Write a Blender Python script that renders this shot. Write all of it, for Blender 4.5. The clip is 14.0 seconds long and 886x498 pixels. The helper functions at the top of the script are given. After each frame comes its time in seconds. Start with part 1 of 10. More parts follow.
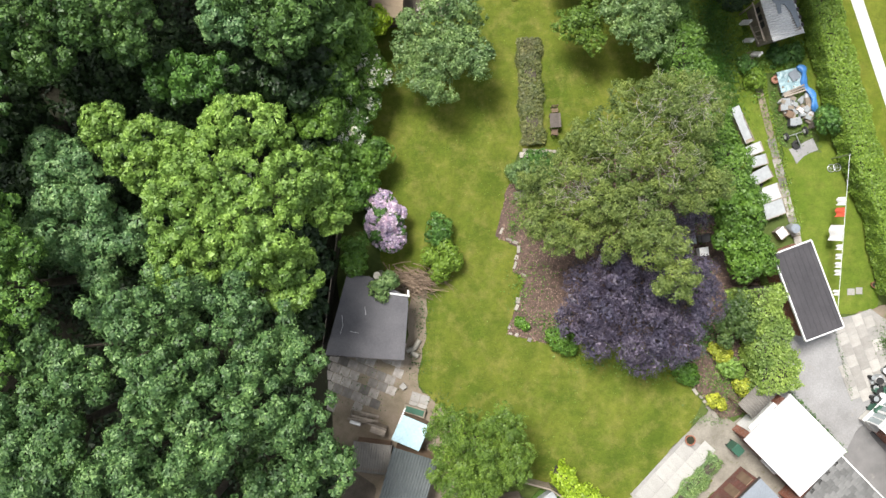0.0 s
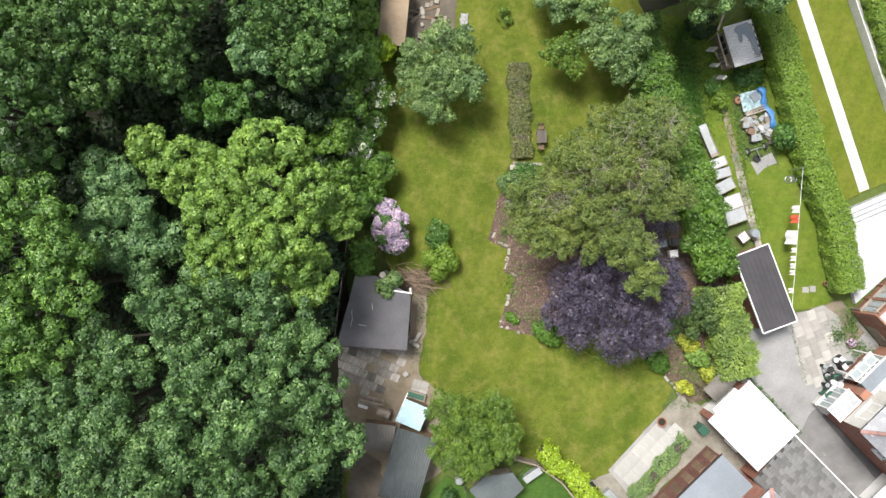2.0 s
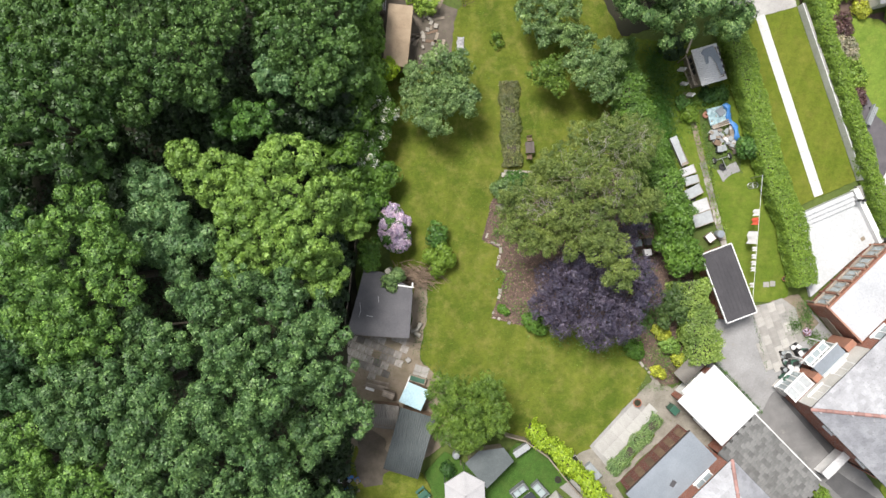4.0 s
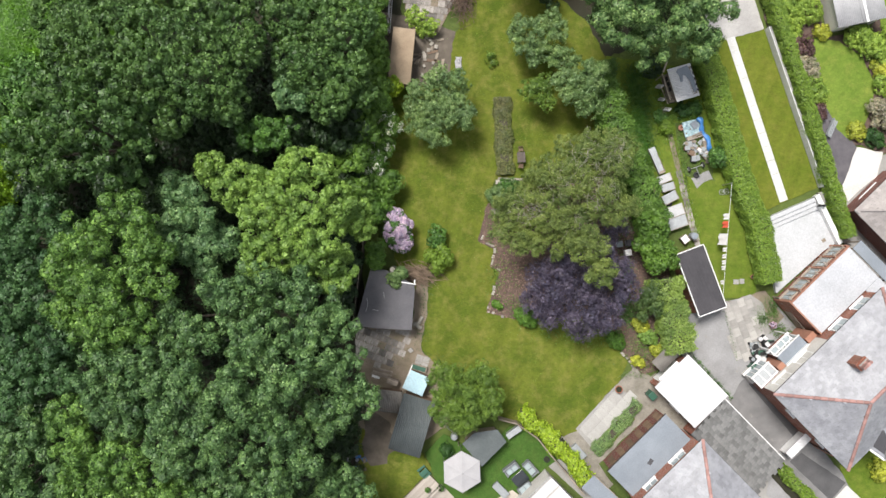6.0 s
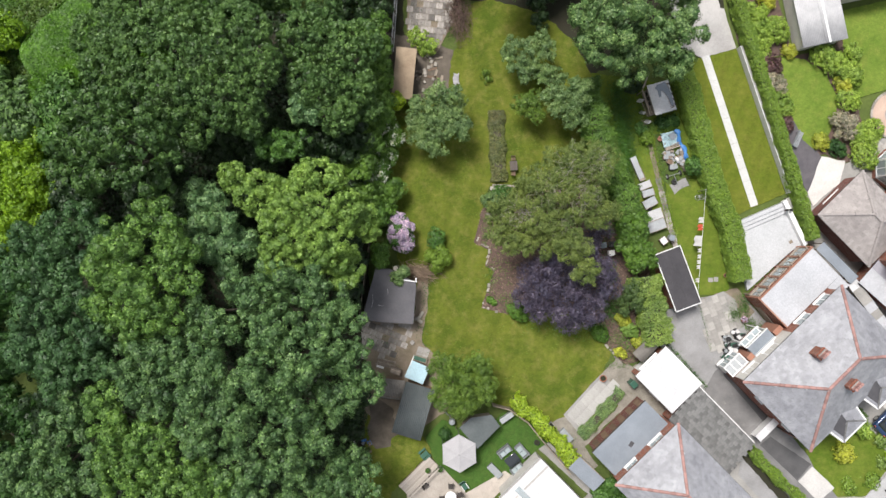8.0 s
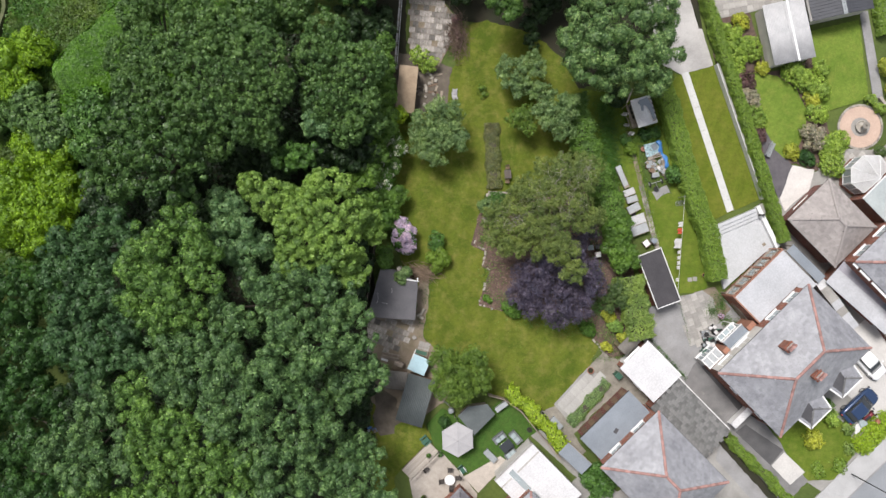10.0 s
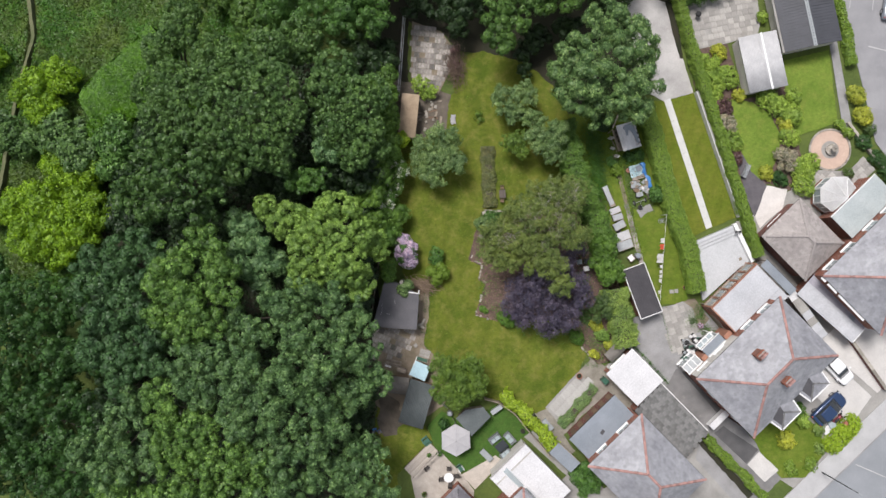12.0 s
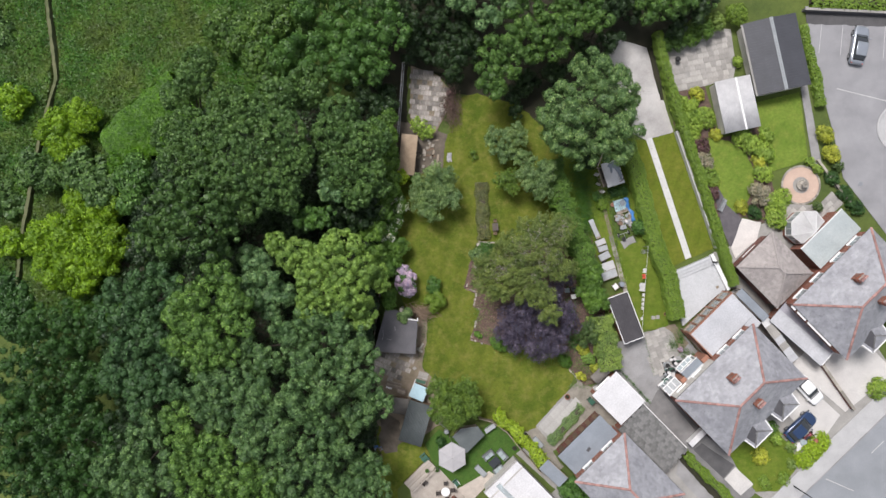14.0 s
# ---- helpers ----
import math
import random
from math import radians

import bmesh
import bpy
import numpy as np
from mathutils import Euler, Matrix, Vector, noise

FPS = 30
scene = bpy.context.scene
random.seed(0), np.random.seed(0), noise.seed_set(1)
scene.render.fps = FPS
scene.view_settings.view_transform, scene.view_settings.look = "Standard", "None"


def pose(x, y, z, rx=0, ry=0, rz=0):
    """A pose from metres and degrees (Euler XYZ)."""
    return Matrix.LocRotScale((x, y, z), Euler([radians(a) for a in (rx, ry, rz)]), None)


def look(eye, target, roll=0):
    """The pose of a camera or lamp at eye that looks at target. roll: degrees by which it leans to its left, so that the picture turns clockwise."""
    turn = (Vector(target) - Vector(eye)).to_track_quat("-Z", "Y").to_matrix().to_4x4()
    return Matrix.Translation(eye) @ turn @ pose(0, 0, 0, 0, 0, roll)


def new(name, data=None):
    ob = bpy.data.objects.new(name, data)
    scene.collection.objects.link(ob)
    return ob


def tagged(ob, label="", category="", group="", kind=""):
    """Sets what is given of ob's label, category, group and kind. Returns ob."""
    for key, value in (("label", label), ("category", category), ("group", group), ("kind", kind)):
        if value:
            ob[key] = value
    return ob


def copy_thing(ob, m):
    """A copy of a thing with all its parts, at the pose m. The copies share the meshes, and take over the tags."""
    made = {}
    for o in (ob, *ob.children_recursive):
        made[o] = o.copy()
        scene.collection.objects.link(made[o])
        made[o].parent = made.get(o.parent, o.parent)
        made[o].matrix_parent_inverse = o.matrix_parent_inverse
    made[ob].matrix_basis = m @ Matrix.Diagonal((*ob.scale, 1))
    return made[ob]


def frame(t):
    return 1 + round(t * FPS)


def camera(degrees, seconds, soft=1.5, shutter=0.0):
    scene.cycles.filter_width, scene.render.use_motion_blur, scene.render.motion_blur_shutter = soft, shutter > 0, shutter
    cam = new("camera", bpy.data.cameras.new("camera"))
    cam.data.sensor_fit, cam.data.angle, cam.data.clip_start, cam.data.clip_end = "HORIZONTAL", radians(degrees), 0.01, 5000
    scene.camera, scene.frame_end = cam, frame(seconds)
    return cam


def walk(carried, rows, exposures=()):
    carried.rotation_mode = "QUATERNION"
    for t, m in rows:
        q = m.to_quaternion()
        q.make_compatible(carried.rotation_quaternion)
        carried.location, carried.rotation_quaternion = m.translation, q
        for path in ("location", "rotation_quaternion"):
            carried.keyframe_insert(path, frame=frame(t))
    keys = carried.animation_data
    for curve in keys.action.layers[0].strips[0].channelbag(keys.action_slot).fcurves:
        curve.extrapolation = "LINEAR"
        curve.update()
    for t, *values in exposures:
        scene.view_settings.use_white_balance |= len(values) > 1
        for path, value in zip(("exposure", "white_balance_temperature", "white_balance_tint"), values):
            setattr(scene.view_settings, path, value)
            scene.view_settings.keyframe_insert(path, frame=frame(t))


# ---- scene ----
cam = camera(62.8, 14.0)
METRES, EYE, TILT, LEAN, TURN = 40.5, 45.0, -90.0, 0.0, 0.0
ROWS = [
    (0.0, 0.0, 0.0, 0.0, 0.0, 0.0, -0.0),
    (0.5, -0.0, -0.024, 0.0028, -0.02, -0.06, -0.01),
    (1.0, -0.0005, -0.0595, 0.0059, -0.06, -0.14, -0.04),
    (1.5, -0.0014, -0.0956, 0.0083, -0.14, -0.21, -0.06),
    (2.0, 0.0014, -0.1325, 0.0082, -0.06, -0.2, -0.05),
    (2.5, 0.0016, -0.1688, 0.0082, -0.09, -0.21, -0.06),
    (3.0, 0.001, -0.2053, 0.0077, -0.13, -0.21, -0.04),
    (5.5, 0.0017, -0.3807, 0.0056, -0.21, -0.12, -0.07),
    (6.0, 0.0008, -0.4151, 0.0059, -0.23, -0.11, -0.08),
    (6.5, 0.0005, -0.4498, 0.006, -0.25, -0.08, -0.09),
    (7.0, 0.001, -0.4844, 0.0057, -0.24, -0.06, -0.09),
    (7.5, 0.0009, -0.5187, 0.0059, -0.26, -0.08, -0.1),
    (8.0, 0.0004, -0.5529, 0.0066, -0.31, -0.07, -0.1),
    (10.5, 0.004, -0.7257, 0.0065, -0.21, 0.11, -0.09),
    (11.0, 0.0042, -0.7608, 0.0158, -0.21, 0.04, -0.08),
    (11.5, 0.0048, -0.7953, 0.0297, -0.2, 0.0, -0.07),
    (12.0, 0.006, -0.8296, 0.0467, -0.18, 0.03, -0.07),
    (12.5, 0.0074, -0.8638, 0.0685, -0.17, 0.08, -0.06),
    (13.0, 0.0087, -0.8975, 0.0945, -0.16, 0.15, -0.04),
    (13.5, 0.0108, -0.9339, 0.1177, -0.2, 0.18, -0.02),
    (14.0, 0.012, -0.9681, 0.1258, -0.24, 0.15, -0.01),
]
EXPOSURES = [(0.0, 0.91, 6500, 10), (3.0, 0.77, 6490, 10.5), (8.0, 0.46, 6450, 12), (11.0, 0.25, 6390, 13.5), (14.0, 0.2, 6340, 14.5)]
walk(cam, [(t, pose(0, 0, EYE, TILT, LEAN, TURN) @ pose(METRES * x, METRES * y, METRES * z, 90 + pitch, roll, yaw)) for t, x, y, z, yaw, pitch, roll in ROWS], EXPOSURES)

# ---------------------------------------------------------------- daylight: bright overcast sky with a veiled high sun
SUN_FROM = Vector((-0.40, 0.56, 1.35)).normalized()
world = bpy.data.worlds.new("sky")
scene.world = world
world.use_nodes = True
wn = world.node_tree
wn.nodes.clear()
sky = wn.nodes.new("ShaderNodeTexSky")
sky.sky_type = "NISHITA"
sky.sun_disc = False
sky.sun_elevation = math.asin(SUN_FROM.z)
sky.sun_rotation = math.atan2(SUN_FROM.x, SUN_FROM.y)
sky.air_density, sky.dust_density, sky.ozone_density = 1.0, 4.0, 1.0
soft_sky = wn.nodes.new("ShaderNodeMixRGB")
soft_sky.inputs["Fac"].default_value = 0.65
soft_sky.inputs["Color2"].default_value = (7.6, 7.9, 8.2, 1)
wn.links.new(sky.outputs[0], soft_sky.inputs["Color1"])
background = wn.nodes.new("ShaderNodeBackground")
background.inputs["Strength"].default_value = 0.067
wn.links.new(soft_sky.outputs[0], background.inputs["Color"])
out = wn.nodes.new("ShaderNodeOutputWorld")
wn.links.new(background.outputs[0], out.inputs["Surface"])

sun_data = bpy.data.lights.new("sun", "SUN")
sun_data.energy, sun_data.angle, sun_data.color = 3.6, radians(18), (1.0, 0.965, 0.91)
sun = new("sun", sun_data)
sun.matrix_world = look(SUN_FROM * 300, (0, 0, 0))

# ---------------------------------------------------------------- materials
def shader(name):
    m = bpy.data.materials.new(name)
    m.use_nodes = True
    return m, m.node_tree, m.node_tree.nodes["Principled BSDF"]


def noise_node(nt, vec, scale, detail=4.0, rough=0.6):
    n = nt.nodes.new("ShaderNodeTexNoise")
    n.inputs["Scale"].default_value, n.inputs["Detail"].default_value, n.inputs["Roughness"].default_value = scale, detail, rough
    nt.links.new(vec, n.inputs["Vector"])
    return n.outputs["Fac"]


def ramp(nt, fac, stops):
    r = nt.nodes.new("ShaderNodeValToRGB")
    while len(r.color_ramp.elements) < len(stops):
        r.color_ramp.elements.new(0.5)
    for el, (p, c) in zip(r.color_ramp.elements, stops):
        el.position, el.color = p, (*c, 1)
    nt.links.new(fac, r.inputs["Fac"])
    return r.outputs["Color"]


def mixed(nt, fac, a, b, how="MIX"):
    n = nt.nodes.new("ShaderNodeMixRGB")
    n.blend_type = how
    for sock, v in (("Fac", fac), ("Color1", a), ("Color2", b)):
        if isinstance(v, (int, float)):
            n.inputs[sock].default_value = v
        elif isinstance(v, tuple):
            n.inputs[sock].default_value = (*v, 1)
        else:
            nt.links.new(v, n.inputs[sock])
    return n.outputs["Color"]


def scaled(c, k):
    return tuple(min(1.0, v * k) for v in c)


def surface(name, base, other=None, scale=1.2, fine=14.0, rough=0.85, bump=0.3, depth=0.02, metal=0.0, vary=0.0, island=0.0, stain=None, stain_at=0.62, coords="Object"):
    """A weathered surface: two colours in soft patches, grain over them, stains with a shape of their own, relief."""
    m, nt, p = shader(name)
    other = other or scaled(base, 0.72)
    tc = nt.nodes.new("ShaderNodeNewGeometry").outputs["Position"] if coords == "World" else nt.nodes.new("ShaderNodeTexCoord").outputs["Object"]
    big = noise_node(nt, tc, scale, 5)
    small = noise_node(nt, tc, fine, 6, 0.7)
    col = ramp(nt, big, [(0.32, other), (0.68, base)])
    col = mixed(nt, 0.55, col, ramp(nt, small, [(0.25, (0.55, 0.55, 0.55)), (0.75, (1.3, 1.3, 1.3))]), "MULTIPLY")
    if stain:
        col = mixed(nt, ramp(nt, noise_node(nt, tc, scale * 2.3, 8, 0.75), [(stain_at, (0, 0, 0)), (stain_at + 0.12, (0.85, 0.85, 0.85))]), col, stain)
    if vary:
        rnd = nt.nodes.new("ShaderNodeObjectInfo").outputs["Random"]
        col = mixed(nt, 1.0, col, ramp(nt, rnd, [(0, (1 - vary,) * 3), (1, (1 + vary,) * 3)]), "MULTIPLY")
    if island:
        rnd = nt.nodes.new("ShaderNodeNewGeometry").outputs["Random Per Island"]
        col = mixed(nt, 1.0, col, ramp(nt, rnd, [(0, (1 - island,) * 3), (1, (1 + island,) * 3)]), "MULTIPLY")
    nt.links.new(col, p.inputs["Base Color"])
    p.inputs["Roughness"].default_value, p.inputs["Metallic"].default_value = rough, metal
    if bump:
        b = nt.nodes.new("ShaderNodeBump")
        b.inputs["Strength"].default_value, b.inputs["Distance"].default_value = bump, depth
        nt.links.new(small, b.inputs["Height"])
        nt.links.new(b.outputs[0], p.inputs["Normal"])
    return m


def blend(a, b, k):
    return tuple(x + (y - x) * k for x, y in zip(a, b))


def leaves(name, dark, mid, light, patch=0.5, translucent=0.11, rough=0.5, blotch=1.0, straw=None):
    """Leaves that differ one by one, and in soft patches from branch to branch."""
    m, nt, p = shader(name)
    geo = nt.nodes.new("ShaderNodeNewGeometry")
    col = ramp(nt, geo.outputs["Random Per Island"], [(0.0, blend(dark, mid, 0.35)), (0.45, blend(dark, mid, 0.9)), (0.8, blend(light, mid, 0.55)), (1.0, scaled(light, 1.2))])
    if straw:
        col = mixed(nt, ramp(nt, noise_node(nt, geo.outputs["Position"], 0.16, 6, 0.7), [(0.42, (0, 0, 0)), (0.6, (0.85, 0.85, 0.85))]), col, straw)
    patches = noise_node(nt, geo.outputs["Position"], patch, 3)
    col = mixed(nt, 0.8 * blotch, col, ramp(nt, patches, [(0.3, (0.6, 0.68, 0.7)), (0.72, (1.35, 1.28, 1.1))]), "MULTIPLY")
    col = mixed(nt, 0.7 * blotch, col, ramp(nt, noise_node(nt, geo.outputs["Position"], patch * 3.1, 2), [(0.34, (0.62, 0.68, 0.7)), (0.68, (1.38, 1.32, 1.2))]), "MULTIPLY")
    nt.links.new(col, p.inputs["Base Color"])
    p.inputs["Roughness"].default_value = rough
    p.inputs["Specular IOR Level"].default_value = 0.42
    tr = nt.nodes.new("ShaderNodeBsdfTranslucent")
    nt.links.new(mixed(nt, 1.0, col, (1.25, 1.3, 0.7), "MULTIPLY"), tr.inputs["Color"])
    mx = nt.nodes.new("ShaderNodeMixShader")
    mx.inputs["Fac"].default_value = translucent
    nt.links.new(p.outputs[0], mx.inputs[1])
    nt.links.new(tr.outputs[0], mx.inputs[2])
    nt.links.new(mx.outputs[0], nt.nodes["Material Output"].inputs["Surface"])
    return m


def lawn_material(name, a, b, straw, bare, stripe=0.0, angle=0.0, width=1.2):
    """Mown grass: tufts, straw-coloured patches, worn places and faint mower stripes."""
    m, nt, p = shader(name)
    pos = nt.nodes.new("ShaderNodeNewGeometry").outputs["Position"]
    col = ramp(nt, noise_node(nt, pos, 0.35, 5), [(0.34, a), (0.66, b)])
    col = mixed(nt, ramp(nt, noise_node(nt, pos, 0.9, 6, 0.7), [(0.48, (0, 0, 0)), (0.72, (0.75, 0.75, 0.75))]), col, straw)
    col = mixed(nt, ramp(nt, noise_node(nt, pos, 0.55, 8, 0.75), [(0.66, (0, 0, 0)), (0.8, (0.6, 0.6, 0.6))]), col, bare)
    if stripe:
        mp = nt.nodes.new("ShaderNodeMapping")
        mp.inputs["Rotation"].default_value = (0, 0, radians(angle))
        nt.links.new(pos, mp.inputs["Vector"])
        w = nt.nodes.new("ShaderNodeTexWave")
        w.inputs["Scale"].default_value, w.inputs["Distortion"].default_value, w.inputs["Detail"].default_value = 0.157 / width, 1.2, 2
        nt.links.new(mp.outputs[0], w.inputs["Vector"])
        col = mixed(nt, 1.0, col, ramp(nt, w.outputs["Fac"], [(0.2, (1 - stripe,) * 3), (0.8, (1 + stripe,) * 3)]), "MULTIPLY")
    col = mixed(nt, 0.9, col, ramp(nt, noise_node(nt, pos, 2.6, 6, 0.75), [(0.3, (0.72, 0.76, 0.74)), (0.7, (1.22, 1.2, 1.12))]), "MULTIPLY")
    tufts = noise_node(nt, pos, 10.0, 6, 0.85)
    col = mixed(nt, 0.85, col, ramp(nt, tufts, [(0.28, (0.6, 0.62, 0.6)), (0.72, (1.35, 1.32, 1.2))]), "MULTIPLY")
    nt.links.new(col, p.inputs["Base Color"])
    p.inputs["Roughness"].default_value = 0.95
    p.inputs["Specular IOR Level"].default_value = 0.15
    b2 = nt.nodes.new("ShaderNodeBump")
    b2.inputs["Strength"].default_value, b2.inputs["Distance"].default_value = 0.6, 0.04
    nt.links.new(noise_node(nt, pos, 22.0, 6, 0.8), b2.inputs["Height"])
    nt.links.new(b2.outputs[0], p.inputs["Normal"])
    return m


def brick_material(name, a, b, mortar):
    m, nt, p = shader(name)
    tc = nt.nodes.new("ShaderNodeTexCoord").outputs["Object"]
    sep = nt.nodes.new("ShaderNodeSeparateXYZ")
    nt.links.new(tc, sep.inputs[0])
    add = nt.nodes.new("ShaderNodeMath")
    nt.links.new(sep.outputs[0], add.inputs[0])
    nt.links.new(sep.outputs[1], add.inputs[1])
    comb = nt.nodes.new("ShaderNodeCombineXYZ")
    nt.links.new(add.outputs[0], comb.inputs[0])
    nt.links.new(sep.outputs[2], comb.inputs[1])
    br = nt.nodes.new("ShaderNodeTexBrick")
    br.inputs["Scale"].default_value = 1.0
    br.inputs["Brick Width"].default_value, br.inputs["Row Height"].default_value, br.inputs["Mortar Size"].default_value = 0.225, 0.075, 0.008
    for k, c in (("Color1", a), ("Color2", b), ("Mortar", mortar)):
        br.inputs[k].default_value = (*c, 1)
    nt.links.new(comb.outputs[0], br.inputs["Vector"])
    grime = ramp(nt, noise_node(nt, tc, 1.1, 6, 0.7), [(0.3, (0.62, 0.6, 0.58)), (0.7, (1.15, 1.15, 1.15))])
    nt.links.new(mixed(nt, 0.8, br.outputs["Color"], grime, "MULTIPLY"), p.inputs["Base Color"])
    p.inputs["Roughness"].default_value = 0.9
    bp = nt.nodes.new("ShaderNodeBump")
    bp.inputs["Strength"].default_value, bp.inputs["Distance"].default_value = 0.5, 0.01
    inv = nt.nodes.new("ShaderNodeMath")
    inv.operation = "SUBTRACT"
    inv.inputs[0].default_value = 1.0
    nt.links.new(br.outputs["Fac"], inv.inputs[1])
    nt.links.new(inv.outputs[0], bp.inputs["Height"])
    nt.links.new(bp.outputs[0], p.inputs["Normal"])
    return m


def glossy(name, color, rough=0.2, metal=0.0, coat=0.0):
    m, nt, p = shader(name)
    tc = nt.nodes.new("ShaderNodeTexCoord").outputs["Object"]
    col = mixed(nt, 0.35, color, ramp(nt, noise_node(nt, tc, 6, 5), [(0.3, (0.75, 0.75, 0.75)), (0.7, (1.15, 1.15, 1.15))]), "MULTIPLY")
    nt.links.new(col, p.inputs["Base Color"])
    p.inputs["Roughness"].default_value, p.inputs["Metallic"].default_value, p.inputs["Coat Weight"].default_value = rough, metal, coat
    return m


def glass_material(name, tint):
    m, nt, p = shader(name)
    p.inputs["Base Color"].default_value = (*tint, 1)
    p.inputs["Roughness"].default_value = 0.04
    p.inputs["Transmission Weight"].default_value = 0.6
    p.inputs["IOR"].default_value = 1.45
    return m


# Leaf litter brown taken near black, with the shade under the trees in it.
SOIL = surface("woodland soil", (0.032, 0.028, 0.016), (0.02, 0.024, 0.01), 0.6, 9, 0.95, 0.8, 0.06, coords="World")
SCRUB = surface("rough scrub grass", (0.1, 0.135, 0.026), (0.06, 0.092, 0.018), 0.22, 3.5, 0.95, 0.9, 0.12, coords="World", stain=(0.13, 0.14, 0.05), stain_at=0.62)
LAWN = lawn_material("worn lawn", (0.07, 0.105, 0.013), (0.128, 0.15, 0.024), (0.2, 0.185, 0.055), (0.2, 0.165, 0.075), 0.035, 12, 1.1)
LAWN_FINE = lawn_material("striped lawn", (0.1, 0.135, 0.016), (0.13, 0.152, 0.023), (0.16, 0.16, 0.034), (0.2, 0.2, 0.05), 0.04, 19, 0.7)
LAWN_FRESH = lawn_material("fresh lawn", (0.085, 0.135, 0.016), (0.125, 0.17, 0.026), (0.165, 0.18, 0.04), (0.17, 0.18, 0.05), 0.02, 20, 0.6)
# Fresh lawn copied brighter: the sunlight on it is put into the greens.
LAWN_SUNLIT = lawn_material("lawn with sunlight painted in", (0.11, 0.175, 0.028), (0.155, 0.22, 0.04), (0.19, 0.22, 0.05), (0.15, 0.18, 0.05), 0.02, 20, 0.6)
TURF = lawn_material("artificial turf", (0.045, 0.1, 0.02), (0.06, 0.122, 0.026), (0.075, 0.115, 0.03), (0.075, 0.1, 0.035))
MULCH = surface("bark mulch", (0.15, 0.1, 0.08), (0.075, 0.052, 0.042), 2.2, 24, 0.95, 0.9, 0.05, coords="World", stain=(0.31, 0.25, 0.205), stain_at=0.62)
CHIP = surface("bark chip", (0.26, 0.18, 0.14), (0.16, 0.1, 0.075), 3.0, 24, 0.95, 0.3, 0.01, island=0.55)
# Trodden earth at about half its brightness: the shade is in the colour.
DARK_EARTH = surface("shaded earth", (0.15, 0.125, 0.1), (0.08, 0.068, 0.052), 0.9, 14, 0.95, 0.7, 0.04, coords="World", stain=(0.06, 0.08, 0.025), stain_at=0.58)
TRACK = surface("trodden grass track", (0.14, 0.145, 0.075), (0.08, 0.1, 0.04), 0.8, 12, 0.95, 0.7, 0.04, coords="World")
PALE_TEAL = surface("pale teal roofing", (0.4, 0.44, 0.44), (0.32, 0.36, 0.365), 0.5, 9, 0.6, 0.15, 0.004, stain=(0.5, 0.51, 0.5), stain_at=0.6)
EARTH = surface("trodden earth", (0.27, 0.22, 0.17), (0.17, 0.14, 0.095), 0.9, 16, 0.95, 0.7, 0.04, coords="World", stain=(0.12, 0.14, 0.03), stain_at=0.6)
FLAG = surface("stone flag", (0.37, 0.345, 0.32), (0.22, 0.2, 0.18), 1.4, 18, 0.9, 0.4, 0.01, vary=0.55, stain=(0.13, 0.12, 0.07), stain_at=0.62)
PALE_FLAG = surface("pale concrete flag", (0.4, 0.385, 0.36), (0.29, 0.275, 0.255), 1.1, 14, 0.9, 0.35, 0.01, vary=0.22, stain=(0.3, 0.27, 0.2), stain_at=0.6)
CONCRETE = surface("weathered concrete", (0.345, 0.335, 0.315), (0.235, 0.227, 0.213), 0.5, 10, 0.9, 0.3, 0.01, coords="World", stain=(0.26, 0.24, 0.2), stain_at=0.6)
PALE_CONCRETE = surface("pale concrete", (0.315, 0.312, 0.314), (0.215, 0.212, 0.21), 0.5, 9, 0.9, 0.3, 0.01, coords="World", stain=(0.25, 0.23, 0.2), stain_at=0.58)
ROAD = surface("blue grey road asphalt", (0.265, 0.28, 0.3), (0.215, 0.23, 0.245), 0.3, 34, 0.9, 0.4, 0.01, coords="World", stain=(0.26, 0.27, 0.28), stain_at=0.66)
ASPHALT = surface("asphalt", (0.29, 0.29, 0.3), (0.22, 0.22, 0.23), 0.35, 30, 0.9, 0.4, 0.01, coords="World", stain=(0.35, 0.35, 0.35), stain_at=0.64)
# Serves dark tarmac and also strips of painted shadow beside walls.
DARK_TARMAC_AND_SHADE = surface("dark tarmac and painted shade", (0.1, 0.098, 0.1), (0.07, 0.069, 0.071), 0.7, 24, 0.9, 0.4, 0.01, coords="World", stain=(0.16, 0.155, 0.15), stain_at=0.64)
DRIVE = surface("old tarmac drive", (0.225, 0.22, 0.218), (0.145, 0.143, 0.142), 0.6, 22, 0.9, 0.4, 0.01, coords="World", stain=(0.3, 0.29, 0.27), stain_at=0.58)
PAD = surface("stained hardstanding", (0.5, 0.485, 0.47), (0.3, 0.29, 0.28), 0.28, 9, 0.9, 0.3, 0.01, coords="World", stain=(0.2, 0.185, 0.17), stain_at=0.6)
# Pale concrete copied brighter, with the forecourts' sunlight in its colour.
FORECOURT = surface("sunlit forecourt concrete", (0.56, 0.545, 0.52), (0.46, 0.445, 0.43), 0.5, 9, 0.9, 0.3, 0.01, coords="World", stain=(0.36, 0.34, 0.31), stain_at=0.64)
PAVEMENT = surface("pavement concrete", (0.44, 0.44, 0.44), (0.36, 0.36, 0.36), 0.6, 14, 0.9, 0.3, 0.01, coords="World")
OLD_WOOD = surface("greyed old wood", (0.15, 0.125, 0.11), (0.095, 0.08, 0.07), 2.0, 22, 0.9, 0.4, 0.006, vary=0.2)
TWIG = surface("brown twigs", (0.15, 0.105, 0.075), (0.085, 0.06, 0.045), 3, 20, 0.9, 0.3, 0.006, island=0.35)
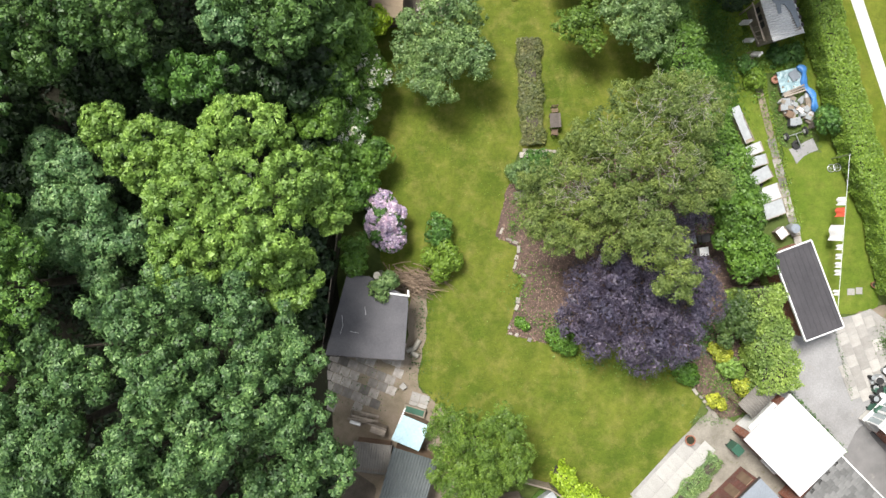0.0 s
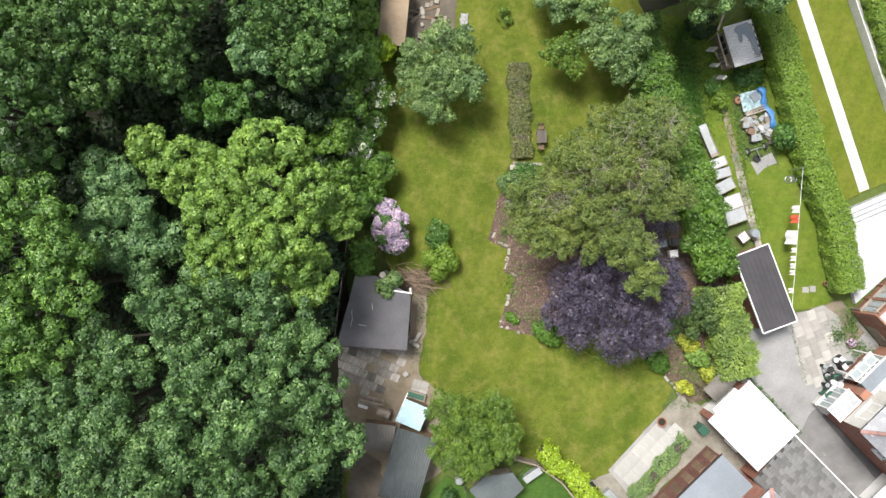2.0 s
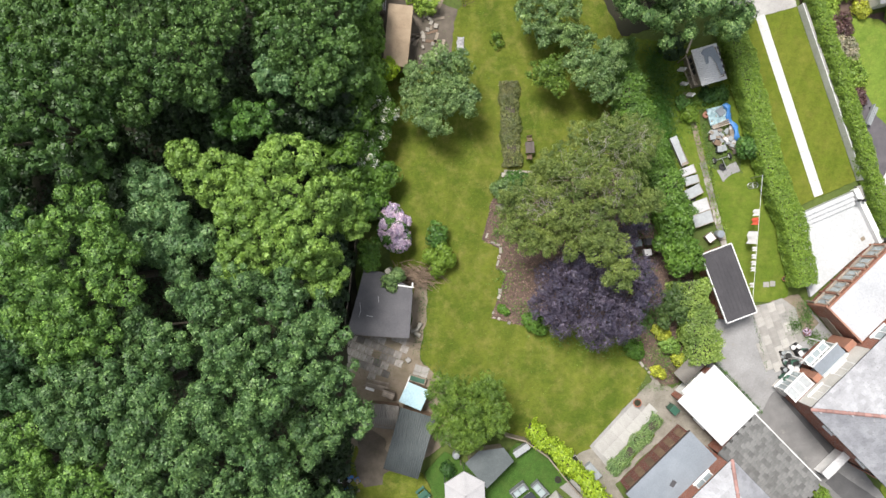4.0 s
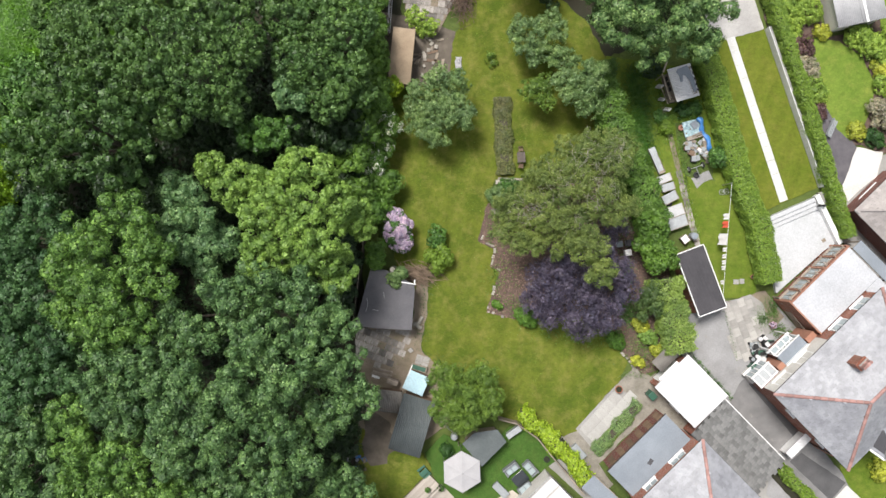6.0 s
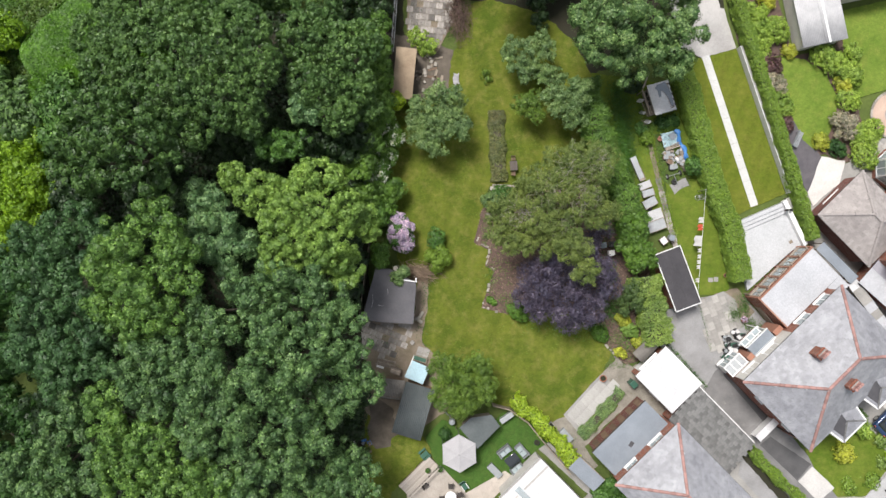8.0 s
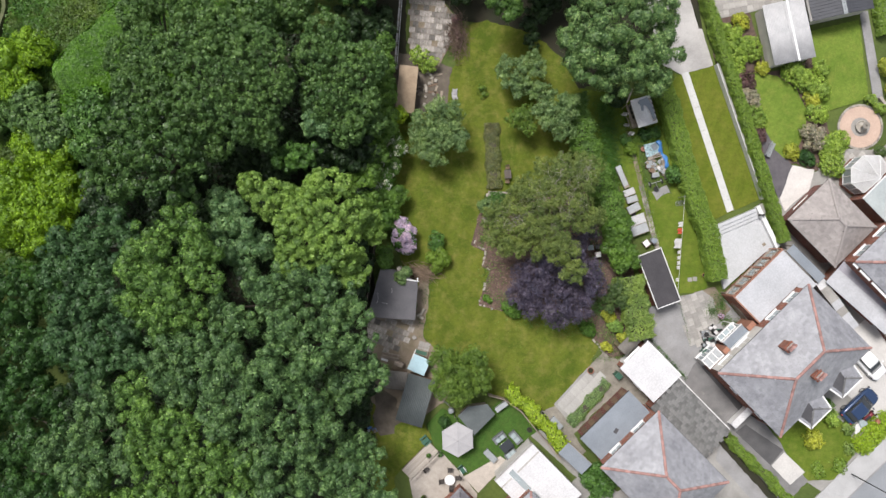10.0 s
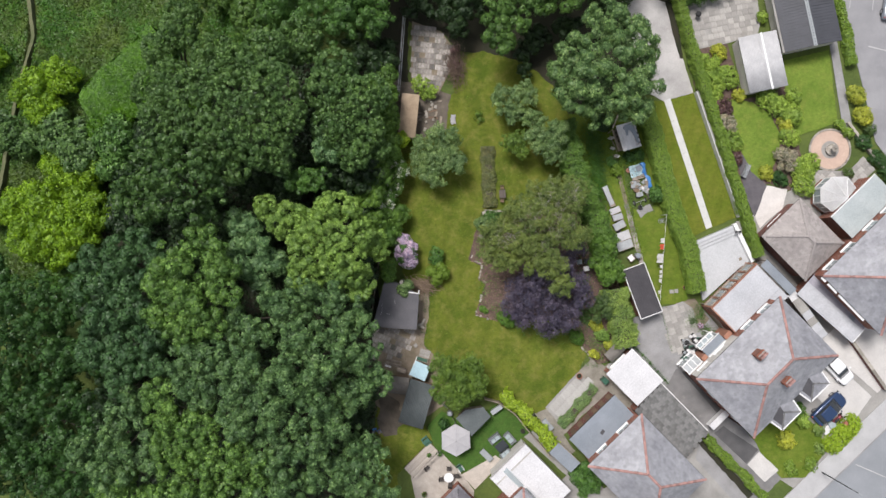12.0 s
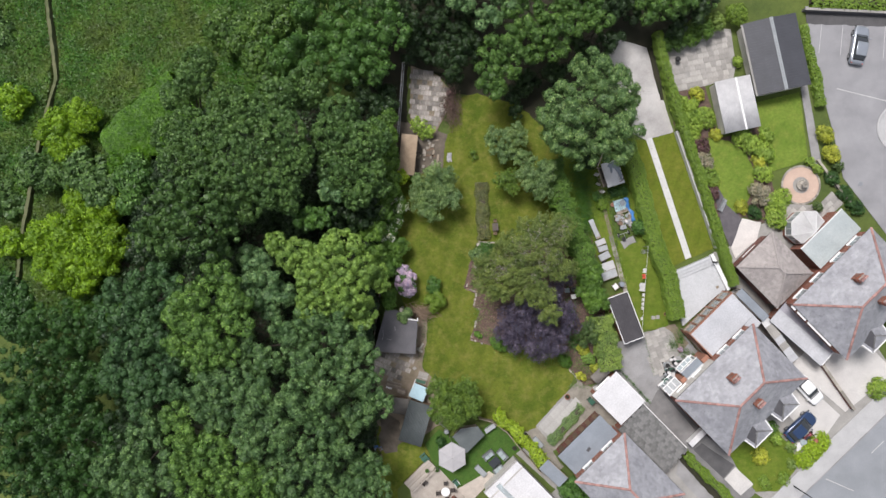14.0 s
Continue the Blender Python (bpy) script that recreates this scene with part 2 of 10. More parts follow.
ROUGH_YARD = surface("dirty broken concrete", (0.3, 0.275, 0.235), (0.175, 0.16, 0.13), 0.9, 9, 0.95, 0.6, 0.02, coords="World", stain=(0.12, 0.125, 0.06), stain_at=0.56)
PATH_SLAB = surface("path slab", (0.43, 0.42, 0.395), (0.33, 0.32, 0.3), 0.8, 12, 0.9, 0.3, 0.008, vary=0.07, stain=(0.24, 0.225, 0.19), stain_at=0.6)
WHITE = surface("white paint", (0.8, 0.8, 0.8), (0.7, 0.7, 0.69), 1.3, 12, 0.6, 0.1, 0.004)
WHITE_FELT = surface("white coated roof", (0.63, 0.63, 0.64), (0.53, 0.53, 0.54), 0.5, 6, 0.7, 0.1, 0.004, stain=(0.48, 0.47, 0.45), stain_at=0.66)
TERRACE = surface("white terrace paint", (0.487, 0.496, 0.509), (0.435, 0.444, 0.452), 0.6, 8, 0.7, 0.15, 0.004, stain=(0.46, 0.46, 0.45), stain_at=0.68)
WHITE_PAVING = surface("bright white-washed paving", (0.66, 0.63, 0.6), (0.54, 0.515, 0.49), 0.8, 9, 0.85, 0.3, 0.008, coords="World", stain=(0.42, 0.4, 0.36), stain_at=0.66)
PATH_WHITE = surface("whitened concrete", (0.56, 0.56, 0.55), (0.48, 0.48, 0.465), 0.8, 9, 0.85, 0.2, 0.005, stain=(0.42, 0.41, 0.38), stain_at=0.68)
FLAT_WHITE = surface("worn white roof coat", (0.5, 0.51, 0.535), (0.385, 0.395, 0.415), 0.35, 7, 0.75, 0.15, 0.004, stain=(0.42, 0.43, 0.44), stain_at=0.62)
PALE_FELT = surface("pale grey roof felt", (0.66, 0.66, 0.66), (0.52, 0.52, 0.53), 0.45, 7, 0.7, 0.15, 0.005, stain=(0.4, 0.4, 0.4), stain_at=0.66)
LILAC_GREY = surface("lilac grey roofing", (0.36, 0.35, 0.385), (0.27, 0.265, 0.3), 0.6, 9, 0.75, 0.2, 0.005, stain=(0.44, 0.43, 0.45), stain_at=0.64)
GREY_FELT = surface("grey roof felt", (0.24, 0.27, 0.305), (0.185, 0.21, 0.24), 0.5, 12, 0.75, 0.2, 0.006, stain=(0.34, 0.36, 0.37), stain_at=0.68)
DARK_FELT = surface("dark roof felt", (0.085, 0.083, 0.09), (0.055, 0.054, 0.06), 0.7, 12, 0.75, 0.2, 0.006, stain=(0.16, 0.15, 0.15), stain_at=0.64)
GARAGE_FELT = surface("ridged black felt", (0.06, 0.056, 0.062), (0.04, 0.038, 0.043), 0.7, 12, 0.8, 0.2, 0.006, stain=(0.1, 0.075, 0.065), stain_at=0.68)
SHED_FELT = surface("shed roof felt", (0.105, 0.102, 0.112), (0.075, 0.073, 0.082), 0.8, 12, 0.7, 0.2, 0.006, stain=(0.17, 0.16, 0.16), stain_at=0.68)
BROWN_FELT = surface("brown mineral felt", (0.37, 0.29, 0.2), (0.27, 0.2, 0.135), 0.7, 14, 0.9, 0.3, 0.006, stain=(0.12, 0.085, 0.055), stain_at=0.62)
SHEET_GREY = surface("painted corrugated sheet", (0.1, 0.115, 0.117), (0.07, 0.084, 0.086), 0.8, 10, 0.6, 0.15, 0.004, stain=(0.16, 0.17, 0.15), stain_at=0.66)
LEAN_SHEET = surface("grey brown sheet", (0.2, 0.185, 0.165), (0.14, 0.13, 0.115), 1.0, 10, 0.8, 0.2, 0.004, stain=(0.27, 0.25, 0.22), stain_at=0.62)
SHEET_DARK = surface("dark profiled sheet", (0.07, 0.073, 0.085), (0.055, 0.057, 0.066), 0.5, 8, 0.5, 0.1, 0.003)
ASBESTOS = surface("weathered fibre cement sheet", (0.52, 0.52, 0.525), (0.4, 0.4, 0.41), 0.8, 12, 0.85, 0.25, 0.006, stain=(0.6, 0.59, 0.57), stain_at=0.6)
PLANK = surface("weathered grey planks", (0.36, 0.31, 0.26), (0.22, 0.185, 0.15), 2.0, 30, 0.85, 0.4, 0.006, vary=0.25)
DECK = surface("pale deck boards", (0.48, 0.43, 0.375), (0.37, 0.33, 0.285), 1.4, 26, 0.8, 0.3, 0.004, vary=0.15)
TIMBER = surface("brown timber", (0.2, 0.135, 0.09), (0.13, 0.085, 0.055), 2.2, 26, 0.8, 0.4, 0.006, vary=0.2)
FENCE_WOOD = surface("old fence wood", (0.3, 0.25, 0.2), (0.19, 0.16, 0.12), 2.0, 22, 0.85, 0.4, 0.006, vary=0.2)
DARK_WOOD = surface("dark stained wood", (0.055, 0.045, 0.04), (0.035, 0.03, 0.027), 2.0, 22, 0.7, 0.3, 0.005)
STONE = surface("pale stone", (0.37, 0.345, 0.3), (0.24, 0.215, 0.185), 3.0, 22, 0.9, 0.6, 0.02, vary=0.3)
SLATE = surface("blue grey slate", (0.315, 0.32, 0.342), (0.215, 0.219, 0.24), 0.75, 11, 0.5, 0.2, 0.004, island=0.13, stain=(0.42, 0.415, 0.41), stain_at=0.62)
SLATE_DARK = surface("dark slate", (0.16, 0.155, 0.17), (0.12, 0.115, 0.13), 0.6, 16, 0.55, 0.2, 0.004, island=0.2)
SLATE_PALE = surface("pale stone slate", (0.19, 0.19, 0.185), (0.125, 0.125, 0.122), 0.7, 12, 0.8, 0.3, 0.006, vary=0.28, stain=(0.31, 0.3, 0.28), stain_at=0.6)
TILE_BROWN = surface("brown concrete tile", (0.36, 0.33, 0.315), (0.285, 0.26, 0.25), 0.7, 18, 0.85, 0.3, 0.006, island=0.14)
TERRACOTTA = surface("terracotta ridge tile", (0.4, 0.225, 0.2), (0.31, 0.18, 0.16), 1.5, 14, 0.85, 0.3, 0.006, vary=0.25)
ORANGE_BRICK = surface("orange brick coping", (0.36, 0.175, 0.115), (0.27, 0.135, 0.095), 2.0, 20, 0.9, 0.4, 0.01, vary=0.2)
BRICK = brick_material("red brick", (0.32, 0.105, 0.06), (0.22, 0.075, 0.05), (0.33, 0.29, 0.25))
BRICK_DARK = brick_material("dark red brick", (0.19, 0.06, 0.045), (0.13, 0.045, 0.036), (0.2, 0.17, 0.15))
RENDER_WALL = surface("pale wall render", (0.62, 0.6, 0.56), (0.5, 0.48, 0.45), 0.8, 16, 0.9, 0.3, 0.006)
GLASS = glass_material("window glass", (0.62, 0.7, 0.72))
POLY = surface("white polycarbonate", (0.4, 0.42, 0.43), (0.31, 0.325, 0.335), 0.8, 5, 0.35, 0.05, 0.002)
BLUE_SHEET = surface("pale blue sheet", (0.45, 0.62, 0.68), (0.38, 0.55, 0.62), 0.9, 8, 0.5, 0.1, 0.004)
BLUE_TARP = surface("blue tarpaulin", (0.06, 0.23, 0.56), (0.04, 0.16, 0.42), 2.0, 9, 0.45, 0.5, 0.03)
METAL = glossy("galvanised metal", (0.45, 0.46, 0.47), 0.4, 0.9)
BLACK = surface("black rubber", (0.025, 0.025, 0.026), (0.018, 0.018, 0.018), 3, 20, 0.8, 0.2, 0.004)
BARK = surface("bark", (0.085, 0.07, 0.052), (0.045, 0.038, 0.028), 3, 18, 0.95, 0.9, 0.03)
PALE_BARK = surface("pale bark", (0.36, 0.34, 0.29), (0.25, 0.235, 0.2), 3, 18, 0.9, 0.6, 0.02)
STICK = surface("dry sticks", (0.27, 0.2, 0.14), (0.17, 0.12, 0.085), 3, 20, 0.9, 0.3, 0.006, island=0.35)
CANVAS = surface("grey canvas", (0.42, 0.41, 0.42), (0.35, 0.345, 0.355), 0.9, 20, 0.85, 0.2, 0.004)
PINK_PAVING = surface("pink sandstone paving", (0.54, 0.4, 0.32), (0.45, 0.33, 0.265), 0.8, 16, 0.9, 0.3, 0.006, coords="World", stain=(0.58, 0.48, 0.4), stain_at=0.6)
SHEETING = surface("crumpled sheeting", (0.4, 0.56, 0.6), (0.16, 0.25, 0.28), 2.6, 9, 0.4, 0.4, 0.02, stain=(0.66, 0.7, 0.7), stain_at=0.58)
GRAVEL = surface("grey slate chippings", (0.13, 0.12, 0.13), (0.085, 0.08, 0.09), 1.2, 26, 0.9, 0.9, 0.03, coords="World")
MOPED_RED = glossy("dark red paint", (0.22, 0.03, 0.045), 0.35)
PLASTIC_RED = glossy("red plastic", (0.55, 0.08, 0.04), 0.5)
POT_CLAY = surface("clay pot", (0.34, 0.14, 0.085), (0.25, 0.1, 0.065), 4, 24, 0.85, 0.3, 0.006)
PLASTIC_GREEN = glossy("green plastic", (0.03, 0.1, 0.065), 0.5)
PLASTIC_GREY = surface("grey plastic", (0.3, 0.32, 0.33), (0.24, 0.26, 0.27), 2, 12, 0.5, 0.1, 0.003)
RATTAN = surface("grey rattan", (0.2, 0.215, 0.22), (0.13, 0.14, 0.145), 4, 40, 0.8, 0.6, 0.01)
CUSHION = surface("pale cushion", (0.34, 0.4, 0.41), (0.28, 0.33, 0.34), 3, 30, 0.9, 0.3, 0.005)
CLOTH_WHITE = surface("white laundry", (0.66, 0.65, 0.64), (0.56, 0.55, 0.55), 3, 20, 0.9, 0.3, 0.006)
CLOTH_RED = surface("red laundry", (0.62, 0.1, 0.05), (0.5, 0.08, 0.04), 3, 20, 0.9, 0.3, 0.006)
ROAD_PAINT = surface("worn road paint", (0.5, 0.5, 0.49), (0.36, 0.36, 0.36), 1.5, 20, 0.8, 0.2, 0.004, coords="World")

LEAF = {
    "light": leaves("light green leaves", (0.08269, 0.1663, 0.02912), (0.1585, 0.2729, 0.04952), (0.2756, 0.4127, 0.1092)),
    "syc": leaves("sycamore leaves", (0.02095, 0.05868, 0.01874), (0.07146, 0.1492, 0.04792), (0.1845, 0.3004, 0.1172)),
    "syc_warm": leaves("yellowish sycamore leaves", (0.02465, 0.06833, 0.01164), (0.08649, 0.1814, 0.03552), (0.2068, 0.3546, 0.08394)),
    "head": leaves("bright sycamore leaves", (0.03, 0.082, 0.0221), (0.088, 0.175, 0.052), (0.26, 0.37, 0.15)),
    "dkblue": leaves("blue green leaves", (0.02129, 0.05939, 0.01855), (0.04781, 0.1111, 0.03785), (0.09572, 0.1909, 0.07687)),
    "blue": leaves("grey green leaves", (0.04075, 0.1118, 0.03798), (0.1079, 0.211, 0.0804), (0.2397, 0.3601, 0.1676)),
    # Near-black: the shade in the wood's gaps is mixed into these greens.
    "dark": leaves("leaves with shade mixed in", (0.008631, 0.02464, 0.006993), (0.01917, 0.04534, 0.01349), (0.04315, 0.08131, 0.02747)),
    "oak": leaves("oak leaves", (0.03436, 0.07828, 0.01919), (0.07052, 0.1446, 0.03669), (0.1346, 0.2365, 0.07071)),
    "fresh": leaves("fresh green leaves", (0.0289, 0.0782, 0.01445), (0.06256, 0.1481, 0.02737), (0.105, 0.2141, 0.04845)),
    "olive": leaves("olive green leaves", (0.01686, 0.05345, 0.0111), (0.03331, 0.09102, 0.01944), (0.06272, 0.1469, 0.03529)),
    "olive2": leaves("yellowish leaves", (0.062, 0.1, 0.0175), (0.132, 0.185, 0.04), (0.215, 0.265, 0.088), rough=0.6),
    "apple": leaves("apple leaves", (0.058, 0.122, 0.034), (0.128, 0.215, 0.068), (0.25, 0.345, 0.16)),
    "round": leaves("round tree leaves", (0.0612, 0.12, 0.01445), (0.108, 0.188, 0.0255), (0.1728, 0.264, 0.04675)),
    "purple": leaves("purple leaves", (0.0275, 0.0212, 0.04), (0.06875, 0.05565, 0.0975), (0.1562, 0.1325, 0.2063), translucent=0.12),
    "lime": leaves("lime green leaves", (0.08429, 0.1798, 0.004423), (0.1476, 0.2779, 0.007371), (0.2178, 0.3595, 0.01475)),
    "privet": leaves("privet leaves", (0.1428, 0.2436, 0.0108), (0.252, 0.3654, 0.018), (0.3696, 0.4872, 0.0405), patch=1.1, blotch=0.45),
    "chestnut": leaves("chestnut leaves", (0.01984, 0.05531, 0.01266), (0.04762, 0.1069, 0.02278), (0.09928, 0.1843, 0.05063)),
    "lush": leaves("lush green leaves", (0.03, 0.079, 0.013), (0.068, 0.148, 0.028), (0.145, 0.255, 0.062)),
    "gold": leaves("golden leaves", (0.204, 0.231, 0.0195), (0.357, 0.3885, 0.039), (0.493, 0.525, 0.078)),
    "hedge": leaves("hedge leaves", (0.08186, 0.1545, 0.01512), (0.1396, 0.2317, 0.02457), (0.2071, 0.3089, 0.04253), patch=1.1, blotch=0.45),
    "laurel": leaves("laurel leaves", (0.04778, 0.1146, 0.01331), (0.0857, 0.1738, 0.02219), (0.1335, 0.2367, 0.04438)),
    "laurel_pale": leaves("pale hedge leaves", (0.108, 0.18, 0.027), (0.18, 0.27, 0.054), (0.27, 0.36, 0.099)),
    "conifer": leaves("conifer sprays", (0.035, 0.075, 0.018), (0.07, 0.12, 0.032), (0.11, 0.165, 0.05)),
    "shrub": leaves("shrub leaves", (0.046, 0.115, 0.01288), (0.0828, 0.1794, 0.02208), (0.1288, 0.2484, 0.0414)),
    "rhodo": leaves("lilac blossom", (0.28, 0.19, 0.34), (0.48, 0.36, 0.55), (0.7, 0.6, 0.74), patch=2.0),
    "white": leaves("white blossom", (0.6, 0.6, 0.55), (0.72, 0.72, 0.68), (0.8, 0.8, 0.78), patch=2.0),
    "pinkish": leaves("faded blossom", (0.1, 0.13, 0.05), (0.28, 0.26, 0.18), (0.52, 0.44, 0.4), patch=2.0),
    "mound": leaves("ivy leaves", (0.04383, 0.1235, 0.003672), (0.06429, 0.168, 0.005508), (0.08767, 0.2099, 0.00918)),
    "scrub": leaves("scrub leaves", (0.036, 0.084, 0.01296), (0.0612, 0.1302, 0.0216), (0.108, 0.1932, 0.0396)),
    "meadow": leaves("meadow leaves", (0.0255, 0.08694, 0.00648), (0.0425, 0.1267, 0.01152), (0.07225, 0.1739, 0.0216), patch=0.3, straw=(0.078, 0.125, 0.02)),
    "border": leaves("border shrub leaves", (0.1104, 0.2016, 0.0216), (0.207, 0.3226, 0.0432), (0.3864, 0.5107, 0.102)),
    "hedge_far": leaves("front hedge leaves", (0.15, 0.26, 0.01), (0.25, 0.38, 0.016), (0.36, 0.47, 0.032), patch=1.1, blotch=0.4),
    "low_border": leaves("low border leaves", (0.057, 0.084, 0.0198), (0.1187, 0.1491, 0.045), (0.228, 0.2467, 0.099), patch=1.6, straw=(0.135, 0.125, 0.06)),
    "maroon": leaves("maroon leaves", (0.05, 0.025, 0.03), (0.1, 0.05, 0.055), (0.17, 0.1, 0.1)),
}

# ---------------------------------------------------------------- builders
def thing(name, label, category, at=(0, 0, 0), turn=0.0, group="", kind=""):
    ob = new(name)
    ob.empty_display_size = 0.3
    ob.matrix_world = pose(*at, 0, 0, turn)
    return tagged(ob, label, category, group, kind)


def mesh_object(name, me, material, parent=None, label="", at=None):
    if material is not None and not me.materials:
        me.materials.append(material)
    ob = new(name, me)
    if parent is not None:
        ob.parent = parent
    if at is not None:
        ob.matrix_basis = at
    if label:
        ob["label"] = label
    return ob


def part(name, bm, material, parent=None, label="", at=None, smooth=False):
    me = bpy.data.meshes.new(name)
    bmesh.ops.recalc_face_normals(bm, faces=bm.faces)
    bm.to_mesh(me)
    bm.free()
    if smooth:
        me.shade_smooth()
    return mesh_object(name, me, material, parent, label, at)


def setting(name, bm, material, label, category):
    return tagged(part(name, bm, material), label, category, kind="structure")


def add_box(bm, size, at=(0, 0, 0), rz=0.0, rx=0.0, ry=0.0, bevel=0.0):
    """A box with its base's middle at `at`."""
    m = pose(*at, rx, ry, rz) @ Matrix.Translation((0, 0, size[2] / 2)) @ Matrix.Diagonal((*size, 1))
    made = bmesh.ops.create_cube(bm, size=1.0, matrix=m)["verts"]
    if bevel:
        edges = list({e for v in made for e in v.link_edges})
        bmesh.ops.bevel(bm, geom=edges, offset=bevel, segments=2, affect="EDGES", profile=0.5)
    return bm


def box(size, at=(0, 0, 0), rz=0.0, rx=0.0, ry=0.0, bevel=0.0):
    return add_box(bmesh.new(), size, at, rz, rx, ry, bevel)


def add_rod(bm, a, b, r0, r1=None, seg=8):
    a, b = Vector(a), Vector(b)
    d = b - a
    m = Matrix.Translation((a + b) / 2) @ d.to_track_quat("Z", "Y").to_matrix().to_4x4()
    bmesh.ops.create_cone(bm, cap_ends=True, segments=seg, radius1=r0, radius2=r0 if r1 is None else r1, depth=d.length, matrix=m)
    return bm


def rod(a, b, r0, r1=None, seg=8):
    return add_rod(bmesh.new(), a, b, r0, r1, seg)


def add_lathe(bm, profile, at=(0, 0, 0), seg=16):
    """Turns a profile of (radius, height) about the upright axis."""
    rings = []
    for r, z in profile:
        rings.append([bm.verts.new((at[0] + r * math.cos(2 * math.pi * i / seg), at[1] + r * math.sin(2 * math.pi * i / seg), at[2] + z)) for i in range(seg)])
    for a, b in zip(rings, rings[1:]):
        for i in range(seg):
            bm.faces.new((a[i], a[(i + 1) % seg], b[(i + 1) % seg], b[i]))
    bm.faces.new(rings[0][::-1])
    bm.faces.new(rings[-1])
    return bm


def lathe(profile, at=(0, 0, 0), seg=16):
    return add_lathe(bmesh.new(), profile, at, seg)


def add_prism(bm, pts, z0, z1):
    low = [bm.verts.new((x, y, z0)) for x, y in pts]
    high = [bm.verts.new((x, y, z1)) for x, y in pts]
    bm.faces.new(low[::-1])
    bm.faces.new(high)
    n = len(pts)
    for i in range(n):
        bm.faces.new((low[i], low[(i + 1) % n], high[(i + 1) % n], high[i]))
    return bm


def prism(pts, z0, z1):
    return add_prism(bmesh.new(), pts, z0, z1)


def soft_edge(pts, step=0.5, wobble=0.12, seed=0):
    """A polygon with its long edges broken up and made uneven, as a lawn's edge is."""
    rnd = random.Random(seed)
    res = []
    for (x0, y0), (x1, y1) in zip(pts, pts[1:] + pts[:1]):
        n = max(1, int(math.hypot(x1 - x0, y1 - y0) / step))
        for i in range(n):
            k = i / n
            res.append((x0 + (x1 - x0) * k + rnd.uniform(-wobble, wobble), y0 + (y1 - y0) * k + rnd.uniform(-wobble, wobble)))
    return res


def inside(x, y, poly):
    hit = False
    for (x0, y0), (x1, y1) in zip(poly, poly[1:] + poly[:1]):
        if (y0 > y) != (y1 > y) and x < (x1 - x0) * (y - y0) / (y1 - y0) + x0:
            hit = not hit
    return hit


def sheet_mesh(name, verts, corners, sides=4):
    """A mesh of faces with that many sides each, from an (n, 3) array and an index array."""
    me = bpy.data.meshes.new(name)
    verts = np.asarray(verts, dtype=np.float32)
    idx = np.asarray(corners, dtype=np.int32).reshape(-1)
    me.vertices.add(len(verts))
    me.vertices.foreach_set("co", verts.reshape(-1))
    me.loops.add(len(idx))
    me.loops.foreach_set("vertex_index", idx)
    me.polygons.add(len(idx) // sides)
    me.polygons.foreach_set("loop_start", np.arange(0, len(idx), sides, dtype=np.int32))
    me.update(calc_edges=True)
    me.validate()
    return me


def fall(x, y):
    """The ground: level gardens, and a wooded bank that drops away west of them."""
    k = min(1.0, max(0.0, (-7.5 - x) / 36.0))
    return -5.2 * k * k * (3 - 2 * k)


# ---------------------------------------------------------------- plants
def leaf_blades(rng, centres, normals, size, spread=0.55, narrow=1.0):
    n = len(centres)
    nor = normals + rng.normal(0, spread, (n, 3))
    nor /= np.linalg.norm(nor, axis=1, keepdims=True) + 1e-9
    t = rng.normal(0, 1, (n, 3))
    t -= nor * np.sum(t * nor, axis=1, keepdims=True)
    t /= np.linalg.norm(t, axis=1, keepdims=True) + 1e-9
    b = np.cross(nor, t)
    s = (size * rng.uniform(0.65, 1.35, n))[:, None]
    droop = np.array((0, 0, -0.14)) * s
    w = rng.uniform(0.28, 0.46, n)[:, None] * s * narrow
    made = np.stack([centres - t * s * 0.42 + b * w, centres + t * s * 0.58 + droop, centres - t * s * 0.42 - b * w], axis=1)
    return made.reshape(-1, 3)


def leaf_mesh(name, v):
    return sheet_mesh(name, v, np.arange(len(v)), 3)


